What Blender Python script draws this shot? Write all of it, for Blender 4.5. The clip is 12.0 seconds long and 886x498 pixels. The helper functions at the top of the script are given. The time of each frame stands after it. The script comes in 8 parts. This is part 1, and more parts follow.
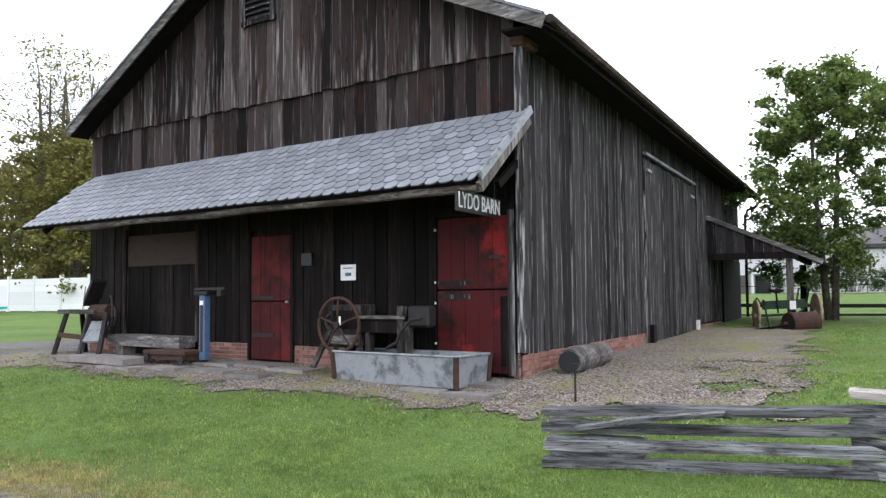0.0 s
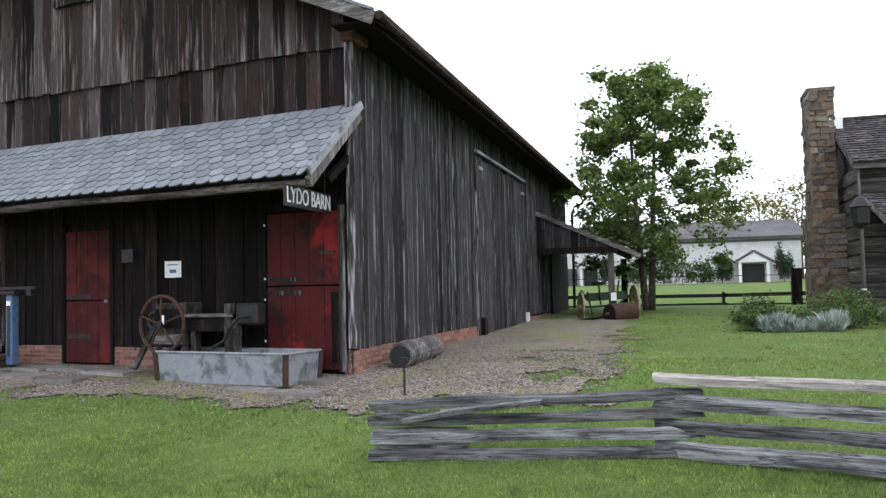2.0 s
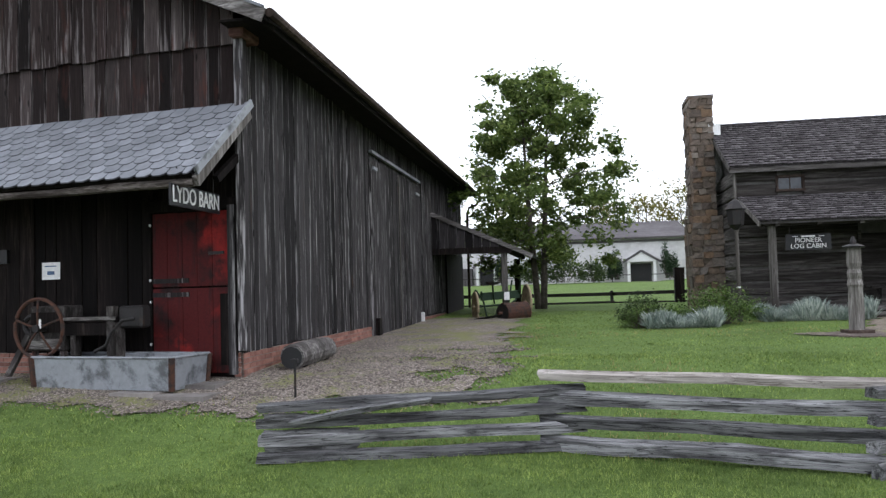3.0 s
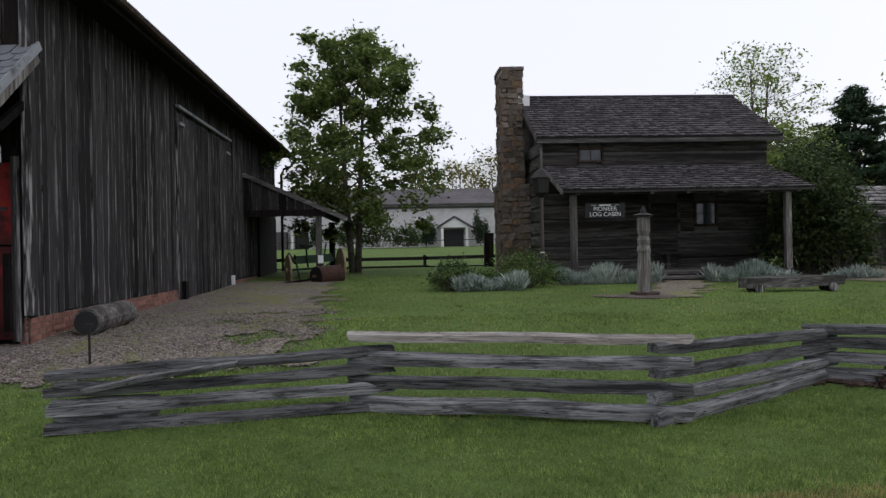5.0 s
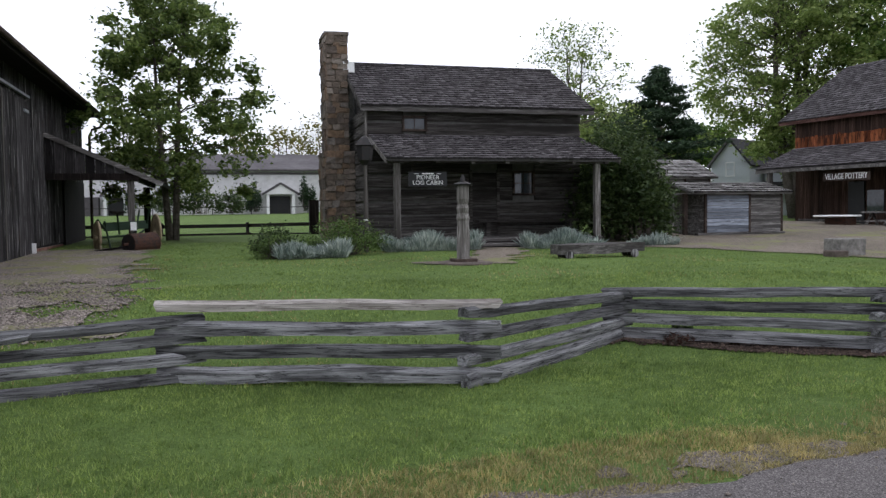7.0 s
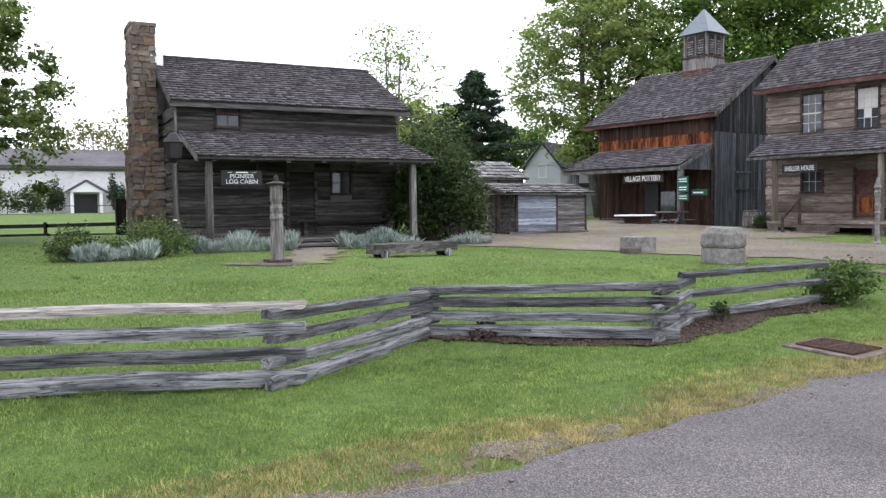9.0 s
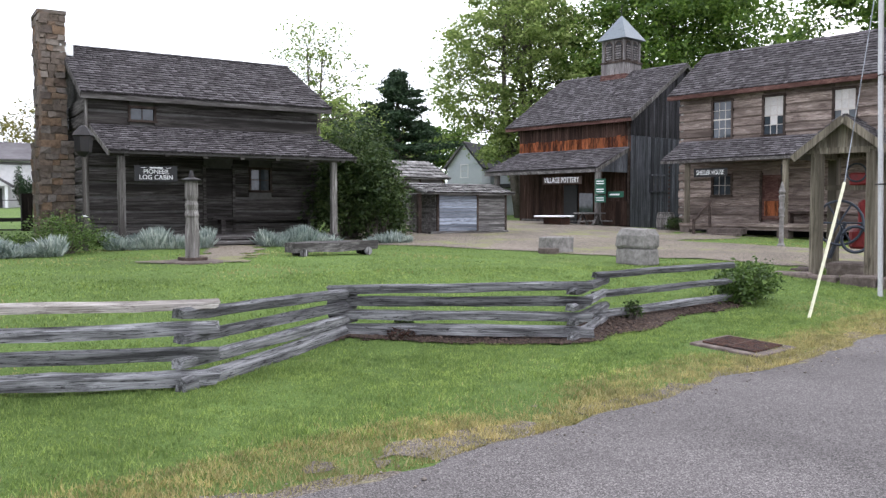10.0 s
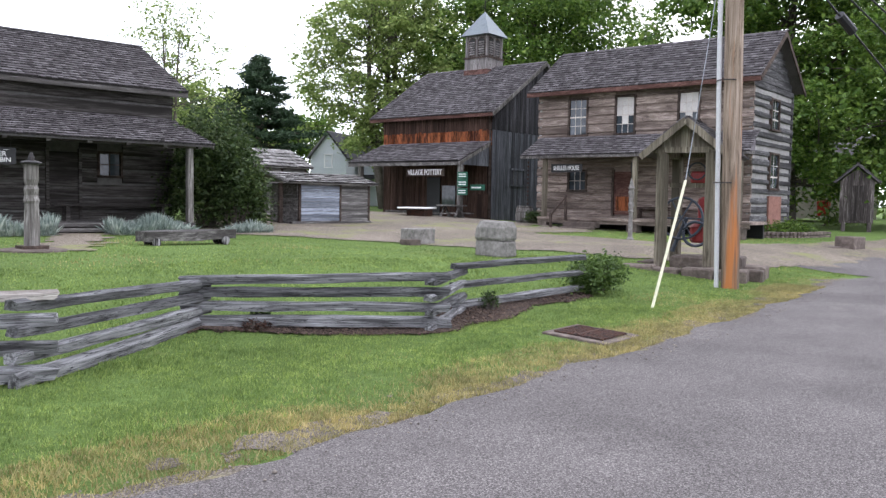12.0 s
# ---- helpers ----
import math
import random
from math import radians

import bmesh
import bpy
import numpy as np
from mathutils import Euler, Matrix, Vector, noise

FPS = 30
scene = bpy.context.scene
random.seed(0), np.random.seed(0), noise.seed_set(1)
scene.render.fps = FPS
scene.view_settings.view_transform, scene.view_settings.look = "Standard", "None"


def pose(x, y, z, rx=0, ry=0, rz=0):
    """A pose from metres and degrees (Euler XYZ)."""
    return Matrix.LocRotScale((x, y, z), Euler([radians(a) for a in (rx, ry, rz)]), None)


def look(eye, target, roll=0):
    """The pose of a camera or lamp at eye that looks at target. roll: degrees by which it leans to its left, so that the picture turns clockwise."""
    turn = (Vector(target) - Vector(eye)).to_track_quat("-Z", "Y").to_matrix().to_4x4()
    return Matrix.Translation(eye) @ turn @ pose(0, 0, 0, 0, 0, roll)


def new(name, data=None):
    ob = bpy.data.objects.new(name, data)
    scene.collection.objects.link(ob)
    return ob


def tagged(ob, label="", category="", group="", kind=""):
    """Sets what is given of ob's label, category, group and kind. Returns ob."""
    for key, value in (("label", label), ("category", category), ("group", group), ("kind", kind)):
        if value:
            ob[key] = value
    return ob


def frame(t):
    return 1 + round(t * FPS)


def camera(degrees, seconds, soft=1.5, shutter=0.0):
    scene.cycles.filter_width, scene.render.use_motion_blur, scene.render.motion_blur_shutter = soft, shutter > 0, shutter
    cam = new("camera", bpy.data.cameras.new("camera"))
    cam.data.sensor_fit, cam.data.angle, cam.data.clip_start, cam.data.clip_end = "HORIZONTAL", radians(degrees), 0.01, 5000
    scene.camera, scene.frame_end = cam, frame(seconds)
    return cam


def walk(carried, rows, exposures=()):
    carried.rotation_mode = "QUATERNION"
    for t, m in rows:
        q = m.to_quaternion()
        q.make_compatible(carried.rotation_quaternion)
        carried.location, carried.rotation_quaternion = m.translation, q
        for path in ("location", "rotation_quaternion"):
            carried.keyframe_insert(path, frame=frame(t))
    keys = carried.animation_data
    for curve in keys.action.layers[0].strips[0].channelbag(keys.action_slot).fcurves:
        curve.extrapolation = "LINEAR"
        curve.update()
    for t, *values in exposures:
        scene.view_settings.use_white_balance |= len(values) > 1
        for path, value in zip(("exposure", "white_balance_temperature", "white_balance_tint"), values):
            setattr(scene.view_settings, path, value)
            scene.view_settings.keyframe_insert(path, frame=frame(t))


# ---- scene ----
cam = camera(56.3, 12.0, soft=1.4)
PATH = [
    (0.0, pose(-0.000, 0.000, 1.600, 93.30, 0.49, 27.11)),
    (0.5, pose(0.026, 0.024, 1.604, 93.04, 0.88, 24.72)),
    (1.0, pose(0.052, 0.041, 1.605, 92.89, 0.72, 22.48)),
    (1.5, pose(0.084, 0.049, 1.601, 92.88, 1.04, 19.56)),
    (2.0, pose(0.131, 0.042, 1.600, 92.81, 1.23, 16.20)),
    (2.5, pose(0.178, 0.020, 1.601, 92.71, 1.50, 12.83)),
    (3.0, pose(0.217, 0.006, 1.600, 92.65, 1.60, 9.17)),
    (5.0, pose(0.260, 0.038, 1.576, 89.89, 1.07, -3.52)),
    (5.5, pose(0.284, 0.041, 1.573, 89.18, 1.00, -6.36)),
    (6.0, pose(0.312, 0.035, 1.573, 88.47, 1.02, -9.22)),
    (6.5, pose(0.348, 0.021, 1.571, 87.92, 0.78, -12.25)),
    (7.0, pose(0.378, -0.005, 1.570, 87.47, 0.73, -15.32)),
    (9.0, pose(0.531, -0.122, 1.582, 87.27, 0.67, -27.41)),
    (9.5, pose(0.553, -0.132, 1.578, 87.26, 0.69, -30.31)),
    (10.0, pose(0.570, -0.147, 1.580, 87.19, 0.02, -32.75)),
    (10.5, pose(0.583, -0.161, 1.580, 87.15, -0.37, -34.90)),
    (11.0, pose(0.597, -0.176, 1.580, 87.02, -0.68, -37.34)),
    (11.5, pose(0.605, -0.184, 1.576, 86.83, -0.90, -39.80)),
    (12.0, pose(0.618, -0.185, 1.577, 86.65, -0.98, -42.07)),
]
EXPOSURES = [(0.0, 0.17, 6120, 12.5), (1.5, 0.1, 6120, 12.5), (2.5, -0.13, 6120, 13), (3.2, -0.32, 6120, 13.5), (4.6, -1.02, 6200, 15), (5.2, -1.26, 6250, 14.5), (5.8, -1.22, 6220, 15),
             (6.5, -1.05, 6150, 15.5), (7.0, -0.72, 6130, 15.5), (8.5, 0.08, 6120, 16), (9.5, 0.2, 6120, 16), (12.0, 0.25, 6070, 17)]
walk(cam, PATH, EXPOSURES)

# ---- light: a bright overcast evening ----
SUN_ELEV, SUN_TURN = radians(28), radians(60)
world = bpy.data.worlds.new("overcast_sky")
scene.world = world
world.use_nodes = True
wt = world.node_tree
sky = wt.nodes.new("ShaderNodeTexSky")
sky.sky_type, sky.sun_disc, sky.sun_elevation, sky.sun_rotation = "NISHITA", False, SUN_ELEV, SUN_TURN
sky.dust_density, sky.air_density = 3.0, 1.0
veil = wt.nodes.new("ShaderNodeMix")
veil.data_type = "RGBA"
veil.inputs[0].default_value = 0.86
veil.inputs[7].default_value = (21.0, 21.6, 22.4, 1)
bg = wt.nodes["Background"]
bg.inputs[1].default_value = 0.115
wt.links.new(sky.outputs[0], veil.inputs[6])
wt.links.new(veil.outputs[2], bg.inputs[0])
sun_data = bpy.data.lights.new("sun", "SUN")
sun_data.energy, sun_data.angle, sun_data.color = 0.7, radians(30), (1.0, 0.96, 0.9)
sun = new("sun", sun_data)
sun.matrix_world = look((40, -10, 40), (0, 15, 0))

# ---- small builders ----
RNG = random.Random(7)


def smooth(u):
    u = min(max(u, 0.0), 1.0)
    return u * u * (3 - 2 * u)


def ground_z(x, y):
    """The lie of the land: a lawn that climbs from the road to the houses."""
    start = 5.6 + 1.6 * smooth((x + 3) / 8)
    rise = 0.58 - 0.15 * smooth((x - 7) / 6)
    z = rise * smooth((y - start) / 5.5) + 0.0136 * max(min(y, 120) - 14, 0)
    return z + 0.02 * max(min(y, 30) - 14, 0) * smooth((x - 8) / 5) * (1 - smooth((x - 24) / 8))


def box(bm, o, a, b, c):
    """A box from its corner o along the three edges a, b, c."""
    o, a, b, c = Vector(o), Vector(a), Vector(b), Vector(c)
    if a.cross(b).dot(c) < 0:
        a, b = b, a
    v = [bm.verts.new(p) for p in (o, o + a, o + a + b, o + b, o + c, o + a + c, o + a + b + c, o + b + c)]
    for f in ((0, 3, 2, 1), (4, 5, 6, 7), (0, 1, 5, 4), (1, 2, 6, 5), (2, 3, 7, 6), (3, 0, 4, 7)):
        bm.faces.new([v[i] for i in f])
    return v


def block(x0, y0, z0, x1, y1, z1, bevel=0.0):
    bm = bmesh.new()
    box(bm, (x0, y0, z0), (x1 - x0, 0, 0), (0, y1 - y0, 0), (0, 0, z1 - z0))
    if bevel:
        bmesh.ops.bevel(bm, geom=bm.edges[:], offset=bevel, segments=1, affect="EDGES")
    return bm


def beam(p, q, w, h, bm=None, bevel=0.0, up=(0, 0, 1)):
    """A square timber from p to q, w wide and h high."""
    bm = bm or bmesh.new()
    p, q = Vector(p), Vector(q)
    d = (q - p).normalized()
    up = Vector(up) if abs(d.dot(Vector(up))) < 0.98 else Vector((1, 0, 0))
    s = d.cross(up).normalized()
    t = s.cross(d)
    box(bm, p - s * w / 2 - t * h / 2, q - p, s * w, t * h)
    if bevel:
        bmesh.ops.bevel(bm, geom=bm.edges[:], offset=bevel, segments=1, affect="EDGES")
    return bm


def tube(path, radii, sides=8, bm=None, closed=False):
    """A round rod through the places of path."""
    bm = bm or bmesh.new()
    path = [Vector(p) for p in path]
    n = len(path)
    rings = []
    for i, p in enumerate(path):
        if closed:
            d = path[(i + 1) % n] - path[i - 1]
        else:
            d = path[min(i + 1, n - 1)] - path[max(i - 1, 0)]
        d.normalize()
        s = d.orthogonal().normalized() if abs(d.z) > 0.95 else d.cross(Vector((0, 0, 1))).normalized()
        t = d.cross(s)
        r = radii[i] if isinstance(radii, (list, tuple)) else radii
        rings.append([bm.verts.new(p + (s * math.cos(a) + t * math.sin(a)) * r) for a in [2 * math.pi * k / sides for k in range(sides)]])
    for i in range(n if closed else n - 1):
        a, b = rings[i], rings[(i + 1) % n]
        for k in range(sides):
            bm.faces.new((a[k], a[(k + 1) % sides], b[(k + 1) % sides], b[k]))
    if not closed:
        bm.faces.new(rings[0][::-1])
        bm.faces.new(rings[-1])
    bmesh.ops.recalc_face_normals(bm, faces=bm.faces[:])
    return bm


def ring(c, r, thick, axis, n=24, sides=6, bm=None):
    axis = Vector(axis).normalized()
    s = axis.orthogonal().normalized()
    t = axis.cross(s)
    return tube([Vector(c) + (s * math.cos(2 * math.pi * k / n) + t * math.sin(2 * math.pi * k / n)) * r for k in range(n)], thick, sides, bm, True)


def lathe(c, profile, sides=14, bm=None, wobble=0.0):
    """A turned body about the upright through c; profile: radius, height."""
    bm = bm or bmesh.new()
    rings = []
    for r, z in profile:
        rings.append([bm.verts.new((c[0] + r * math.cos(2 * math.pi * k / sides) * (1 + RNG.uniform(-wobble, wobble)),
                                    c[1] + r * math.sin(2 * math.pi * k / sides) * (1 + RNG.uniform(-wobble, wobble)), c[2] + z)) for k in range(sides)])
    for a, b in zip(rings, rings[1:]):
        for k in range(sides):
            bm.faces.new((a[k], a[(k + 1) % sides], b[(k + 1) % sides], b[k]))
    bm.faces.new(rings[0][::-1])
    bm.faces.new(rings[-1])
    return bm


def rough(bm, amount, cuts=1, scale=1.7):
    """Uneven, worn surface: cuts the edges and moves the vertices by noise."""
    if cuts:
        bmesh.ops.subdivide_edges(bm, edges=bm.edges[:], cuts=cuts, use_grid_fill=True)
    for v in bm.verts:
        v.co += noise.noise_vector(v.co * scale) * amount
    return bm


def mesh_of(name, bm, material, shade=False):
    me = bpy.data.meshes.new(name)
    if shade:
        for f in bm.faces:
            f.smooth = True
    bm.to_mesh(me)
    bm.free()
    me.materials.append(material)
    return me


def part(name, bm, material, parent=None, label="", shade=False):
    ob = new(name, mesh_of(name, bm, material, shade))
    if parent:
        ob.parent = parent
        ob.matrix_parent_inverse = parent.matrix_basis.inverted()
    if label:
        ob["label"] = label
    return ob


def thing(name, at, label, category, group="", kind=""):
    ob = new(name)
    ob.empty_display_size = 0.2
    ob.matrix_basis = Matrix.Translation(at)
    return tagged(ob, label, category, group, kind)


def fast_mesh(name, verts, faces, material):
    me = bpy.data.meshes.new(name)
    verts, faces = np.asarray(verts, dtype=np.float32), np.asarray(faces, dtype=np.int32)
    k = faces.shape[1]
    me.vertices.add(len(verts))
    me.vertices.foreach_set("co", verts.ravel())
    me.loops.add(faces.size)
    me.loops.foreach_set("vertex_index", faces.ravel())
    me.polygons.add(len(faces))
    me.polygons.foreach_set("loop_start", np.arange(0, faces.size, k, dtype=np.int32))
    me.update(calc_edges=True)
    me.materials.append(material)
    return me


# ---- materials ----
def node_mat(name, rough_=0.85, metal=0.0, spec=0.3):
    m = bpy.data.materials.new(name)
    m.use_nodes = True
    b = m.node_tree.nodes["Principled BSDF"]
    b.inputs["Roughness"].default_value = rough_
    b.inputs["Metallic"].default_value = metal
    b.inputs["Specular IOR Level"].default_value = spec
    return m, m.node_tree, b


def ramp(t, fac, stops):
    r = t.nodes.new("ShaderNodeValToRGB")
    while len(r.color_ramp.elements) < len(stops):
        r.color_ramp.elements.new(0.5)
    for e, (pos, col) in zip(r.color_ramp.elements, stops):
        e.position, e.color = pos, (*col, 1)
    t.links.new(fac, r.inputs[0])
    return r.outputs[0]


def noise_tex(t, vec, scale, detail=4, rough_=0.6, distort=0.0):
    n = t.nodes.new("ShaderNodeTexNoise")
    n.inputs["Scale"].default_value, n.inputs["Detail"].default_value = scale, detail
    n.inputs["Roughness"].default_value, n.inputs["Distortion"].default_value = rough_, distort
    t.links.new(vec, n.inputs["Vector"])
    return n.outputs["Fac"]


def mixed(t, fac, a, b, mode="MIX"):
    m = t.nodes.new("ShaderNodeMix")
    m.data_type, m.blend_type = "RGBA", mode
    for sock, val in ((m.inputs[0], fac), (m.inputs[6], a), (m.inputs[7], b)):
        if isinstance(val, (int, float)):
            sock.default_value = val
        elif isinstance(val, tuple):
            sock.default_value = (*val, 1)
        else:
            t.links.new(val, sock)
    return m.outputs[2]


def coords(t, scale=(1, 1, 1), by_object=True, island=False):
    """Object coordinates, shifted from piece to piece."""
    tc = t.nodes.new("ShaderNodeTexCoord")
    mp = t.nodes.new("ShaderNodeMapping")
    mp.inputs["Scale"].default_value = scale
    t.links.new(tc.outputs["Object"], mp.inputs["Vector"])
    if island:
        rnd = t.nodes.new("ShaderNodeNewGeometry").outputs["Random Per Island"]
    else:
        rnd = t.nodes.new("ShaderNodeObjectInfo").outputs["Random"]
    if not by_object:
        return mp.outputs[0], rnd
    add = t.nodes.new("ShaderNodeVectorMath")
    add.operation = "MULTIPLY_ADD"
    comb = t.nodes.new("ShaderNodeCombineXYZ")
    for i in range(3):
        t.links.new(rnd, comb.inputs[i])
    t.links.new(comb.outputs[0], add.inputs[0])
    add.inputs[1].default_value = (37, 53, 71)
    t.links.new(mp.outputs[0], add.inputs[2])
    return add.outputs[0], rnd


def bump(t, b, height, strength=0.4, dist=0.01):
    n = t.nodes.new("ShaderNodeBump")
    n.inputs["Strength"].default_value, n.inputs["Distance"].default_value = strength, dist
    t.links.new(height, n.inputs["Height"])
    t.links.new(n.outputs[0], b.inputs["Normal"])


def brightness(t, col, rnd, low, high):
    mr = t.nodes.new("ShaderNodeMapRange")
    mr.inputs[3].default_value, mr.inputs[4].default_value = low, high
    t.links.new(rnd, mr.inputs[0])
    hs = t.nodes.new("ShaderNodeHueSaturation")
    t.links.new(mr.outputs[0], hs.inputs["Value"])
    t.links.new(col, hs.inputs["Color"])
    return hs.outputs[0]


def wood(name, dark, mid, light, grain=(14, 14, 0.7), vary=(0.55, 1.45), island=False, tint=None, tint_at=0.62, rough_=0.9):
    """Weathered timber: long grain, blotches, an odd stain, each piece its own shade."""
    m, t, b = node_mat(name, rough_, spec=0.15)
    vec, rnd = coords(t, grain, island=island)
    fine = noise_tex(t, vec, 2.2, 8, 0.7, 0.6)
    col = ramp(t, fine, [(0.37, dark), (0.5, mid), (0.66, light)])
    vec2, _ = coords(t, tuple(g * 0.25 for g in grain), island=island)
    blot = noise_tex(t, vec2, 1.6, 3, 0.6)
    col = mixed(t, ramp(t, blot, [(0.38, (0, 0, 0)), (0.66, (1, 1, 1))]), col, dark)
    if tint:
        vec3, _ = coords(t, tuple(g * 0.16 for g in grain), island=island)
        tn = noise_tex(t, vec3, 2.3, 4, 0.65)
        col = mixed(t, ramp(t, tn, [(tint_at, (0, 0, 0)), (tint_at + 0.12, (1, 1, 1))]), col, tint)
    col = brightness(t, col, rnd, *vary)
    t.links.new(col, b.inputs["Base Color"])
    bump(t, b, fine, 0.5, 0.008)
    return m


def edge_mask(t, axis, inner, outer):
    """High along the two long edges of a piece, counted across it from 0 to 1."""
    tc = t.nodes.new("ShaderNodeTexCoord")
    sep = t.nodes.new("ShaderNodeSeparateXYZ")
    t.links.new(tc.outputs["Generated"], sep.inputs[0])
    a = t.nodes.new("ShaderNodeMath")
    a.operation = "SUBTRACT"
    a.inputs[1].default_value = 0.5
    t.links.new(sep.outputs[axis], a.inputs[0])
    b = t.nodes.new("ShaderNodeMath")
    b.operation = "ABSOLUTE"
    t.links.new(a.outputs[0], b.inputs[0])
    return ramp(t, b.outputs[0], [(inner, (0, 0, 0)), (outer, (1, 1, 1))]), sep.outputs[2]


def siding(name, tones, pale, stain, axis, vary=(0.6, 1.4), pale_at=0.56, stain_at=0.6, foot=0.0, edge=0.35):
    """Rough-sawn boards: each its own tone, long bleached streaks, worn pale edges, knots and rusty stain."""
    m, t, b = node_mat(name, 0.92, spec=0.12)
    fine_v, rnd = coords(t, (34, 34, 1.6))
    fine = noise_tex(t, fine_v, 2.0, 5, 0.62, 0.25)
    col = ramp(t, rnd, [(i / (len(tones) - 1), c) for i, c in enumerate(tones)])
    col = mixed(t, 0.85, col, ramp(t, fine, [(0.3, (0.45, 0.45, 0.45)), (0.5, (0.95, 0.95, 0.95)), (0.72, (1.7, 1.66, 1.62))]), "MULTIPLY")
    long_v, _ = coords(t, (9, 9, 0.55))
    streak = noise_tex(t, long_v, 1.5, 6, 0.62, 0.2)
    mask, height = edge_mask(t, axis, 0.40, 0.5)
    # foot: pale streaks grow denser toward the lower end of each board.
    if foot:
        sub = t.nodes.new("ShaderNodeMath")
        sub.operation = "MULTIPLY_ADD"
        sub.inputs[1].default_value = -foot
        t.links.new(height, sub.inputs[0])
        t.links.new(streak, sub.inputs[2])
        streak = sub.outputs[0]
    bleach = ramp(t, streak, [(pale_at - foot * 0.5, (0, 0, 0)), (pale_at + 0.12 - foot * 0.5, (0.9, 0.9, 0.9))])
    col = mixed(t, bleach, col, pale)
    chip = noise_tex(t, long_v, 2.6, 4, 0.6)
    worn = mixed(t, 1.0, mask, ramp(t, chip, [(0.48, (0, 0, 0)), (0.62, (edge, edge, edge))]), "MULTIPLY")
    col = mixed(t, worn, col, tuple(min(1.0, c * 1.35) for c in pale))
    stain_v, _ = coords(t, (4, 4, 0.9))
    sn = noise_tex(t, stain_v, 1.4, 5, 0.65)
    col = mixed(t, ramp(t, sn, [(stain_at, (0, 0, 0)), (stain_at + 0.14, (0.85, 0.85, 0.85))]), col, stain)
    knot = t.nodes.new("ShaderNodeTexVoronoi")
    knot.inputs["Scale"].default_value = 1.0
    kv, _ = coords(t, (7, 7, 1.9))
    t.links.new(kv, knot.inputs["Vector"])
    col = mixed(t, ramp(t, knot.outputs["Distance"], [(0.07, (0.85, 0.85, 0.85)), (0.13, (0, 0, 0))]), col, tuple(0.25 * c for c in tones[0]))
    col = brightness(t, col, rnd, *vary)
    t.links.new(col, b.inputs["Base Color"])
    bump(t, b, fine, 0.5, 0.006)
    return m


def split_wood(name, base, pale, crack, vary):
    """Grey split rail: silvery faces, long dark checks and dirt; the grain runs along x."""
    m, t, b = node_mat(name, 0.92, spec=0.12)
    v1, rnd = coords(t, (1.1, 16, 16))
    broad = noise_tex(t, v1, 1.3, 5, 0.6, 0.15)
    col = mixed(t, ramp(t, broad, [(0.36, (0, 0, 0)), (0.64, (1, 1, 1))]), base, pale)
    v2, _ = coords(t, (2.2, 75, 75))
    fine = noise_tex(t, v2, 1.2, 4, 0.6, 0.2)
    col = mixed(t, 0.8, col, ramp(t, fine, [(0.3, (0.5, 0.5, 0.5)), (0.7, (1.35, 1.35, 1.35))]), "MULTIPLY")
    v3, _ = coords(t, (0.9, 24, 24))
    check = noise_tex(t, v3, 1.6, 3, 0.5, 0.4)
    lines = ramp(t, check, [(0.475, (0, 0, 0)), (0.497, (0.9, 0.9, 0.9)), (0.505, (0.9, 0.9, 0.9)), (0.53, (0, 0, 0))])
    col = mixed(t, lines, col, crack)
    v4, _ = coords(t, (1.7, 5, 5))
    dirt = noise_tex(t, v4, 1.5, 5, 0.7)
    col = mixed(t, ramp(t, dirt, [(0.55, (0, 0, 0)), (0.72, (0.75, 0.75, 0.75))]), col, crack)
    col = brightness(t, col, rnd, *vary)
    t.links.new(col, b.inputs["Base Color"])
    bump(t, b, fine, 0.6, 0.008)
    return m


def split_shingle(name, tones, fleck):
    """Weathered split shingles: one tone to a shingle, fine fibre, pale flecks."""
    m, t, b = node_mat(name, 0.93, spec=0.12)
    vec, rnd = coords(t, (1, 1, 1), island=True)
    col = ramp(t, rnd, [(i / (len(tones) - 1), c) for i, c in enumerate(tones)])
    fine = noise_tex(t, vec, 38, 4, 0.65)
    col = mixed(t, 0.7, col, ramp(t, fine, [(0.3, (0.6, 0.6, 0.6)), (0.7, (1.3, 1.3, 1.3))]), "MULTIPLY")
    flat, _ = coords(t, by_object=False)
    patchy = noise_tex(t, flat, 0.9, 5, 0.65)
    col = mixed(t, 0.6, col, ramp(t, patchy, [(0.35, (0.7, 0.69, 0.68)), (0.65, (1.2, 1.2, 1.22))]), "MULTIPLY")
    lichen = noise_tex(t, flat, 11, 4, 0.7)
    col = mixed(t, ramp(t, lichen, [(0.6, (0, 0, 0)), (0.72, (0.55, 0.55, 0.55))]), col, fleck)
    t.links.new(col, b.inputs["Base Color"])
    bump(t, b, fine, 0.4, 0.006)
    return m


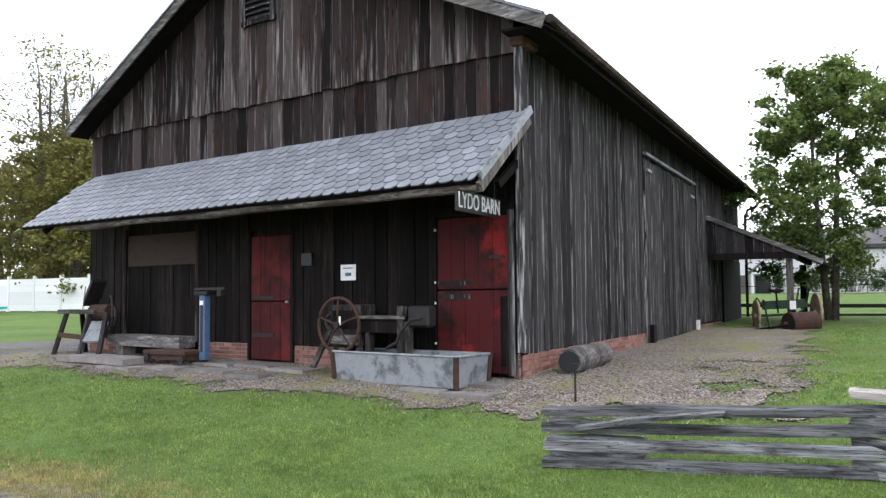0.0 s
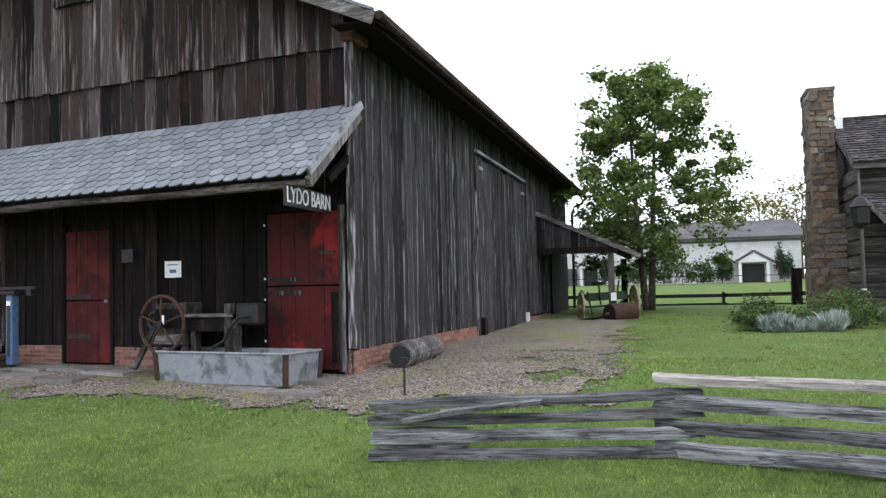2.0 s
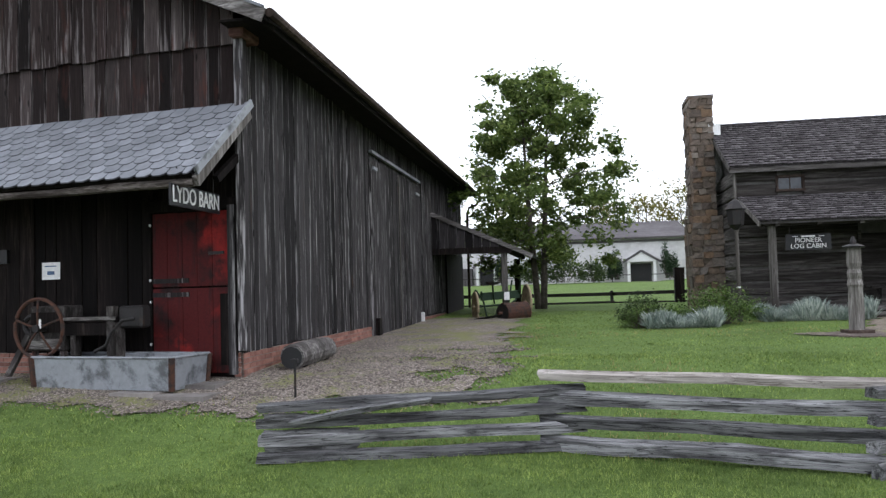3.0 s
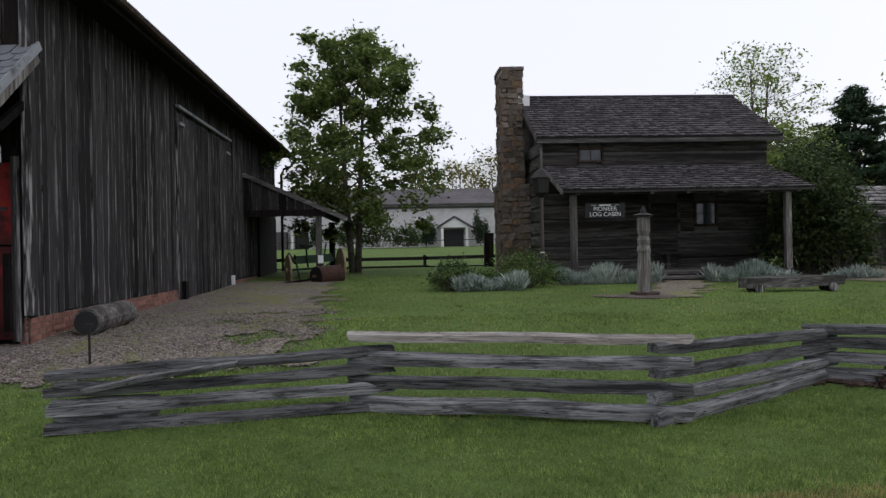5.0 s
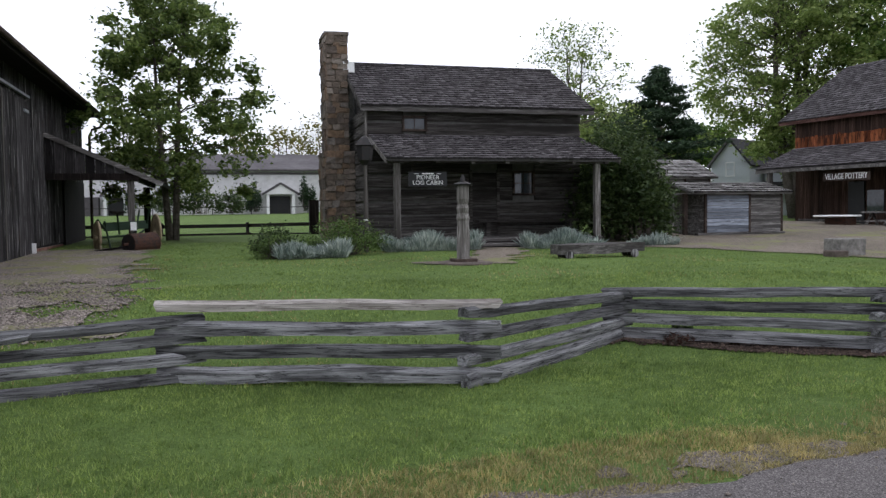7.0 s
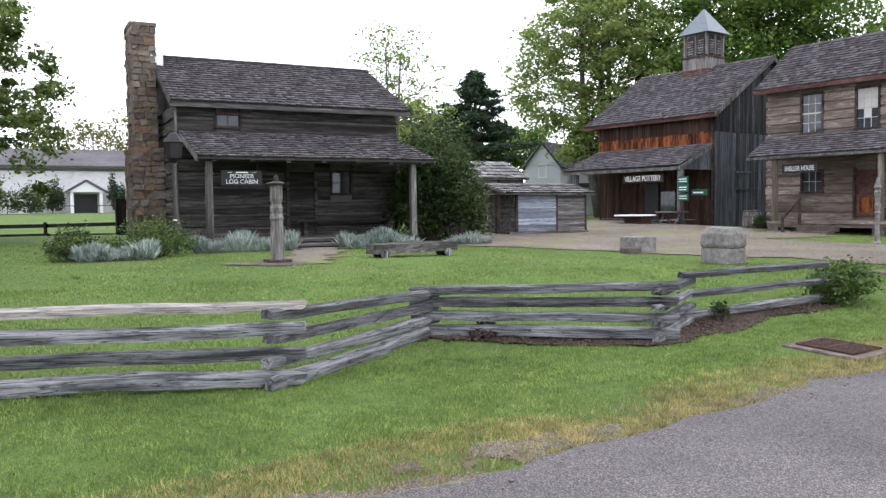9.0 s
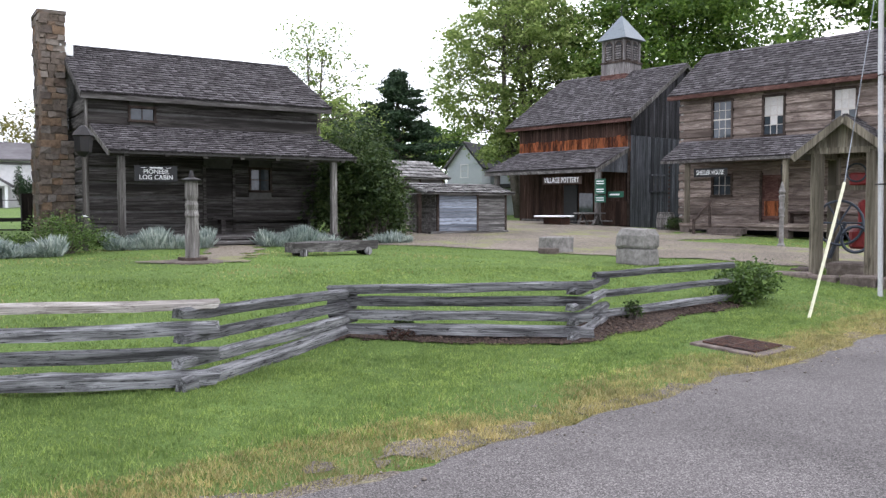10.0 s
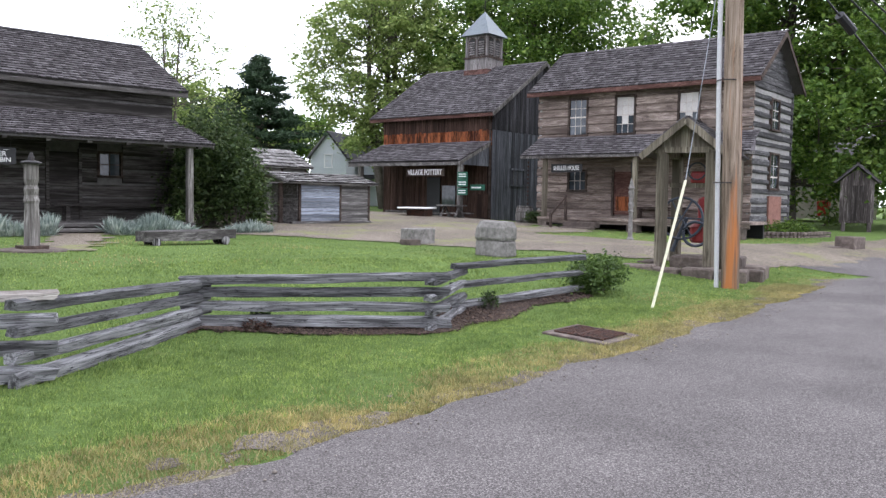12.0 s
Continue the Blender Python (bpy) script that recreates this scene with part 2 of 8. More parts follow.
def door_paint(name, bright, dull, bare, at=0.5):
    """Old barn paint: bright where it holds, dull above, blackened where it has worn through."""
    m, t, b = node_mat(name, 0.8, spec=0.2)
    vec, rnd = coords(t, by_object=False)
    cloud = noise_tex(t, vec, 1.25, 4, 0.55, 0.3)
    col = mixed(t, ramp(t, cloud, [(at - 0.06, (0, 0, 0)), (at + 0.06, (1, 1, 1))]), dull, bright)
    down, _ = coords(t, (9, 9, 0.8), by_object=False)
    drip = noise_tex(t, down, 1.4, 6, 0.65)
    col = mixed(t, ramp(t, drip, [(0.54, (0, 0, 0)), (0.7, (0.85, 0.85, 0.85))]), col, bare)
    black = noise_tex(t, vec, 1.9, 5, 0.6)
    col = mixed(t, ramp(t, black, [(0.53, (0, 0, 0)), (0.64, (0.9, 0.9, 0.9))]), col, bare)
    fine = noise_tex(t, vec, 40, 4)
    col = mixed(t, 0.6, col, ramp(t, fine, [(0.3, (0.65, 0.65, 0.65)), (0.7, (1.2, 1.2, 1.2))]), "MULTIPLY")
    t.links.new(col, b.inputs["Base Color"])
    bump(t, b, fine, 0.25, 0.004)
    return m


def stony(name, stops, scale=6, rough_=0.9, vary=(0.7, 1.3), strength=0.5, island=False):
    m, t, b = node_mat(name, rough_, spec=0.2)
    vec, rnd = coords(t, island=island)
    n = noise_tex(t, vec, scale, 8, 0.68)
    col = ramp(t, n, stops)
    big = noise_tex(t, vec, scale * 0.22, 3)
    col = mixed(t, 0.8, col, ramp(t, big, [(0.3, (0.62, 0.62, 0.62)), (0.7, (1, 1, 1))]), "MULTIPLY")
    col = brightness(t, col, rnd, *vary)
    t.links.new(col, b.inputs["Base Color"])
    bump(t, b, n, strength, 0.02)
    return m


def painted(name, col, wear, wear_at=0.6, rough_=0.6, metal=0.0, scale=5, grain=(1, 1, 1), vary=(0.9, 1.1)):
    m, t, b = node_mat(name, rough_, metal, 0.35)
    vec, rnd = coords(t, grain)
    n = noise_tex(t, vec, scale, 7, 0.68, 0.3)
    c = mixed(t, ramp(t, n, [(wear_at - 0.05, (0, 0, 0)), (wear_at + 0.07, (1, 1, 1))]), col, wear)
    n2 = noise_tex(t, vec, scale * 5, 4)
    c = mixed(t, 0.5, c, ramp(t, n2, [(0.3, (0.6, 0.6, 0.6)), (0.7, (1, 1, 1))]), "MULTIPLY")
    c = brightness(t, c, rnd, *vary)
    t.links.new(c, b.inputs["Base Color"])
    bump(t, b, n2, 0.25, 0.004)
    return m


def leafy(name, a, b_, c, rough_=0.55, through_=0.35):
    m, t, b = node_mat(name, rough_, spec=0.3)
    rnd = t.nodes.new("ShaderNodeNewGeometry").outputs["Random Per Island"]
    col = ramp(t, rnd, [(0.0, a), (0.5, b_), (1.0, c)])
    tc, _ = coords(t, by_object=False)
    n = noise_tex(t, tc, 0.9, 3)
    col = mixed(t, 0.75, col, ramp(t, n, [(0.3, (0.5, 0.55, 0.5)), (0.7, (1.15, 1.1, 1.0))]), "MULTIPLY")
    tuft = noise_tex(t, tc, 5.5, 3, 0.6)
    col = mixed(t, 0.8, col, ramp(t, tuft, [(0.34, (0.55, 0.6, 0.55)), (0.66, (1.25, 1.2, 1.1))]), "MULTIPLY")
    t.links.new(col, b.inputs["Base Color"])
    tr = t.nodes.new("ShaderNodeBsdfTranslucent")
    t.links.new(col, tr.inputs["Color"])
    mx = t.nodes.new("ShaderNodeMixShader")
    mx.inputs[0].default_value = through_
    t.links.new(b.outputs[0], mx.inputs[1])
    t.links.new(tr.outputs[0], mx.inputs[2])
    t.links.new(mx.outputs[0], t.nodes["Material Output"].inputs["Surface"])
    return m


def grounds(name, stops, fine, coarse, patch=None, patch_at=0.6, patch_scale=1.2, strength=0.6, dist=0.02):
    m, t, b = node_mat(name, 0.95, spec=0.1)
    vec, _ = coords(t, by_object=False)
    n = noise_tex(t, vec, fine, 8, 0.75)
    col = ramp(t, n, stops)
    big = noise_tex(t, vec, coarse, 4, 0.6)
    col = mixed(t, 0.7, col, ramp(t, big, [(0.3, (0.6, 0.6, 0.6)), (0.7, (1.1, 1.1, 1.1))]), "MULTIPLY")
    if patch:
        pn = noise_tex(t, vec, patch_scale, 6, 0.7)
        col = mixed(t, ramp(t, pn, [(patch_at, (0, 0, 0)), (patch_at + 0.1, (1, 1, 1))]), col, patch)
    t.links.new(col, b.inputs["Base Color"])
    bump(t, b, n, strength, dist)
    return m


def rubble(name):
    """Mixed field stones: each its own brown, ochre or grey."""
    m, t, b = node_mat(name, 0.92, spec=0.15)
    vec, rnd = coords(t)
    col = ramp(t, rnd, [(0.0, (0.095, 0.076, 0.064)), (0.25, (0.16, 0.128, 0.102)), (0.5, (0.15, 0.132, 0.118)), (0.7, (0.19, 0.128, 0.084)), (0.85, (0.115, 0.085, 0.066)), (1.0, (0.22, 0.19, 0.16))])
    n = noise_tex(t, vec, 9, 8, 0.7)
    col = mixed(t, 1.0, col, ramp(t, n, [(0.3, (0.5, 0.5, 0.5)), (0.7, (1.3, 1.3, 1.3))]), "MULTIPLY")
    t.links.new(col, b.inputs["Base Color"])
    bump(t, b, n, 0.7, 0.03)
    return m


def pebbled(name, dark, mid, light, cell, coarse, patch=None, patch_at=0.6, patch_scale=1.0):
    """Loose stones or chips: cells of mixed tone with dark joints."""
    m, t, b = node_mat(name, 0.92, spec=0.15)
    vec, _ = coords(t, by_object=False)
    vo = t.nodes.new("ShaderNodeTexVoronoi")
    vo.inputs["Scale"].default_value = cell
    t.links.new(vec, vo.inputs["Vector"])
    sep = t.nodes.new("ShaderNodeSeparateColor")
    t.links.new(vo.outputs["Color"], sep.inputs[0])
    col = ramp(t, sep.outputs[0], [(0.0, dark), (0.5, mid), (1.0, light)])
    joint = ramp(t, vo.outputs["Distance"], [(0.35, (1, 1, 1)), (0.75, (0.45, 0.45, 0.45))])
    col = mixed(t, 1.0, col, joint, "MULTIPLY")
    big = noise_tex(t, vec, coarse, 6, 0.65)
    col = mixed(t, 0.8, col, ramp(t, big, [(0.3, (0.6, 0.6, 0.6)), (0.7, (1.15, 1.15, 1.15))]), "MULTIPLY")
    if patch:
        pn = noise_tex(t, vec, patch_scale, 7, 0.75)
        col = mixed(t, ramp(t, pn, [(patch_at, (0, 0, 0)), (patch_at + 0.08, (1, 1, 1))]), col, patch)
    t.links.new(col, b.inputs["Base Color"])
    bump(t, b, vo.outputs["Distance"], 0.6, 0.4 / cell)
    return m


def glass_mat(name, tint=(0.02, 0.025, 0.03)):
    m, t, b = node_mat(name, 0.04, spec=0.5)
    vec, rnd = coords(t, (2, 2, 2))
    t.links.new(brightness(t, ramp(t, noise_tex(t, vec, 1.5), [(0.3, tint), (0.7, tuple(3 * c for c in tint))]), rnd, 0.8, 1.2), b.inputs["Base Color"])
    return m


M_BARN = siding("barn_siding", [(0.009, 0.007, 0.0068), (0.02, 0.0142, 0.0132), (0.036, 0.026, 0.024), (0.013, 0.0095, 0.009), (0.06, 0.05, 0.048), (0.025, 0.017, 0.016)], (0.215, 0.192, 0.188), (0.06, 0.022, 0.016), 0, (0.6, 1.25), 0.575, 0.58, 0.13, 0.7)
# Siding with awning and eaves shade put into its colour; also plain dark timber.
M_BARN_DARK = wood("barn_siding_dark_shaded", (0.004, 0.003, 0.0028), (0.010, 0.0072, 0.0065), (0.032, 0.024, 0.021), (12, 12, 0.8), (0.5, 1.5))
M_BARN_SIDE = siding("barn_side_siding", [(0.008, 0.0072, 0.0073), (0.026, 0.0235, 0.0242), (0.056, 0.0525, 0.0535), (0.012, 0.0107, 0.011), (0.038, 0.035, 0.0358), (0.017, 0.0152, 0.0155)], (0.215, 0.207, 0.209), (0.06, 0.036, 0.024), 1, (0.6, 1.25), 0.57, 0.61, 0.0, 1.0)
M_LEAN_TO = siding("lean_to_board", [(0.009, 0.008, 0.0082), (0.02, 0.0178, 0.0182), (0.034, 0.031, 0.032)], (0.14, 0.132, 0.132), (0.04, 0.025, 0.018), 0, (0.7, 1.2), 0.6, 0.64, 0.0, 0.5)
M_GREYWOOD = wood("silver_grey_wood", (0.05, 0.045, 0.04), (0.15, 0.14, 0.13), (0.34, 0.325, 0.31), (10, 10, 0.7), (0.75, 1.3))
M_GREYWOOD_X = wood("silver_grey_beam", (0.05, 0.045, 0.042), (0.14, 0.13, 0.125), (0.33, 0.315, 0.3), (0.8, 10, 10), (0.7, 1.3))
M_RAIL = split_wood("weathered_rail", (0.062, 0.061, 0.063), (0.25, 0.25, 0.256), (0.011, 0.0105, 0.011), (0.55, 1.3))
M_RAIL_NEW = split_wood("newer_rail", (0.23, 0.208, 0.188), (0.39, 0.362, 0.335), (0.10, 0.085, 0.073), (0.95, 1.05))
M_LOG = wood("dark_hewn_log", (0.025, 0.022, 0.02), (0.075, 0.068, 0.063), (0.17, 0.16, 0.15), (0.6, 6, 9), (0.7, 1.3))
M_CHINK = stony("log_chinking", [(0.3, (0.10, 0.095, 0.09)), (0.7, (0.18, 0.175, 0.165))], 5)
M_SHELLER = wood("brown_grey_log", (0.085, 0.065, 0.055), (0.25, 0.20, 0.17), (0.42, 0.355, 0.315), (6, 0.6, 9), (0.75, 1.25))
M_SHELLER_END = wood("dark_grey_log", (0.03, 0.029, 0.03), (0.085, 0.083, 0.085), (0.20, 0.197, 0.2), (0.6, 6, 9), (0.6, 1.3))
M_CHINK_WHITE = stony("pale_chinking", [(0.3, (0.26, 0.252, 0.242)), (0.7, (0.42, 0.41, 0.396))], 5)
M_CHINK_TAN = stony("tan_chinking", [(0.3, (0.22, 0.17, 0.145)), (0.7, (0.36, 0.29, 0.25))], 5)
M_SHINGLE = split_shingle("cedar_shingle", [(0.058, 0.052, 0.054), (0.085, 0.077, 0.08), (0.122, 0.113, 0.116), (0.07, 0.063, 0.065), (0.165, 0.154, 0.157), (0.098, 0.09, 0.092)], (0.23, 0.225, 0.22))
# Dark end grain, with the shadow under each course put into its colour.
M_SHINGLE_BUTT_SHADE = stony("shingle_butt_shade", [(0.3, (0.012, 0.011, 0.011)), (0.7, (0.035, 0.031, 0.031))], 9)
M_SLATE = stony("grey_slate", [(0.3, (0.15, 0.16, 0.178)), (0.7, (0.26, 0.272, 0.295))], 3, 0.6, (0.88, 1.12), 0.25)
M_SLATE_REST = stony("grey_slate_joined", [(0.3, (0.15, 0.16, 0.178)), (0.7, (0.26, 0.272, 0.295))], 3, 0.6, (0.88, 1.12), 0.25, island=True)
# Dirty slate edge plus the shadow line of each joint, put into the colour.
M_SLATE_EDGE_SHADE = stony("slate_edge_shade", [(0.3, (0.035, 0.036, 0.04)), (0.7, (0.07, 0.072, 0.078))], 6)
M_ROOF_DARK = stony("dark_roof_felt", [(0.3, (0.02, 0.02, 0.021)), (0.7, (0.05, 0.05, 0.052))], 8)
M_BRICK = stony("red_brick", [(0.3, (0.185, 0.085, 0.065)), (0.7, (0.33, 0.175, 0.14))], 14, 0.9, (0.7, 1.3))
M_MORTAR = stony("mortar", [(0.3, (0.22, 0.19, 0.17)), (0.7, (0.36, 0.32, 0.29))], 20)
M_RED = door_paint("worn_red_paint", (0.20, 0.014, 0.012), (0.06, 0.007, 0.007), (0.012, 0.007, 0.007), 0.55)
M_RED_DULL = door_paint("dull_red_paint", (0.10, 0.012, 0.011), (0.045, 0.007, 0.007), (0.014, 0.008, 0.008), 0.52)
M_PLY = painted("brown_plywood", (0.04, 0.022, 0.015), (0.025, 0.015, 0.011), 0.56, 0.8, 0, 4, (1, 1, 3))
M_ZINC = painted("galvanised_zinc", (0.27, 0.287, 0.308), (0.11, 0.115, 0.123), 0.55, 0.5, 0.3, 3.0)
M_OLDBOX = wood("dark_old_timber", (0.018, 0.016, 0.015), (0.05, 0.044, 0.041), (0.15, 0.138, 0.13), (8, 8, 3), (0.7, 1.25))
M_OUTHOUSE = wood("outhouse_board", (0.035, 0.029, 0.027), (0.10, 0.084, 0.078), (0.30, 0.275, 0.262), (10, 10, 0.9), (0.6, 1.3))
M_RUST = painted("rusted_iron", (0.075, 0.034, 0.022), (0.035, 0.025, 0.022), 0.52, 0.85, 0.2, 9)
M_IRON = painted("dark_iron", (0.03, 0.028, 0.028), (0.06, 0.038, 0.028), 0.6, 0.6, 0.5, 9)
M_BLUE = painted("faded_blue_paint", (0.075, 0.13, 0.24), (0.045, 0.05, 0.07), 0.6, 0.6, 0, 6)
M_WHITE = painted("white_paint", (0.78, 0.78, 0.77), (0.6, 0.6, 0.58), 0.68, 0.5)
M_BLACK = painted("black_paint", (0.012, 0.012, 0.013), (0.03, 0.03, 0.03), 0.65, 0.5)
M_GREEN = painted("green_sign_paint", (0.01, 0.085, 0.05), (0.02, 0.06, 0.04), 0.65, 0.5)
M_GLASS = glass_mat("window_glass")
M_CHIMNEY_MORTAR = stony("brown_mortar", [(0.3, (0.10, 0.078, 0.06)), (0.7, (0.21, 0.17, 0.135))], 12)
M_BAR = painted("worn_cream_paint", (0.50, 0.46, 0.41), (0.34, 0.30, 0.26), 0.58, 0.7)
M_CURTAIN = painted("pale_curtain", (0.52, 0.50, 0.47), (0.42, 0.40, 0.38), 0.6, 0.9)
M_TRIM_BROWN = wood("brown_trim", (0.03, 0.022, 0.018), (0.075, 0.055, 0.046), (0.13, 0.1, 0.085), (6, 6, 6), (0.8, 1.2))
M_TRIM_RED = wood("red_brown_fascia", (0.05, 0.025, 0.02), (0.115, 0.06, 0.05), (0.18, 0.11, 0.095), (2, 2, 8), (0.9, 1.1))
M_POTTERY = siding("orange_stained_board", [(0.16, 0.045, 0.017), (0.31, 0.105, 0.04), (0.10, 0.033, 0.015), (0.25, 0.08, 0.032)], (0.42, 0.24, 0.14), (0.022, 0.01, 0.008), 1, (0.6, 1.4), 0.64, 0.44, 0.0, 0.3)
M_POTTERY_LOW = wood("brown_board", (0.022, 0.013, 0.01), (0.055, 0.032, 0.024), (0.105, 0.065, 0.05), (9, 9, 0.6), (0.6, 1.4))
M_POTTERY_SIDE = wood("blue_grey_board", (0.035, 0.036, 0.04), (0.085, 0.088, 0.098), (0.17, 0.175, 0.19), (10, 10, 0.5), (0.65, 1.35))
M_SHED_BLUE = wood("bluish_grey_plank", (0.12, 0.132, 0.155), (0.28, 0.31, 0.36), (0.42, 0.45, 0.51), (1, 1, 12), (0.75, 1.3))
M_SHED = wood("brown_grey_plank", (0.07, 0.066, 0.062), (0.19, 0.182, 0.175), (0.34, 0.325, 0.31), (1, 1, 12), (0.7, 1.3))
M_POLE = wood("utility_pole_wood", (0.10, 0.075, 0.055), (0.24, 0.185, 0.14), (0.36, 0.29, 0.235), (9, 9, 0.5), (1, 1), tint=(0.36, 0.14, 0.05), tint_at=0.5)
M_EAVE_POLE = wood("peeled_eave_pole", (0.03, 0.024, 0.021), (0.10, 0.085, 0.076), (0.24, 0.215, 0.20), (1.5, 14, 14), (1, 1))
M_POST = wood("greenish_post", (0.07, 0.06, 0.045), (0.19, 0.165, 0.125), (0.31, 0.28, 0.22), (9, 9, 0.6), (0.85, 1.15))
M_STONE = rubble("rubble_stone")
M_STONE_GREY = stony("grey_field_stone", [(0.25, (0.09, 0.085, 0.078)), (0.5, (0.21, 0.198, 0.183)), (0.75, (0.34, 0.326, 0.305))], 9, 0.9, (0.85, 1.15), 0.8)
M_STONE_BROWN = stony("brown_sandstone", [(0.25, (0.055, 0.043, 0.037)), (0.5, (0.125, 0.10, 0.086)), (0.75, (0.22, 0.182, 0.157))], 7, 0.9, (0.75, 1.25), 0.7)
M_FLAG = stony("flagstone", [(0.3, (0.15, 0.135, 0.125)), (0.7, (0.29, 0.27, 0.255))], 4, 0.85, (0.7, 1.25))
M_GRASS_SHEET = grounds("lawn_soil", [(0.3, (0.045, 0.073, 0.02)), (0.55, (0.125, 0.19, 0.05)), (0.8, (0.215, 0.285, 0.09))], 26, 0.5, (0.21, 0.20, 0.085), 0.64, 0.4, 0.9, 0.03)
M_ASPHALT = pebbled("old_asphalt", (0.098, 0.088, 0.085), (0.143, 0.13, 0.126), (0.25, 0.228, 0.22), 105, 0.5, (0.185, 0.168, 0.156), 0.64, 0.6)
M_GRAVEL = pebbled("pea_gravel", (0.09, 0.073, 0.061), (0.20, 0.168, 0.143), (0.40, 0.352, 0.312), 46, 0.7, (0.15, 0.15, 0.065),  0.5, 1.1)
M_LANE = pebbled("lane_gravel", (0.15, 0.125, 0.095), (0.22, 0.185, 0.145), (0.32, 0.275, 0.225), 30, 0.4, (0.17, 0.175, 0.075), 0.54, 0.5)
M_MULCH = pebbled("bark_mulch", (0.022, 0.015, 0.011), (0.065, 0.045, 0.035), (0.15, 0.11, 0.088), 60, 1.5)
M_BLADE = leafy("grass_blades", (0.105, 0.162, 0.042), (0.20, 0.292, 0.078), (0.345, 0.435, 0.15), 0.6, 0.4)
M_BLADE_DRY = leafy("dry_grass_blades", (0.22, 0.20, 0.075), (0.37, 0.32, 0.145), (0.52, 0.45, 0.25), 0.7, 0.35)
M_MAPLE = leafy("maple_leaves", (0.063, 0.106, 0.026), (0.14, 0.205, 0.056), (0.27, 0.34, 0.112), 0.5, 0.46)
M_SPRING = leafy("spring_leaves", (0.14, 0.215, 0.055), (0.27, 0.36, 0.11), (0.41, 0.49, 0.19), 0.55, 0.48)
M_DEEP = leafy("deep_green_leaves", (0.046, 0.10, 0.016), (0.11, 0.20, 0.034), (0.225, 0.33, 0.072), 0.5, 0.4)
M_PINE = leafy("pine_needles", (0.018, 0.040, 0.022), (0.036, 0.07, 0.036), (0.062, 0.105, 0.055), 0.7, 0.2)
M_YELLOW = leafy("yellow_green_leaves", (0.13, 0.13, 0.03), (0.20, 0.19, 0.05), (0.27, 0.25, 0.08))
M_LAVENDER = leafy("silver_blue_leaves", (0.20, 0.26, 0.26), (0.34, 0.40, 0.41), (0.52, 0.57, 0.58), 0.8, 0.2)
M_SHRUB = leafy("shrub_leaves", (0.03, 0.055, 0.018), (0.055, 0.092, 0.03), (0.10, 0.14, 0.05))
M_SHRUB_FENCE = leafy("vine_leaves", (0.045, 0.085, 0.022), (0.095, 0.16, 0.042), (0.17, 0.245, 0.075), 0.5, 0.35)
M_BARK = stony("grey_bark", [(0.3, (0.06, 0.05, 0.042)), (0.7, (0.16, 0.14, 0.12))], 9, 0.95, (0.9, 1.1), 0.9)
M_CUPOLA = painted("blue_grey_metal", (0.15, 0.175, 0.19), (0.11, 0.125, 0.135), 0.6, 0.45, 0.3)
M_CUPOLA_WOOD = wood("cupola_grey_wood", (0.09, 0.08, 0.078), (0.19, 0.175, 0.17), (0.31, 0.295, 0.29), (9, 9, 0.8), (0.85, 1.15))
M_PEBBLE = stony("loose_pebbles", [(0.3, (0.10, 0.082, 0.07)), (0.7, (0.28, 0.245, 0.215))], 12, 0.9, (0.5, 1.6), 0.2, island=True)
M_POTTERY_GABLE = wood("dark_gable_board", (0.018, 0.017, 0.018), (0.045, 0.043, 0.047), (0.09, 0.088, 0.095), (10, 10, 0.5), (0.6, 1.4))
M_GREYWOOD_PALE = wood("pale_grey_shingle", (0.12, 0.112, 0.105), (0.30, 0.29, 0.28), (0.5, 0.49, 0.475), (8, 8, 8), (0.6, 1.3), island=True)
M_SHOULDER = pebbled("dirt_shoulder", (0.10, 0.083, 0.066), (0.165, 0.14, 0.115), (0.26, 0.225, 0.19), 70, 1.2, (0.18, 0.165, 0.085), 0.56, 1.4)

# ---- ground, road, gravel ----
def sheet(name, xs, ys, lift, material, label, field=None):
    """A sheet that follows the land, kept where field(x, y) is above zero, with a smooth cut edge."""
    def place(x, y):
        return (x, y, ground_z(x, y) + lift + 0.012 * noise.noise(Vector((x * 0.9, y * 0.9, 0))))
    nx, ny = len(xs), len(ys)
    verts = [place(x, y) for y in ys for x in xs]
    value = [1.0] * len(verts) if field is None else [field(x, y) for x, y, _ in verts]
    faces = []
    for j in range(ny - 1):
        for i in range(nx - 1):
            q = (j * nx + i, j * nx + i + 1, (j + 1) * nx + i + 1, (j + 1) * nx + i)
            for tri in ((q[0], q[1], q[2]), (q[0], q[2], q[3])):
                kept = []
                for a, b in zip(tri, tri[1:] + tri[:1]):
                    if value[a] > 0:
                        kept.append(a)
                    if (value[a] > 0) != (value[b] > 0):
                        f = value[a] / (value[a] - value[b])
                        verts.append(place(verts[a][0] + f * (verts[b][0] - verts[a][0]), verts[a][1] + f * (verts[b][1] - verts[a][1])))
                        value.append(0.0)
                        kept.append(len(verts) - 1)
                for k in range(1, len(kept) - 1):
                    faces.append((kept[0], kept[k], kept[k + 1]))
    me = fast_mesh(name, verts, faces, material)
    for p in me.polygons:
        p.use_smooth = True
    return tagged(new(name, me), label, name.replace("_", " "), kind="structure")


def ragged(x, y, scale=1.3, amount=0.35):
    return amount * (noise.noise(Vector((x * scale, y * scale, 3.1))) + 0.5 * noise.noise(Vector((x * scale * 3.7, y * scale * 3.7, 8.2))))


def road_edge(x):
    x = min(abs(x), 19) if x > 0 else x
    return 3.65 + 0.14 * math.hypot(x, 0.8) + 0.0025 * max(x, 0) ** 2


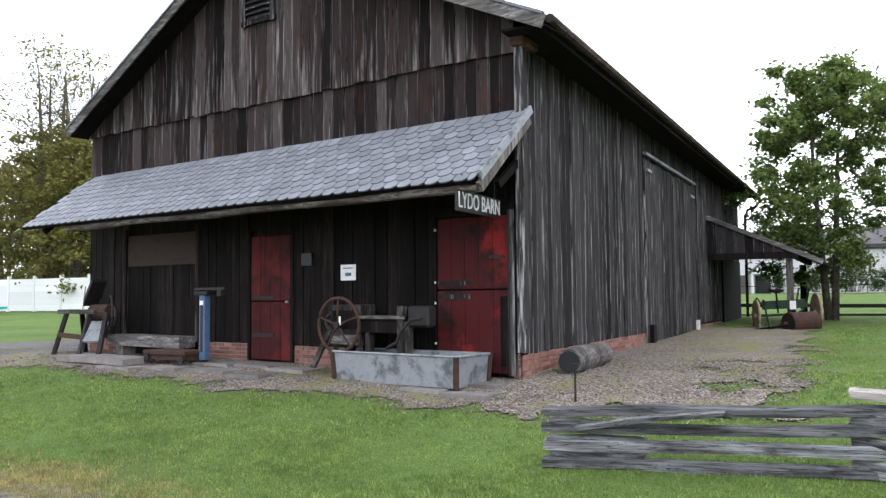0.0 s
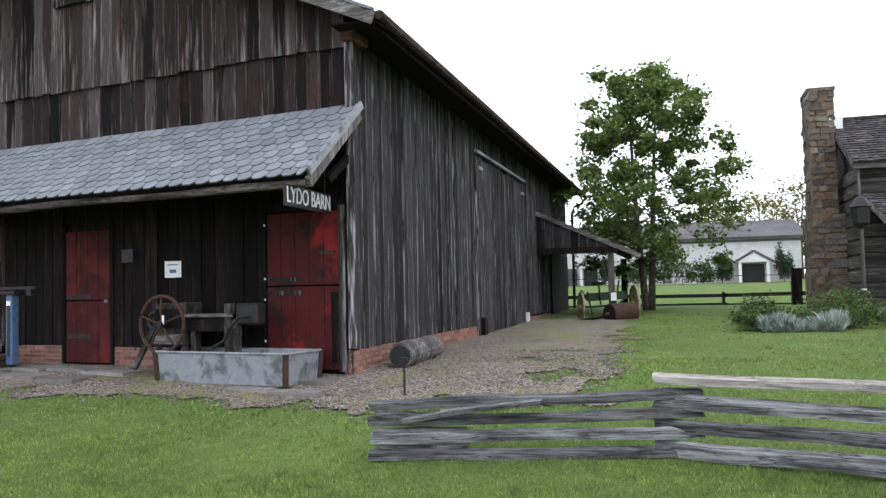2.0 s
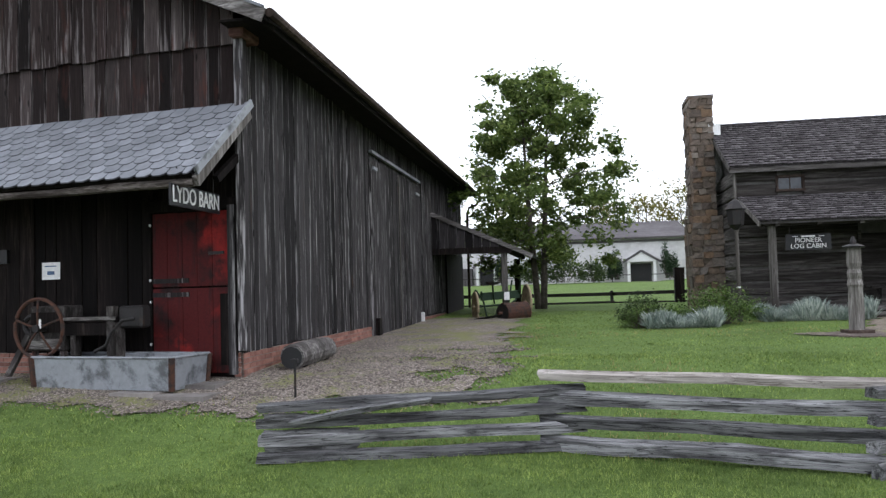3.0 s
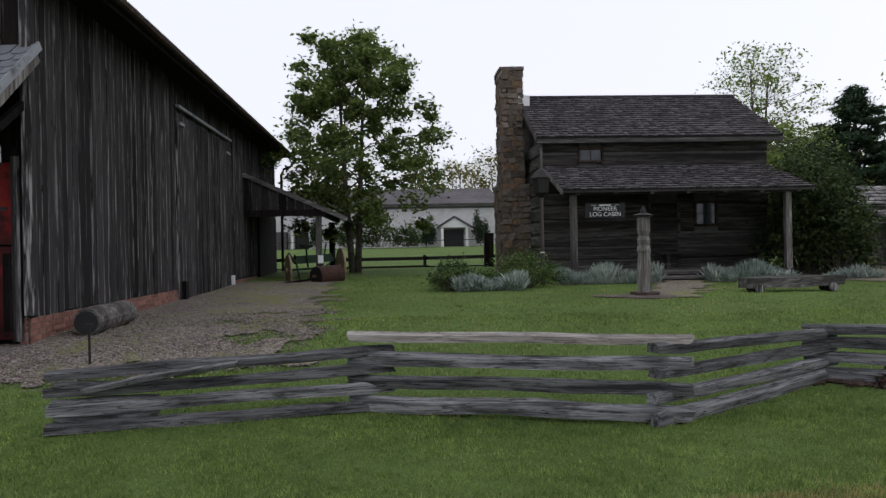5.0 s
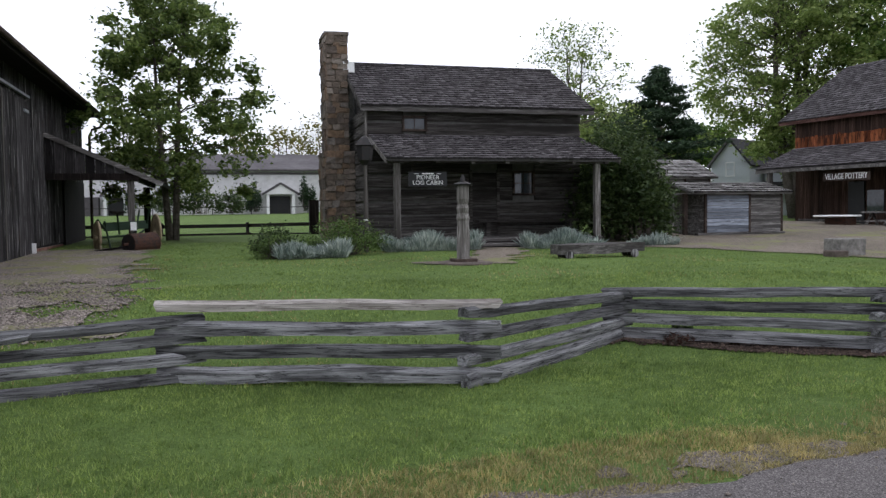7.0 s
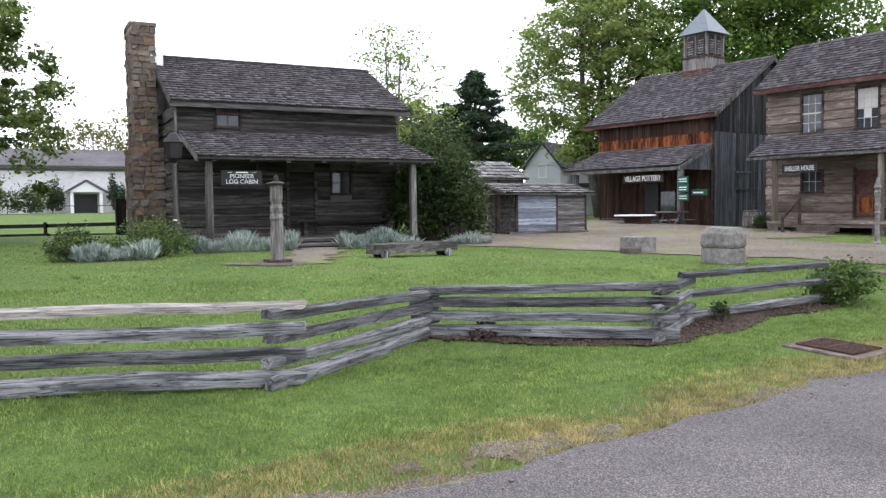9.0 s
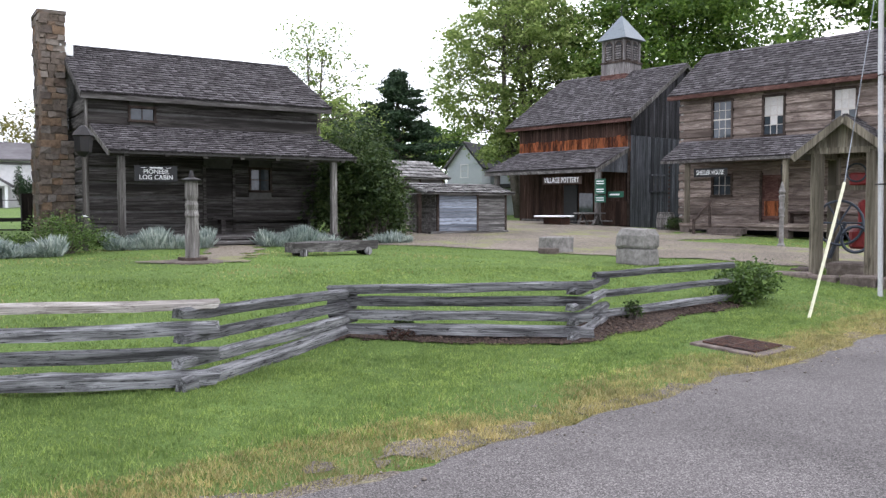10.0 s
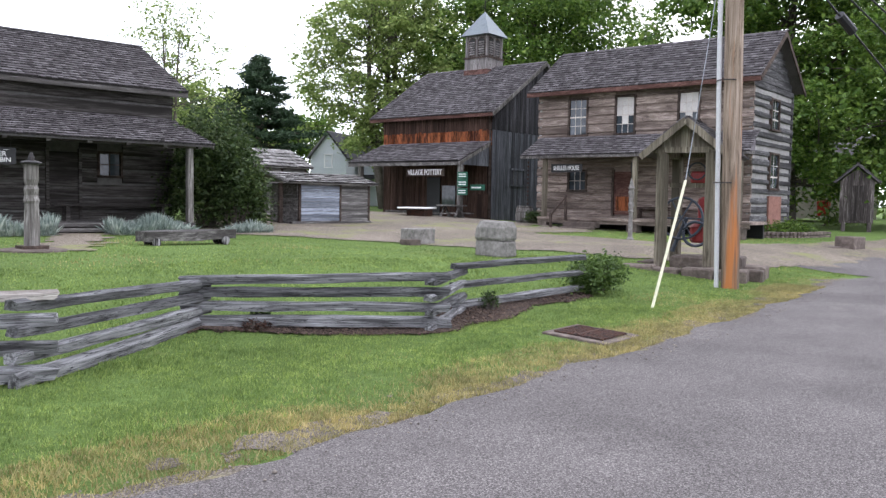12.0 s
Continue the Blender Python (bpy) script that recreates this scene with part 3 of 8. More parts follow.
def road_field(x, y):
    return max(road_edge(x) + ragged(x, y, 0.8, 0.22) - y, min(x - 20.5, 9.4 + 0.02 * (x - 20) - y))


def yard_field(x, y):
    """Gravel before and beside the barn."""
    r = ragged(x, y, 1.1, 0.7)
    right = -2.2 + 1.4 * smooth((y - 8.2) / 0.9) - 0.035 * max(y - 9, 0) + r
    front = 8.5 + 0.1 * max(-3 - x, 0) + 0.8 * r
    tufts = 0.3 - 1.1 * noise.noise(Vector((x * 0.9, y * 0.9, 5.7))) + ragged(x, y, 2.2, 0.5) + 0.45 * max(-2.6 - x, 0) + 0.3 * max(y - 12, 0)
    return min(right - x, y - front, 23.5 - y + r, x + 14.6, tufts)


def lane_field(x, y):
    """Worn lane that winds from the road to the far shops."""
    r = ragged(x, y, 0.8, 0.7)
    near = 8.9 if x > 20 else 10.6 - (x - 17) * 0.5 if x > 17 else 10.9 + max(16.5 - x, 0) * 1.7
    far = 11.6 + (0.0 if x > 26 else (26 - x) * 0.45 if x > 22 else 1.8 + (22 - x) * 2.2)
    near, far = min(near, 19.0), min(far, 24.6) + 1.5 * smooth((x - 16) / 2) * smooth((23 - x) / 2)
    shop_yard = min(x - 15.6 - r, 26.2 - x, y - 18 - r, 33 - y, 0.9 - abs(x - 21.5) / 5 + 0.8 * ragged(x, y, 0.5, 1.0) + max(y - 21.5, 0))
    return max(min(y - near - r, far + r * 0.6 - y, x - 10, 60 - x), shop_yard)


def drive_field(x, y):
    d = math.hypot(x, y)
    r = ragged(x, y, 0.6, 0.5)
    return min(-12.5 - x, d - 17.2 - r, 22.5 + r - d, y - 8)


def steps_of(a, b, n):
    return [a + (b - a) * i / n for i in range(n + 1)]


GX = steps_of(-600, -40, 14)[:-1] + steps_of(-40, -16, 12)[:-1] + steps_of(-16, 24, 100)[:-1] + steps_of(24, 60, 24)[:-1] + steps_of(60, 600, 14)
GY = steps_of(-400, -10, 10)[:-1] + steps_of(-10, 3, 8)[:-1] + steps_of(3, 24, 70)[:-1] + steps_of(24, 60, 24)[:-1] + steps_of(60, 900, 18)
sheet("ground", GX, GY, 0.0, M_GRASS_SHEET, "green mown lawn that climbs gently from the road")
sheet("road", steps_of(-60, -12, 24)[:-1] + steps_of(-12, 24, 180)[:-1] + steps_of(24, 90, 60), steps_of(-6, 3.4, 16)[:-1] + steps_of(3.4, 10.5, 72), 0.014, M_ASPHALT,
      "worn grey asphalt road with a crumbling edge", road_field)
def shoulder_field(x, y):
    return min(road_edge(x) + 0.3 + ragged(x, y, 1.6, 0.55) - y, 19.5 - x, x + 12)


sheet("road_shoulder", steps_of(-12, 19.5, 200), steps_of(3.4, 9.2, 60), 0.007, M_SHOULDER, "strip of bare dirt and grit along the road", shoulder_field)
sheet("gravel_yard", steps_of(-15, 0.6, 150), steps_of(7.4, 24, 150), 0.02, M_GRAVEL, "brown pea gravel beside the old barn", yard_field)
sheet("gravel_lane", steps_of(10, 32, 130)[:-1] + steps_of(32, 60, 40), steps_of(8.3, 33.5, 165), 0.02, M_LANE, "pale tan gravel lane between the houses", lane_field)

sheet("driveway", steps_of(-24, -12, 60), steps_of(8, 20, 60), 0.02, M_ASPHALT, "grey drive past the end of the barn", drive_field)

# ---- barn ----
BU = Vector((-math.cos(radians(8.4)), math.sin(radians(8.4)), 0))
BN = Vector((-math.sin(radians(8.4)), -math.cos(radians(8.4)), 0))
BV = Vector((0, 1, 0))
BX = Vector((1, 0, 0))
BC = Vector((-3.98, 9.95, 0))
BARN_W, BARN_L, EAVE_Z, SEAM_Z, SILL_Z, FOOT_Z = 9.72, 20.6, 5.0, 4.82, 0.87, 0.3
UP = Vector((0, 0, 1))


def bp(u, v, z, out=0.0, side=0.0):
    """A place on the barn: u along the front from the near corner, v back along the side."""
    return BC + BU * u + BV * v + UP * z + BN * out + BX * side


PEAK_U, ROOF_Z, U_NEAR, U_FAR = 4.93, 7.58, -0.67, 9.82


def roof_z(u):
    """Top of the barn roof above the front wall."""
    return ROOF_Z - (ROOF_Z - 5.02) * (PEAK_U - u) / (PEAK_U - U_NEAR) if u < PEAK_U else ROOF_Z - (ROOF_Z - 4.91) * (u - PEAK_U) / (U_FAR - PEAK_U)


def gable_z(u):
    return roof_z(u) - 0.1


barn = thing("barn", bp(0, 0, 0.5), "old barn of weathered dark brown vertical boards", "barn")


def wall_slab(name, pts, depth, material, parent):
    bm = bmesh.new()
    a = [bm.verts.new(p) for p in pts]
    b = [bm.verts.new(p + depth) for p in pts]
    bm.faces.new(a)
    bm.faces.new(b[::-1])
    n = len(pts)
    for i in range(n):
        bm.faces.new((a[i], b[i], b[(i + 1) % n], a[(i + 1) % n]))
    bmesh.ops.recalc_face_normals(bm, faces=bm.faces[:])
    return part(name, bm, material, parent)


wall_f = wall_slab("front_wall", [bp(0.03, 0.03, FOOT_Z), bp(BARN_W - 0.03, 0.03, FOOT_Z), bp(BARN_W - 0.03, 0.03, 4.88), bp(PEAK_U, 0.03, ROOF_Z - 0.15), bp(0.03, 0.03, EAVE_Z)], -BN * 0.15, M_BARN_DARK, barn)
wall_s = wall_slab("side_wall", [bp(0, 0.2, FOOT_Z) - BX * 0.03, bp(0, BARN_L, FOOT_Z) - BX * 0.03, bp(0, BARN_L, EAVE_Z) - BX * 0.03, bp(0, 0.2, EAVE_Z) - BX * 0.03], -BX * 0.15, M_BARN_DARK, barn)
wall_l = wall_slab("far_side_wall", [bp(BARN_W, 0.1, FOOT_Z), bp(BARN_W, BARN_L, FOOT_Z), bp(BARN_W, BARN_L, 4.85), bp(BARN_W, 0.1, 4.85)], BX * 0.15, M_BARN_DARK, barn)
wall_b = wall_slab("rear_wall", [bp(0, BARN_L, FOOT_Z), bp(BARN_W, BARN_L, FOOT_Z), bp(BARN_W, BARN_L, 4.85), bp(PEAK_U, BARN_L, ROOF_Z - 0.15), bp(0, BARN_L, EAVE_Z)], -BV * 0.15, M_BARN_DARK, barn)


def board_run(parent, length, place, along, out, z_low, z_high, material, gaps=(), width=(0.16, 0.27), thick=0.025):
    """Upright boards side by side, each with its own width, set-back and lower end."""
    u = 0.0
    while u < length - 0.02:
        w = min(RNG.uniform(*width), length - u)
        mid = u + w / 2
        if not any(a - 0.02 < mid < b + 0.02 for a, b in gaps):
            low = z_low(mid) + RNG.uniform(-0.015, 0.015)
            bm = bmesh.new()
            th = thick * RNG.uniform(0.7, 1.5)
            o = place(u + 0.004)
            e = along * (w - 0.015)
            v = box(bm, o + UP * low, e, out * th, UP * (z_high(mid) - low))
            for x in v:
                if x.co.z > low + 0.2:
                    uu = u if (x.co - o - UP * x.co.z).dot(along) < w / 2 else u + w
                    x.co.z = z_high(uu)
                else:
                    x.co.z += RNG.uniform(-0.008, 0.008)
            part("board", bm, material, parent)
        u += w


board_run(wall_f, BARN_W, lambda u: bp(u, 0, 0, 0.05), BU, BN, lambda u: SEAM_Z - 0.03, lambda u: gable_z(u) + 0.02, M_BARN)
board_run(wall_f, BARN_W, lambda u: bp(u, 0, 0), BU, BN, lambda u: 3.55, lambda u: SEAM_Z + 0.02, M_BARN)
# Lower boards use the dark siding that holds the awning's shade in its colour.
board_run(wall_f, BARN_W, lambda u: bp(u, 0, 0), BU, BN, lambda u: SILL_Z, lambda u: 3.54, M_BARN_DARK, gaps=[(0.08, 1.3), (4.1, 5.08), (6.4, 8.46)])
board_run(wall_s, BARN_L, lambda v: bp(0, v, 0), BV, BX, lambda v: SILL_Z - 0.02 if v < 6.6 or v > 11.8 else 0.56, lambda v: EAVE_Z + 0.1, M_BARN_SIDE)

# near corner post of a whole grey timber
part("corner_post", beam(bp(-0.03, -0.0, SILL_Z, 0.03, 0.03), bp(-0.03, -0.0, 4.9, 0.03, 0.03), 0.13, 0.13, bevel=0.012), M_BARN_SIDE, barn, "weathered corner post")


def roof_slab(name, pts, thick, material, parent, label=""):
    n = (pts[1] - pts[0]).cross(pts[3] - pts[0]).normalized()
    if n.z < 0:
        n = -n
    ob = wall_slab(name, pts, -n * thick, material, parent)
    if label:
        ob["label"] = label
    return ob


for u_e in (U_NEAR, U_FAR):
    z_e = roof_z(u_e)
    pts = [bp(u_e, -0.0, z_e, 0.48), bp(u_e, BARN_L + 0.3, z_e), bp(PEAK_U, BARN_L + 0.3, ROOF_Z), bp(PEAK_U, 0, ROOF_Z, 0.48)]
    roof_slab("roof", pts, 0.07, M_ROOF_DARK, barn, "dark roof with a grey verge board")
    a, b = pts[0], pts[3]
    part("verge_board", beam(a + BN * 0.015 - UP * 0.09, b + BN * 0.015 - UP * 0.09, 0.03, 0.17), M_GREYWOOD_X, barn)
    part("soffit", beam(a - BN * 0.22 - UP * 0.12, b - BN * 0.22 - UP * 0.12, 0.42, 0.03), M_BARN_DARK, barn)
    part("verge_tile_edge", beam(a + BN * 0.02 + UP * 0.015, b + BN * 0.02 + UP * 0.015, 0.07, 0.035), M_SLATE, barn)

EZ = roof_z(U_NEAR)
gut = [bp(U_NEAR - 0.05, 0.02, EZ - 0.04, 0.45), bp(U_NEAR - 0.05, BARN_L + 0.3, EZ - 0.04)]
part("gutter", tube(gut, 0.06, 8), M_TRIM_BROWN, barn, "brown eaves gutter")
g1 = gut[1]
part("downpipe", tube([g1, g1 + Vector((0.02, 0.1, -0.12)), g1 + Vector((-0.15, 0.12, -0.32)), g1 + Vector((-0.42, 0.12, -0.42)), g1 + Vector((-0.5, 0.12, -0.6)), g1 + Vector((-0.5, 0.12, -4.2))], 0.05, 8), M_TRIM_BROWN, barn, "curved brown downpipe")
part("eaves_board", beam(bp(U_NEAR + 0.06, 0.02, EZ - 0.1, 0.4), bp(U_NEAR + 0.06, BARN_L + 0.2, EZ - 0.1), 0.03, 0.12), M_BARN_DARK, barn)
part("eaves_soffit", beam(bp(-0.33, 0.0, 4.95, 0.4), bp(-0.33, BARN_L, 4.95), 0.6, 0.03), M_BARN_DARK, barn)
part("plate_end", beam(bp(-0.1, 0, 4.93, 0.2), bp(-0.1, 0.3, 4.93), 0.2, 0.2, bevel=0.02), M_TRIM_RED, barn, "hewn end of the wall plate")

# awning along the front, slate on rafters
AW_TOP, AW_LOW, AW_OUT, AW_L, AW_R = 3.97, 2.95, 1.22, 9.98, -0.17
awn = thing("awning", bp(4.8, 0, 2.95, 0.6), "long lean-to awning roofed with pale grey hexagonal slates", "awning")
aw_n = (UP * AW_OUT + BN * (AW_TOP - AW_LOW)).normalized()
aw_d = (BN * AW_OUT - UP * (AW_TOP - AW_LOW))
aw_len = aw_d.length
aw_d.normalize()
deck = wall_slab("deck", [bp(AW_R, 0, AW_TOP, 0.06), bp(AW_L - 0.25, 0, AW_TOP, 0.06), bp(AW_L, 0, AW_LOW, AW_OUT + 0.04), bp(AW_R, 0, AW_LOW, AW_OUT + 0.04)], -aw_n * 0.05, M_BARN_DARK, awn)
part("fascia", tube([bp(AW_R + 0.02 + (AW_L - 1.3) * k / 9, 0, AW_LOW - 0.085 + 0.012 * math.sin(k * 2.1), AW_OUT - 0.03) for k in range(10)], [0.05 + 0.008 * math.sin(k * 1.7) for k in range(10)], 8), M_EAVE_POLE, awn, "rough pole along the eave")
part("end_rafter", beam(bp(AW_R - 0.02, 0, AW_TOP - 0.1, 0.05), bp(AW_R - 0.02, 0, AW_LOW - 0.08, AW_OUT), 0.05, 0.13), M_GREYWOOD, awn)
part("end_flashing", beam(bp(AW_R - 0.05, 0, AW_TOP + 0.03, 0.03), bp(AW_R - 0.05, 0, AW_LOW + 0.03, AW_OUT + 0.05), 0.03, 0.1), M_ZINC, awn, "pale metal edge strip")
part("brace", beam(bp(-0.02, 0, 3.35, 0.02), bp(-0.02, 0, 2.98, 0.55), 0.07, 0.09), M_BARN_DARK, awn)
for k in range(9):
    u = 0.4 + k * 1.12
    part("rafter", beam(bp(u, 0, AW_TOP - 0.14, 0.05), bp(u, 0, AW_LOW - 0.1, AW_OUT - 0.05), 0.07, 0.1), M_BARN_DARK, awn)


def slate_mesh_of(name, w, h, top):
    """A slate with clipped lower corners; joint shadow is put into its dark dressed edge."""
    bm = bmesh.new()
    out = [(-w / 2, 0), (w / 2, 0), (w / 2, h * 0.79), (w * 0.34, h * 0.94), (w * 0.2, h), (-w * 0.2, h), (-w * 0.34, h * 0.94), (-w / 2, h * 0.79)]
    n = len(out)
    lo = [bm.verts.new((x * 1.055, y * 1.03, 0.012 * y / h)) for x, y in out]
    hi = [bm.verts.new((x, y, 0.013 + 0.012 * y / h)) for x, y in out]
    faces = [bm.faces.new(hi)]
    for i in range(n):
        j = (i + 1) % n
        faces.append(bm.faces.new((lo[i], lo[j], hi[j], hi[i])))
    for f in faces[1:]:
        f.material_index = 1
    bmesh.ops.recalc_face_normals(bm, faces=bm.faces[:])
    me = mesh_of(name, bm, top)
    me.materials.append(M_SLATE_EDGE_SHADE)
    return me


SL_W, SL_H, SL_ROWS = 0.212, 0.25, 10
slate_mesh = slate_mesh_of("slate", SL_W - 0.012, SL_H, M_SLATE)
aw_rot = Matrix((BU, aw_d, aw_n)).transposed().to_4x4()
step = aw_len / SL_ROWS
made = 0
src = [v.co.copy() for v in slate_mesh.vertices]
polys = [(tuple(p.vertices), p.material_index) for p in slate_mesh.polygons]
rest_bm = bmesh.new()
for c in range(-1, int((AW_L - AW_R) / SL_W) + 1):
    for r in range(SL_ROWS):
        u = AW_R + 0.11 + (c + 0.5 * (r % 2)) * SL_W
        if u < AW_R - 0.02 or u > AW_L - 0.1 - 0.22 * (1 - r / SL_ROWS):
            continue
        half = 1.0
        if u < AW_R + 0.08:
            u, half = AW_R + 0.055, 0.5
        m = Matrix.Translation(bp(u, 0, AW_TOP, 0.06) + aw_d * (r * step - 0.06) + aw_n * (0.004 + RNG.uniform(0, 0.003))) @ aw_rot @ pose(0, 0, 0, 0, 0, RNG.uniform(-0.7, 0.7)) @ Matrix.Diagonal((half, 1, 1, 1))
        if made < 300:
            ob = new("slate", slate_mesh)
            ob.parent = deck
            ob.matrix_basis = m
            ob.matrix_parent_inverse = Matrix.Identity(4)
            made += 1
        else:
            vs = [rest_bm.verts.new(m @ q) for q in src]
            for p, k in polys:
                rest_bm.faces.new([vs[i] for i in p]).material_index = k
rest = part("slate_covering", rest_bm, M_SLATE_REST, deck)
rest.data.materials.append(M_SLATE_EDGE_SHADE)
tagged(rest, kind="stuff")


# foundation bricks, in running bond
def brick_run(start, along, out, length, z0, z1, parent):
    rows = max(1, round((z1 - z0) / 0.068))
    rh = (z1 - z0) / rows
    bl = 0.21
    me = mesh_of("brick", block(0, 0, 0, bl - 0.012, 0.05, rh - 0.011), M_BRICK)
    rot_ = Matrix((along, out, UP)).transposed().to_4x4()
    bm = bmesh.new()
    box(bm, start + UP * (z0 - 0.25), along * length, out * 0.02, UP * (z1 - z0 + 0.245))
    wall = part("foundation", bm, M_MORTAR, parent, "red brick foundation")
    for r in range(rows):
        x = -0.105 if r % 2 else 0.0
        while x < length - 0.03:
            a, b = max(x, 0), min(x + bl, length)
            if b - a > 0.03:
                ob = new("brick", me)
                ob.parent = wall
                ob.matrix_basis = Matrix.Translation(start + along * a + UP * (z0 + r * rh) + out * (-0.02 + RNG.uniform(0, 0.004))) @ rot_ @ Matrix.Diagonal(((b - a) / bl, 1, 1, 1))
            x += bl


brick_run(bp(0, 0, 0, 0.0), BU, BN, 0.09, 0.55, 0.86, barn)
brick_run(bp(1.34, 0, 0, 0.0), BU, BN, 2.72, 0.55, 0.86, barn)
brick_run(bp(5.1, 0, 0, 0.0), BU, BN, 1.3, 0.55, 0.87, barn)
brick_run(bp(8.5, 0, 0, 0.0), BU, BN, 1.2, 0.58, 0.88, barn)
brick_run(bp(0, 0, 0), BV, BX, 6.6, 0.5, 0.85, barn)
brick_run(bp(0, 11.7, 0), BV, BX, 4.6, 0.5, 0.8, barn)


def front_box(u0, u1, z0, z1, o0, o1):
    bm = bmesh.new()
    box(bm, bp(u0, 0, z0, o0), BU * (u1 - u0), BN * (o1 - o0), UP * (z1 - z0))
    return bm


# wide red dutch door beside the corner
def dutch_door(u0, u1, z0, zm, z1, material, label):
    d = thing("door", bp((u0 + u1) / 2, 0, z0), label, "door")
    for nm, a, b in (("lower_leaf", z0, zm - 0.01), ("upper_leaf", zm + 0.01, z1)):
        leaf = part(nm, front_box(u0 + 0.01, u1 - 0.01, a, b, -0.01, 0.035), material, d)
        n = 5 if u1 - u0 > 1 else 4
        for k in range(n):
            w = (u1 - u0 - 0.02) / n
            part("plank", front_box(u0 + 0.012 + k * w, u0 + 0.006 + (k + 1) * w, a + 0.004, b - 0.004, 0.035, 0.047 + RNG.uniform(0, 0.006)), material, leaf)
    return d


d2 = dutch_door(0.14, 1.28, 0.6, 1.69, 2.66, M_RED, "wide red dutch door with flaking paint, closed")
for z in (1.60, 1.78):
    part("strap_hinge", front_box(0.72, 1.27, z - 0.03, z + 0.03, 0.05, 0.062), M_BARN_SIDE, d2, "bare grey strap hinge")
part("batten", front_box(0.15, 0.26, 0.7, 1.6, 0.05, 0.065), M_BARN_DARK, d2)
part("latch", front_box(0.2, 0.42, 2.1, 2.14, 0.05, 0.07), M_IRON, d2)
for z in (0.95, 1.5, 1.78, 2.5):
    part("hinge_pin", front_box(1.29, 1.31, z, z + 0.03, 0.04, 0.07), M_WHITE, d2)
part("door_post", front_box(0.03, 0.13, 0.58, 2.72, 0.0, 0.09), M_BARN_SIDE, barn, "weathered door post")
part("door_post", front_box(1.29, 1.36, 0.58, 2.9, 0.0, 0.06), M_BARN_DARK, barn)
part("lintel", front_box(0.03, 1.36, 2.68, 2.82, 0.0, 0.07), M_BARN_DARK, barn)
d1 = dutch_door(4.12, 5.04, 0.62, 1.55, 2.6, M_RED_DULL, "narrow dark red dutch door, closed")
part("strap_hinge", front_box(4.5, 5.0, 1.58, 1.64, 0.05, 0.06), M_IRON, d1)
part("strap_hinge", front_box(4.5, 5.0, 0.98, 1.04, 0.05, 0.06), M_IRON, d1)
part("knob", front_box(4.16, 4.2, 1.52, 1.56, 0.05, 0.09), M_ZINC, d1)
for u in (4.06, 5.05):
    part("door_post", front_box(u, u + 0.06, 0.6, 2.7, 0.0, 0.06), M_BARN_DARK, barn)
# boarded opening with a plywood panel above
bw = thing("window_hatch", bp(7.4, 0, 0.95), "boarded opening under a brown plywood panel", "hatch")
part("panel", front_box(6.44, 8.45, 2.21, 2.78, 0.0, 0.04), M_PLY, bw, "brown plywood panel")
for k in range(9):
    w = 2.0 / 9
    part("plank", front_box(6.45 + k * w, 6.44 + (k + 1) * w, 0.9, 2.2, 0.0, 0.012 + RNG.uniform(0, 0.012)), M_BARN_DARK, bw)
for u in (6.36, 8.47):
    part("jamb", front_box(u, u + 0.08, 0.86, 2.9, 0.0, 0.07), M_BARN, bw)
# louvred vent high in the gable
lv = thing("gable_vent", bp(4.8, 0, 6.1, 0.05), "louvred vent in a grey frame, high in the gable", "vent")
part("backing", front_box(4.5, 5.14, 6.2, 6.98, 0.075, 0.085), M_BLACK, lv)
for k in range(8):
    bm = bmesh.new()
    z = 6.24 + k * 0.095
    box(bm, bp(4.52, 0, z, 0.09), BU * 0.6, BN * 0.06 - UP * 0.05, UP * 0.018)
    part("slat", bm, M_BARN_SIDE, lv)
for u0, u1, z0, z1 in ((4.44, 4.52, 6.1, 7.0), (5.12, 5.2, 6.1, 7.0), (4.42, 5.22, 6.12, 6.2)):
    part("frame_board", front_box(u0, u1, z0, z1, 0.08, 0.14), M_BARN_SIDE, lv)
part("vent_box", front_box(3.64, 3.86, 2.1, 2.29, 0.02, 0.08), M_BLACK, barn, "small dark vent")
nt = thing("notice", bp(2.92, 0, 1.86, 0.05), "small white paper notice pinned on the boards", "notice")
part("sheet", front_box(2.77, 3.07, 1.855, 2.09, 0.035, 0.042), M_WHITE, nt)
part("seal", front_box(2.86, 2.98, 1.92, 1.97, 0.042, 0.044), M_BLUE, nt)
part("line", front_box(2.83, 3.02, 2.03, 2.045, 0.042, 0.044), M_BLUE, nt)

# barn sign under the awning, on iron hooks
def lettering(text, size, m, material, parent, name="lettering", extrude=0.004, wide=1.0):
    cu = bpy.data.curves.new(name, "FONT")
    cu.body, cu.size, cu.extrude, cu.align_x, cu.align_y = text, size, extrude, "CENTER", "CENTER"
    cu.materials.append(material)
    ob = new(name, cu)
    ob.matrix_basis = m @ Matrix.Diagonal((wide, 1, 1, 1))
    ob.parent = parent
    ob.matrix_parent_inverse = parent.matrix_basis.inverted()
    return ob


def facing(p, right, up=UP):
    """A pose at p whose x runs to the right and whose y runs up."""
    right, up = Vector(right).normalized(), Vector(up).normalized()
    return Matrix.Translation(p) @ Matrix((right, up, right.cross(up))).transposed().to_4x4()


bsg = thing("barn_sign", (-4.2, 9.2, 2.66), "black board sign with white letters, hung under the awning", "sign")
part("board", block(-4.23, 8.58, 2.60, -4.2, 9.86, 2.85, 0.004), M_BLACK, bsg)
lettering("LYDO BARN", 0.27, facing((-4.196, 9.22, 2.725), (0, 1, 0)), M_WHITE, bsg, wide=0.82)
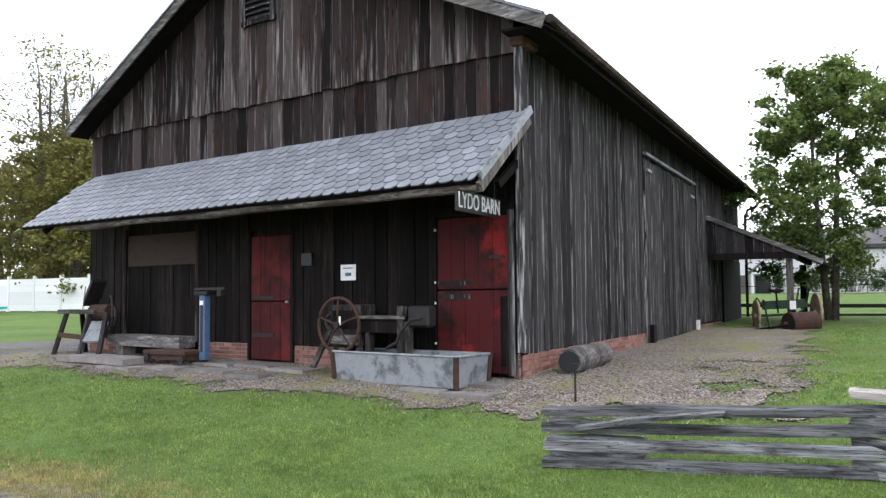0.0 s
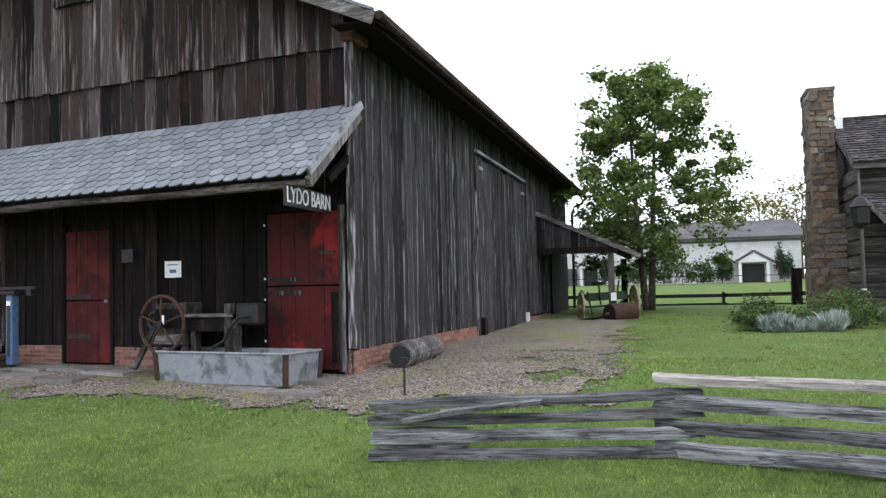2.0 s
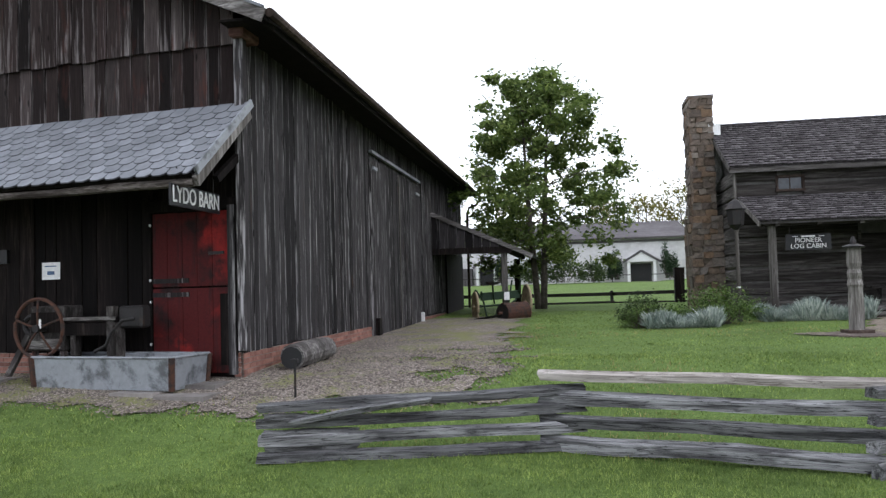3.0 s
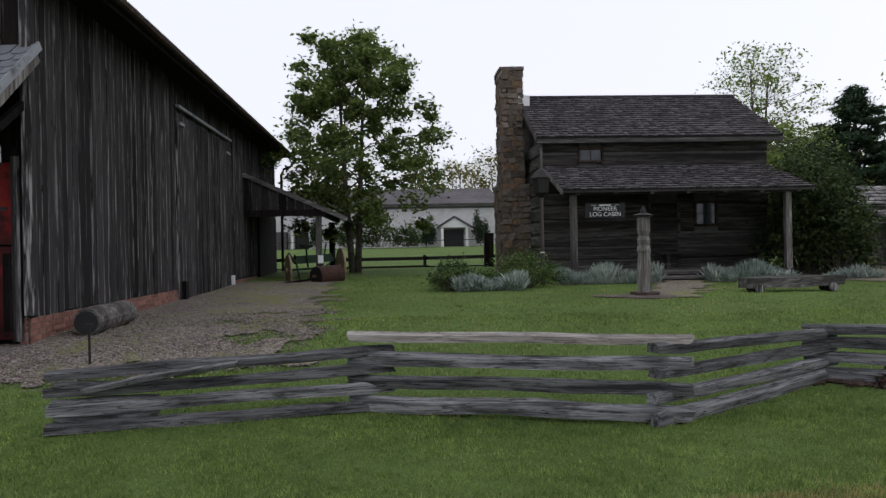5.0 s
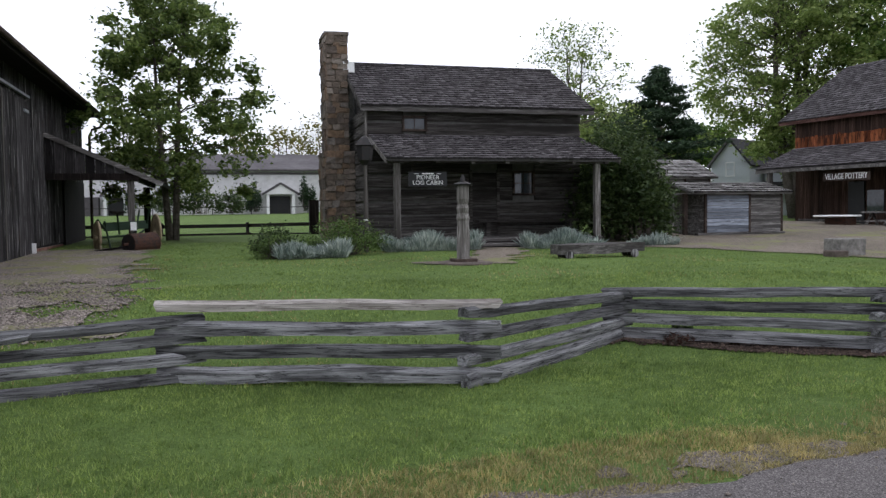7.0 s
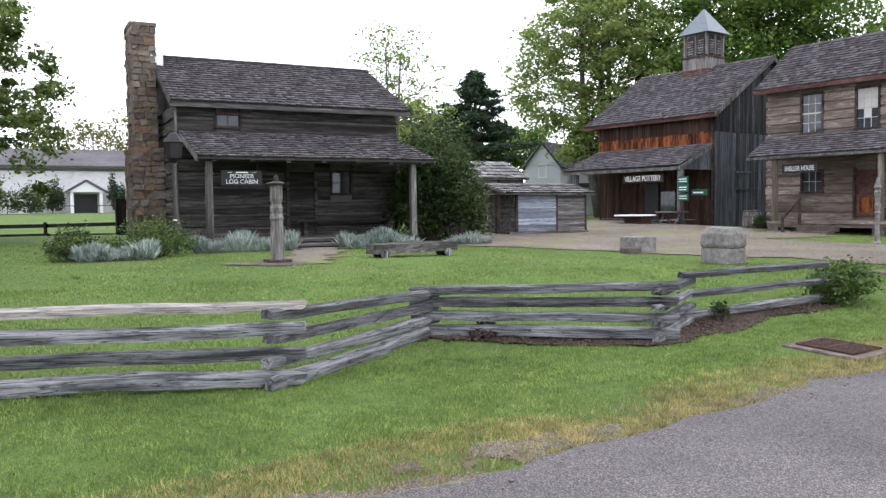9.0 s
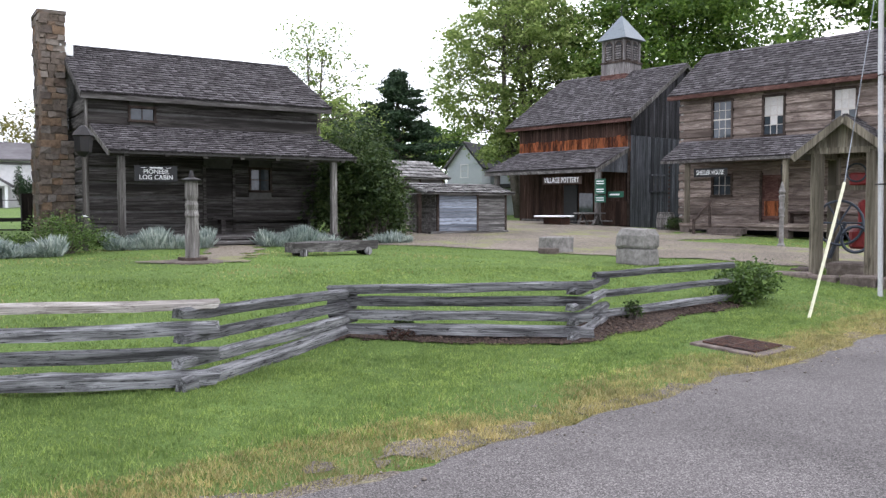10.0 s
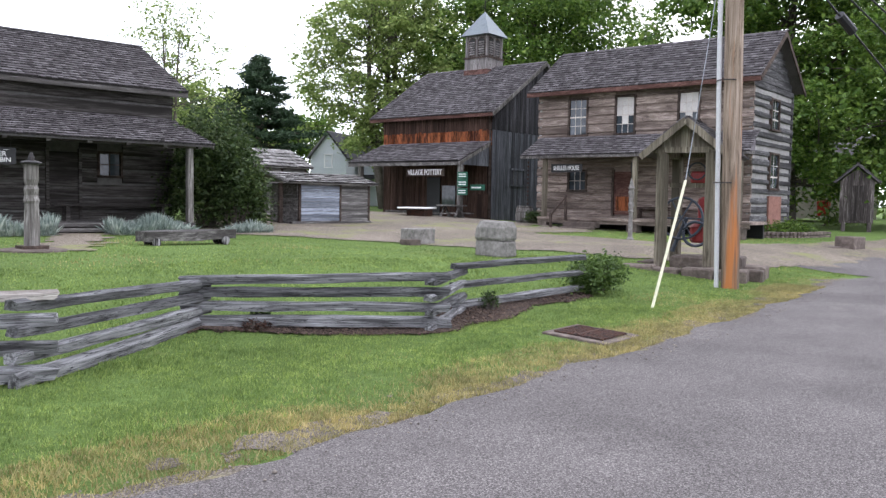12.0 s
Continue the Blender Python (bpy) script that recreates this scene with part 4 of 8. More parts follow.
for y in (8.75, 9.7):
    part("hook", tube([(-4.215, y, 2.84), (-4.215, y, 3.05 + 0.8 * (y - 8.75))], 0.008, 6), M_IRON, bsg)

# big sliding door on the long side
sd = thing("sliding_door", bp(0, 9.2, 0.55, 0, 0.05), "large sliding barn door of grey vertical boards on a track", "door")
def side_box(v0, v1, z0, z1, o0, o1):
    bm = bmesh.new()
    box(bm, bp(0, v0, z0, 0, o0), BV * (v1 - v0), BX * (o1 - o0), UP * (z1 - z0))
    return bm


part("track", side_box(6.6, 11.95, 4.42, 4.48, 0.05, 0.12), M_ZINC, sd, "pale metal track")
for a, b in ((6.62, 9.3), (9.33, 11.9)):
    leaf = part("leaf", side_box(a, b, 0.58, 4.3, 0.03, 0.05), M_BARN_SIDE, sd)
    v = a
    while v < b - 0.05:
        w = min(RNG.uniform(0.2, 0.3), b - v)
        part("board", side_box(v + 0.004, v + w - 0.004, 0.58, 4.32, 0.05, 0.07 + RNG.uniform(0, 0.012)), M_BARN_SIDE, leaf)
        v += w
part("stop_strip", side_box(9.27, 9.34, 0.58, 4.3, 0.085, 0.1), M_GREYWOOD, sd, "pale grey meeting strip")
part("roller", side_box(6.75, 7.1, 4.1, 4.16, 0.06, 0.11), M_ZINC, sd)
part("roller", side_box(11.4, 11.85, 4.06, 4.12, 0.06, 0.11), M_ZINC, sd)
part("guide_block", side_box(6.75, 7.0, 0.6, 1.0, 0.06, 0.16), M_BARN_DARK, sd)
part("guide_post", side_box(11.85, 11.95, 0.55, 0.95, 0.06, 0.15), M_WHITE, sd)

# lean-to at the far end of the side
lt = thing("lean_to", bp(0, 14, 0.6, 0, 1), "open lean-to shelter on square posts against the barn", "lean-to")
LT0, LT1 = 13.9, 20.3
roof_slab("roof", [bp(0, LT0, 3.82, 0, 0.02), bp(0, LT1, 3.82, 0, 0.02), bp(0, LT1, 2.47, 0, 3.0), bp(0, LT0, 2.47, 0, 3.0)], 0.07, M_ROOF_DARK, lt)
part("verge_board", beam(bp(0, LT0 - 0.02, 3.76, 0, 0.03), bp(0, LT0 - 0.02, 2.43, 0, 2.98), 0.03, 0.12), M_GREYWOOD_X, lt)
for k in range(9):
    a, b = 0.05 + k * 0.245, 0.05 + (k + 1) * 0.245 - 0.008
    bm = bmesh.new()
    v = box(bm, bp(0, LT0 + 0.02, 2.73, 0, a), BX * (b - a), BV * 0.025, UP * 0.3)
    for x in v:
        if x.co.z > 2.9:
            x.co.z = 3.73 - (x.co.x - BC.x) * 0.4527
    part("gable_board", bm, M_LEAN_TO, lt)
for s in (0.75, 1.15, 1.55):
    part("hanger", beam(bp(0, LT0 + 0.25, 2.5, 0, s), bp(0, LT0 + 0.25, 2.75, 0, s), 0.03, 0.03), M_GREYWOOD, lt)
part("tie_beam", beam(bp(0, LT0 + 0.1, 2.64, 0, 0.05), bp(0, LT0 + 0.1, 2.64, 0, 2.3), 0.14, 0.18), M_BARN_DARK, lt)
part("plate", beam(bp(0, LT0, 2.62, 0, 2.3), bp(0, LT1, 2.62, 0, 2.3), 0.14, 0.16), M_BARN_DARK, lt)
part("post", beam(bp(0, LT0 + 0.2, 0.5, 0, 2.14), bp(0, LT0 + 0.2, 2.6, 0, 2.14), 0.17, 0.17, bevel=0.015), M_GREYWOOD, lt, "bluish grey square post")
part("post", beam(bp(0, LT1 - 0.3, 0.4, 0, 2.1), bp(0, LT1 - 0.3, 2.55, 0, 2.1), 0.2, 0.2), M_BARN_DARK, lt)
part("wall_boarding", side_box(12.0 + 4.4, 12.0 + 8.2, 0.55, 2.7, 0.04, 0.09), M_BARN_DARK, lt)

# ---- zigzag rail fence ----
JOINTS = [(-2.4, 7.05), (0.05, 7.6), (2.64, 7.12), (4.85, 8.62), (7.25, 7.3), (8.45, 8.1), (11.35, 8.4)]
TOPS = [0.62, 0.84, 0.80, 0.70, 0.72, 0.72, 0.70]
fence = thing("rail_fence", (4.5, 7.7, 0.05), "zigzag split rail fence of weathered grey timber", "fence")


def rail(p, q, w, h, material, name="rail", label="", twist=0.0):
    """A split rail: uneven wedge section, sagging and split ends."""
    p, q = Vector(p), Vector(q)
    d = q - p
    length = d.length
    d.normalize()
    s = d.cross(UP).normalized()
    t = s.cross(d)
    bm = bmesh.new()
    sec = [(-0.5, -0.42), (0.46, -0.5), (0.55, 0.2), (0.18, 0.5), (-0.42, 0.4)]
    sec = [(a + RNG.uniform(-0.08, 0.08), b + RNG.uniform(-0.08, 0.08)) for a, b in sec]
    n = 9
    rings = []
    ph = RNG.uniform(0, 50)
    for i in range(n + 1):
        f = i / n
        c = p + d * length * f + s * 0.022 * noise.noise(Vector((ph, f * 3, 0))) + t * 0.02 * noise.noise(Vector((ph + 9, f * 3, 0)))
        k = 0.88 + 0.16 * noise.noise(Vector((ph, f * 6, 5))) + (0.04 if 0 < i < n else -0.04)
        rings.append([bm.verts.new(c + s * a * w * k * (1 + 0.14 * noise.noise(Vector((ph, f * 9, a)))) + t * b * h * k + d * (RNG.uniform(-0.03, 0.03) if i in (0, n) else 0)) for a, b in sec])
    m_ = len(sec)
    for a, b in zip(rings, rings[1:]):
        for k in range(m_):
            bm.faces.new((a[k], a[(k + 1) % m_], b[(k + 1) % m_], b[k]))
    bm.faces.new(rings[0][::-1])
    bm.faces.new(rings[-1])
    bmesh.ops.recalc_face_normals(bm, faces=bm.faces[:])
    # local frame along the rail, so that the grain follows it
    m = Matrix.Translation(p) @ Matrix((d, s, t)).transposed().to_4x4()
    bm.transform(m.inverted())
    ob = new(name, mesh_of(name, bm, material))
    ob.parent = fence
    ob.matrix_basis = m
    ob.matrix_parent_inverse = fence.matrix_basis.inverted()
    if label:
        ob["label"] = label
    return ob


for i in range(6):
    (x0, y0), (x1, y1) = JOINTS[i], JOINTS[i + 1]
    d = Vector((x1 - x0, y1 - y0, 0)).normalized() * 0.2
    count = 3 if i == 5 else 4
    for k in range(count):
        low, gap = ((0.06, 0.25), (0.09, 0.15), (0.035, 0.15), (0.09, 0.15), (0.05, 0.17), (0.12, 0.15))[i]
        gap0 = 0.1 if i == 0 else gap
        za = ground_z(x0, y0) + low + (TOPS[i] - ground_z(x0, y0) - gap0) * k / (count - 1)
        zb = ground_z(x1, y1) + low + (TOPS[i + 1] - ground_z(x1, y1) - gap) * k / (count - 1)
        a = Vector((x0, y0, za)) - d
        b = Vector((x1, y1, zb)) + d
        mat_ = M_RAIL_NEW if (i == 1 and k == 3) else M_RAIL
        h = 0.105 if i in (0, 4, 5) else 0.19 if k == 0 and i == 2 else 0.155 if k == 0 else 0.11 if k == count - 1 else RNG.uniform(0.115, 0.14)
        rail(a, b, 0.13, h, mat_, label="paler newer top rail" if mat_ is M_RAIL_NEW else "")
for z in (0.24, 0.36, 0.5):
    rail((-2.55, 7.0, z), (-1.75, 7.25, z - 0.02), 0.1, 0.07, M_RAIL, "short_rail")
rail((-2.3, 6.97, 0.47), (-1.1, 7.25, 0.62), 0.09, 0.06, M_RAIL, "slanting_rail")

# ---- houses: a plan frame with u along the front and v into the house ----
class Plan:
    def __init__(self, x, y, u, v):
        self.o, self.u, self.v = Vector((x, y, 0)), Vector((*u, 0)).normalized(), Vector((*v, 0)).normalized()

    def p(self, u, v, z):
        return self.o + self.u * u + self.v * v + UP * z

    def box(self, u0, u1, v0, v1, z0, z1, bevel=0.0):
        bm = bmesh.new()
        box(bm, self.p(u0, v0, z0), self.u * (u1 - u0), self.v * (v1 - v0), UP * (z1 - z0))
        if bevel:
            bmesh.ops.bevel(bm, geom=bm.edges[:], offset=bevel, segments=1, affect="EDGES")
        return bm


def shingles(parent, low, along, length, rise, rows, material, width=(0.11, 0.2), name="shingles", skew=0.0):
    """Split shingles in courses: one joined part. low: eave's start; rise: the way up the slope to the ridge; skew: how far the top start shifts."""
    n = along.cross(rise).normalized()
    if n.z < 0:
        n = -n
    up = rise.normalized()
    step = rise.length / rows
    verts, faces = [], []
    for r in range(rows):
        f = r / rows
        x = skew * f
        end = length
        while x < end:
            w = min(RNG.uniform(*width), end - x)
            lift = RNG.uniform(0.038, 0.062)
            o = low + along * x + up * (r * step - 0.04 + RNG.uniform(-0.012, 0.012)) + n * 0.012
            a, b = along * (w - 0.006), up * (step * 1.55)
            k = len(verts)
            low_n, high_n = n * lift, n * 0.004
            for q in (o, o + a, o + a + b, o + b):
                verts.append(q)
            for q in (o + low_n, o + a + low_n, o + a + b + high_n, o + b + high_n):
                verts.append(q)
            faces += [(k + 4, k + 5, k + 6, k + 7), (k, k + 1, k + 5, k + 4), (k + 1, k + 2, k + 6, k + 5), (k + 3, k, k + 4, k + 7)]
            x += w
    me = fast_mesh(name, [tuple(v) for v in verts], faces, material)
    # Butt faces take the near-black material that draws each course's shadow line.
    me.materials.append(M_SHINGLE_BUTT_SHADE)
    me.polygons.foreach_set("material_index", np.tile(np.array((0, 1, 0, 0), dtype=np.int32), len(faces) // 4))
    ob = new(name, me)
    ob.parent = parent
    ob.matrix_parent_inverse = parent.matrix_basis.inverted()
    return tagged(ob, kind="stuff")


def log_wall(parent, pl, axis, fixed, a, b, z0, z1, n, material, gap=0.06, depth=0.16, out=-1, holes=(), slope_top=None, chink=None):
    """Hewn logs one above the other with chinking behind. axis 'u': wall at v=fixed; 'v': wall at u=fixed. out: the way it faces."""
    h = (z1 - z0) / n
    if axis == "u":
        back = pl.box(a, b, fixed - out * 0.05, fixed - out * 0.14, z0, z1)
    else:
        back = pl.box(fixed - out * 0.05, fixed - out * 0.14, a, b, z0, z1)
    wall = part("chinking", back, chink or M_CHINK, parent)
    for k in range(n):
        lo, hi = z0 + k * h + gap * RNG.uniform(0.3, 0.75), z0 + (k + 1) * h - gap * RNG.uniform(0.1, 0.5)
        spans = [(a - 0.02 * (k % 2), b + 0.02 * (k % 2))]
        for (h0, h1, w0, w1) in holes:
            if w0 < hi - 0.05 and w1 > lo + 0.05:
                spans = [s for x, y in spans for s in ((x, min(y, h0)), (max(x, h1), y)) if s[1] - s[0] > 0.04]
        for x, y in spans:
            bm = bmesh.new()
            segs = max(2, int((y - x) / 0.7))
            rings = []
            ph = RNG.uniform(0, 90)
            for i in range(segs + 1):
                s = x + (y - x) * i / segs
                dz0 = 0.03 * noise.noise(Vector((ph, s * 1.1, 0)))
                dz1 = 0.03 * noise.noise(Vector((ph + 7, s * 1.1, 0)))
                do = 0.02 * noise.noise(Vector((ph + 3, s * 1.3, 2)))
                sec = [(lo + dz0, 0.0), (lo + dz0, -0.045 + do), (lo + dz0 + 0.035, -0.065 + do), (hi + dz1 - 0.035, -0.065 + do), (hi + dz1, -0.045 + do), (hi + dz1, 0.0)]
                ringv = []
                for z, d in sec:
                    if axis == "u":
                        ringv.append(bm.verts.new(pl.p(s, fixed - out * d - out * 0.05, z)))
                    else:
                        ringv.append(bm.verts.new(pl.p(fixed - out * d - out * 0.05, s, z)))
                rings.append(ringv)
            for r0, r1 in zip(rings, rings[1:]):
                for j in range(6):
                    bm.faces.new((r0[j], r0[(j + 1) % 6], r1[(j + 1) % 6], r1[j]))
            bm.faces.new(rings[0][::-1])
            bm.faces.new(rings[-1])
            bmesh.ops.recalc_face_normals(bm, faces=bm.faces[:])
            part("log", bm, material, wall)
    return wall


def window(parent, pl, axis, fixed, a, b, z0, z1, cols, rows, out=-1, frame_mat=None, bar_mat=None, curtain=False, fr=0.08):
    """A sash window: frame, sill, panes and glazing bars."""
    frame_mat, bar_mat = frame_mat or M_TRIM_BROWN, bar_mat or M_BAR

    def bx(a0, a1, d0, d1, c0, c1):
        d0, d1 = fixed + out * d0, fixed + out * d1
        return pl.box(a0, a1, d0, d1, c0, c1) if axis == "u" else pl.box(d0, d1, a0, a1, c0, c1)
    w = part("window", bx(a, b, -0.08, -0.06, z0, z1), M_BLACK, parent)
    for i in range(cols):
        for j in range(rows):
            x0, x1 = a + (b - a) * i / cols + 0.012, a + (b - a) * (i + 1) / cols - 0.012
            y0, y1 = z0 + (z1 - z0) * j / rows + 0.012, z0 + (z1 - z0) * (j + 1) / rows - 0.012
            part("pane", bx(x0, x1, -0.02, -0.012, y0, y1), M_CURTAIN if curtain and j >= rows // 2 - (i % 2) else M_GLASS, w)
    for i in range(1, cols):
        x = a + (b - a) * i / cols
        part("glazing_bar", bx(x - 0.012, x + 0.012, -0.03, 0.0, z0, z1), bar_mat, w)
    for j in range(1, rows):
        z = z0 + (z1 - z0) * j / rows
        t = 0.028 if rows > 2 and j == rows // 2 else 0.012
        part("glazing_bar", bx(a, b, -0.032, 0.002, z - t, z + t), bar_mat, w)
    part("jamb", bx(a - fr, a, -0.06, 0.05, z0 - fr, z1 + fr), frame_mat, w)
    part("jamb", bx(b, b + fr, -0.06, 0.05, z0 - fr, z1 + fr), frame_mat, w)
    part("head", bx(a, b, -0.06, 0.055, z1, z1 + fr), frame_mat, w)
    part("sill", bx(a - fr - 0.02, b + fr + 0.02, -0.06, 0.08, z0 - fr, z0), frame_mat, w)
    return w


# ---- log cabin ----
CB = Plan(4.47, 22.9, (1, 0), (0, 1))
CW, CD, CE, CRZ = 6.43, 6.0, 4.5, 6.22
cabin = thing("log_cabin", CB.p(3.2, 0, 0.6), "dark hewn log cabin with a shingled roof and porch", "cabin")
log_wall(cabin, CB, "u", 0.0, 0, CW, 0.75, CE, 10, M_LOG, holes=[(1.06, 1.7, 3.9, 4.26), (3.0, 3.85, 0.7, 2.75), (4.3, 5.0, 2.05, 2.75)])
log_wall(cabin, CB, "v", 0.0, 0.1, CD, 0.75, CE, 10, wood("side_log", (0.03, 0.027, 0.025), (0.09, 0.082, 0.076), (0.20, 0.19, 0.18), (6, 0.6, 9), (0.7, 1.3)), chink=M_CHINK_WHITE)
log_wall(cabin, CB, "v", CW, 0.1, CD, 0.75, CE, 10, M_LOG, out=1)
part("rear_wall", CB.box(0, CW, CD - 0.15, CD, 0.5, CE), M_LOG, cabin)
for u in (0.12, CW - 0.12):
    wall_slab("gable", [CB.p(u, 0, CE), CB.p(u, CD, CE), CB.p(u, CD / 2, CRZ - 0.05)], CB.u * (0.08 if u < 1 else -0.08), M_LOG, cabin)
window(cabin, CB, "u", 0.0, 1.08, 1.68, 3.93, 4.24, 2, 1, fr=0.06, bar_mat=M_TRIM_BROWN)
window(cabin, CB, "u", 0.0, 4.36, 4.92, 2.1, 2.7, 2, 2, fr=0.06, bar_mat=M_TRIM_BROWN)
part("door", CB.box(3.05, 3.8, -0.03, 0.05, 0.9, 2.7), M_LOG, cabin, "dark plank door, closed")
for u in (2.97, 3.8):
    part("door_jamb", CB.box(u, u + 0.08, -0.07, 0.03, 0.9, 2.78), M_LOG, cabin)
RL, RR = -0.2, CW + 0.3
SLP = (CRZ - 4.53) / 3.4
for s in (0, 1):
    y0 = -0.4 if s == 0 else CD + 0.4
    pts = [CB.p(RL, y0, CE + 0.03), CB.p(RR, y0, CE + 0.03), CB.p(RR, CD / 2, CRZ), CB.p(RL, CD / 2, CRZ)]
    rf = roof_slab("roof", pts, 0.06, M_SHINGLE, cabin)
    if s == 0:
        shingles(rf, pts[0], CB.u, RR - RL, pts[3] - pts[0], 19, M_SHINGLE)
        part("fascia", CB.box(RL, RR, y0 + 0.0, y0 + 0.03, CE - 0.12, CE), M_GREYWOOD_X, cabin)
    part("verge", beam(pts[0] - UP * 0.08, pts[3] - UP * 0.08, 0.03, 0.13), M_GREYWOOD, cabin)
part("ridge_cap", beam(CB.p(RL, CD / 2 - 0.05, CRZ + 0.03), CB.p(RR, CD / 2 - 0.05, CRZ + 0.03), 0.2, 0.04), M_SHINGLE, cabin)
part("flashing", CB.box(-0.32, 0.02, 1.95, 2.5, CRZ - 0.42, CRZ - 0.1), M_WHITE, cabin, "white metal flashing by the chimney")
# porch
pts = [CB.p(-0.05, -2.95, 2.9), CB.p(6.24, -2.95, 2.9), CB.p(6.45, -0.06, 3.74), CB.p(0.04, -0.06, 3.74)]
prf = roof_slab("porch_roof", pts, 0.05, M_SHINGLE, cabin)
shingles(prf, pts[0], CB.u, 6.32, pts[3] - pts[0], 12, M_SHINGLE)
part("porch_verge", beam(pts[0] - UP * 0.05, pts[3] - UP * 0.05, 0.03, 0.12), M_GREYWOOD, cabin)
part("porch_verge", beam(pts[1] - UP * 0.05, pts[2] - UP * 0.05, 0.03, 0.12), M_GREYWOOD, cabin)
part("porch_plate", beam(CB.p(0.05, -2.7, 2.86), CB.p(6.0, -2.7, 2.86), 0.16, 0.1), M_LOG, cabin)
for k in range(7):
    u = 0.35 + k * 0.92
    part("porch_rafter", beam(CB.p(u, -2.93, 2.84), CB.p(u, -0.1, 3.66), 0.1, 0.1), M_LOG, cabin)
for u in (0.27, 5.7):
    part("porch_post", beam(CB.p(u, -2.68, 0.88), CB.p(u, -2.68, 2.84), 0.16, 0.16, bevel=0.02), M_GREYWOOD, cabin, "grey square porch post")
for k in range(12):
    y = -2.9 + k * 0.24
    part("porch_plank", CB.box(-0.12, 5.75, y, y + 0.23, 0.82, 0.88), M_GREYWOOD_X, cabin)
part("porch_beam", CB.box(-0.1, 5.72, -2.86, -2.7, 0.6, 0.82), M_LOG, cabin)
for k, (y, z) in enumerate(((-3.2, 0.80), (-3.5, 0.69))):
    part("step", CB.box(2.1, 3.35, y - 0.02, y + 0.32, z - 0.1, z - 0.02, 0.01), M_GREYWOOD_X, cabin)
part("foundation", CB.box(0, CW, -0.1, CD, 0.3, 0.78), M_STONE_BROWN, cabin)
part("downpipe", tube([CB.p(0.35 - 0.4, -0.2, 4.4), CB.p(-0.05, -0.2, 4.2), CB.p(-0.05, -0.2, 0.7)], 0.04, 8), M_GREYWOOD, cabin)
# chimney of rubble stones round a rough core
chm = part("chimney", block(3.66, 24.88, 0.4, 4.28, 26.1, 6.95), M_CHIMNEY_MORTAR, cabin, "tall rubble stone chimney")
part("chimney_shoulder", block(3.58, 24.84, 0.4, 4.42, 26.3, 3.4), M_CHIMNEY_MORTAR, cabin)


def stone_face(parent, o, a, b, nrm, la, lb, size, material):
    """Uneven stones laid in rough courses over a face."""
    y = 0.0
    while y < lb - 0.05:
        h = min(RNG.uniform(*size) * 0.72, lb - y)
        x = 0.0
        while x < la - 0.03:
            w = min(RNG.uniform(*size), la - x)
            if la - x - w < 0.12:
                w = la - x
            bm = bmesh.new()
            t = RNG.uniform(0.02, 0.06)
            v = box(bm, o + a * (x + 0.008) + b * (y + 0.008) - nrm * 0.04, a * (w - 0.018), b * (h - 0.018), nrm * (t + 0.04))
            for q in v:
                q.co += Vector((RNG.uniform(-1, 1), RNG.uniform(-1, 1), RNG.uniform(-1, 1))) * 0.028
            part("stone", bm, material, parent)
            x += w
        y += h


stone_face(chm, Vector((3.56, 24.84, 0.45)), BX, UP, Vector((0, -1, 0)), 0.9, 3.0, (0.15, 0.36), M_STONE)
stone_face(chm, Vector((3.63, 24.87, 3.45)), BX, UP, Vector((0, -1, 0)), 0.67, 3.5, (0.14, 0.34), M_STONE)
stone_face(chm, Vector((3.57, 26.2, 0.45)), Vector((0, -1, 0)), UP, Vector((-1, 0, 0)), 1.4, 3.0, (0.25, 0.5), M_STONE)
stone_face(chm, Vector((3.64, 26.05, 3.45)), Vector((0, -1, 0)), UP, Vector((-1, 0, 0)), 1.22, 3.5, (0.25, 0.5), M_STONE)
part("chimney_cap", rough(block(3.6, 24.84, 6.9, 4.32, 26.1, 7.0), 0.03), M_STONE, cabin)

csg = thing("cabin_sign", (5.55, 20.3, 2.2), "black board sign with white letters under the porch roof", "sign")
part("board", block(5.05, 20.28, 2.23, 6.05, 20.31, 2.6), M_BLACK, csg)
lettering("PIONEER", 0.15, facing((5.55, 20.274, 2.455), (1, 0, 0)), M_WHITE, csg)
lettering("LOG CABIN", 0.15, facing((5.55, 20.274, 2.32), (1, 0, 0)), M_WHITE, csg)
part("bar", block(5.4, 20.272, 2.535, 5.7, 20.278, 2.565), M_WHITE, csg)
for x in (5.2, 5.78):
    part("dash", block(x, 20.272, 2.545, x + 0.12, 20.278, 2.555), M_WHITE, csg)
for x in (5.15, 5.95):
    part("hanger", tube([(x, 20.295, 2.6), (x, 20.295, 2.8)], 0.008, 6), M_IRON, csg)
pb = thing("porch_bench", (9.0, 22.4, 0.88), "long dark wooden bench on the cabin porch", "bench")
part("seat", block(7.5, 22.2, 1.27, 10.6, 22.62, 1.34, 0.01), M_LOG, pb)
for x in (7.75, 10.3):
    part("leg", block(x, 22.25, 0.88, x + 0.1, 22.58, 1.27), M_LOG, pb)
cl = thing("lamp_post", (3.8, 19.4, 0.6), "old grey lamp post with a lantern by the cabin", "lamp post")
part("pole", lathe((3.8, 19.4, 0.55), [(0.06, 0), (0.06, 0.6), (0.045, 0.7), (0.04, 2.1), (0.06, 2.15)], 10), M_GREYWOOD, cl)
lan = part("lantern", lathe((3.8, 19.4, 2.7), [(0.05, 0), (0.15, 0.1), (0.17, 0.12), (0.2, 0.45), (0.24, 0.47), (0.1, 0.65), (0.03, 0.7)], 6), M_IRON, cl, "dark iron lantern")
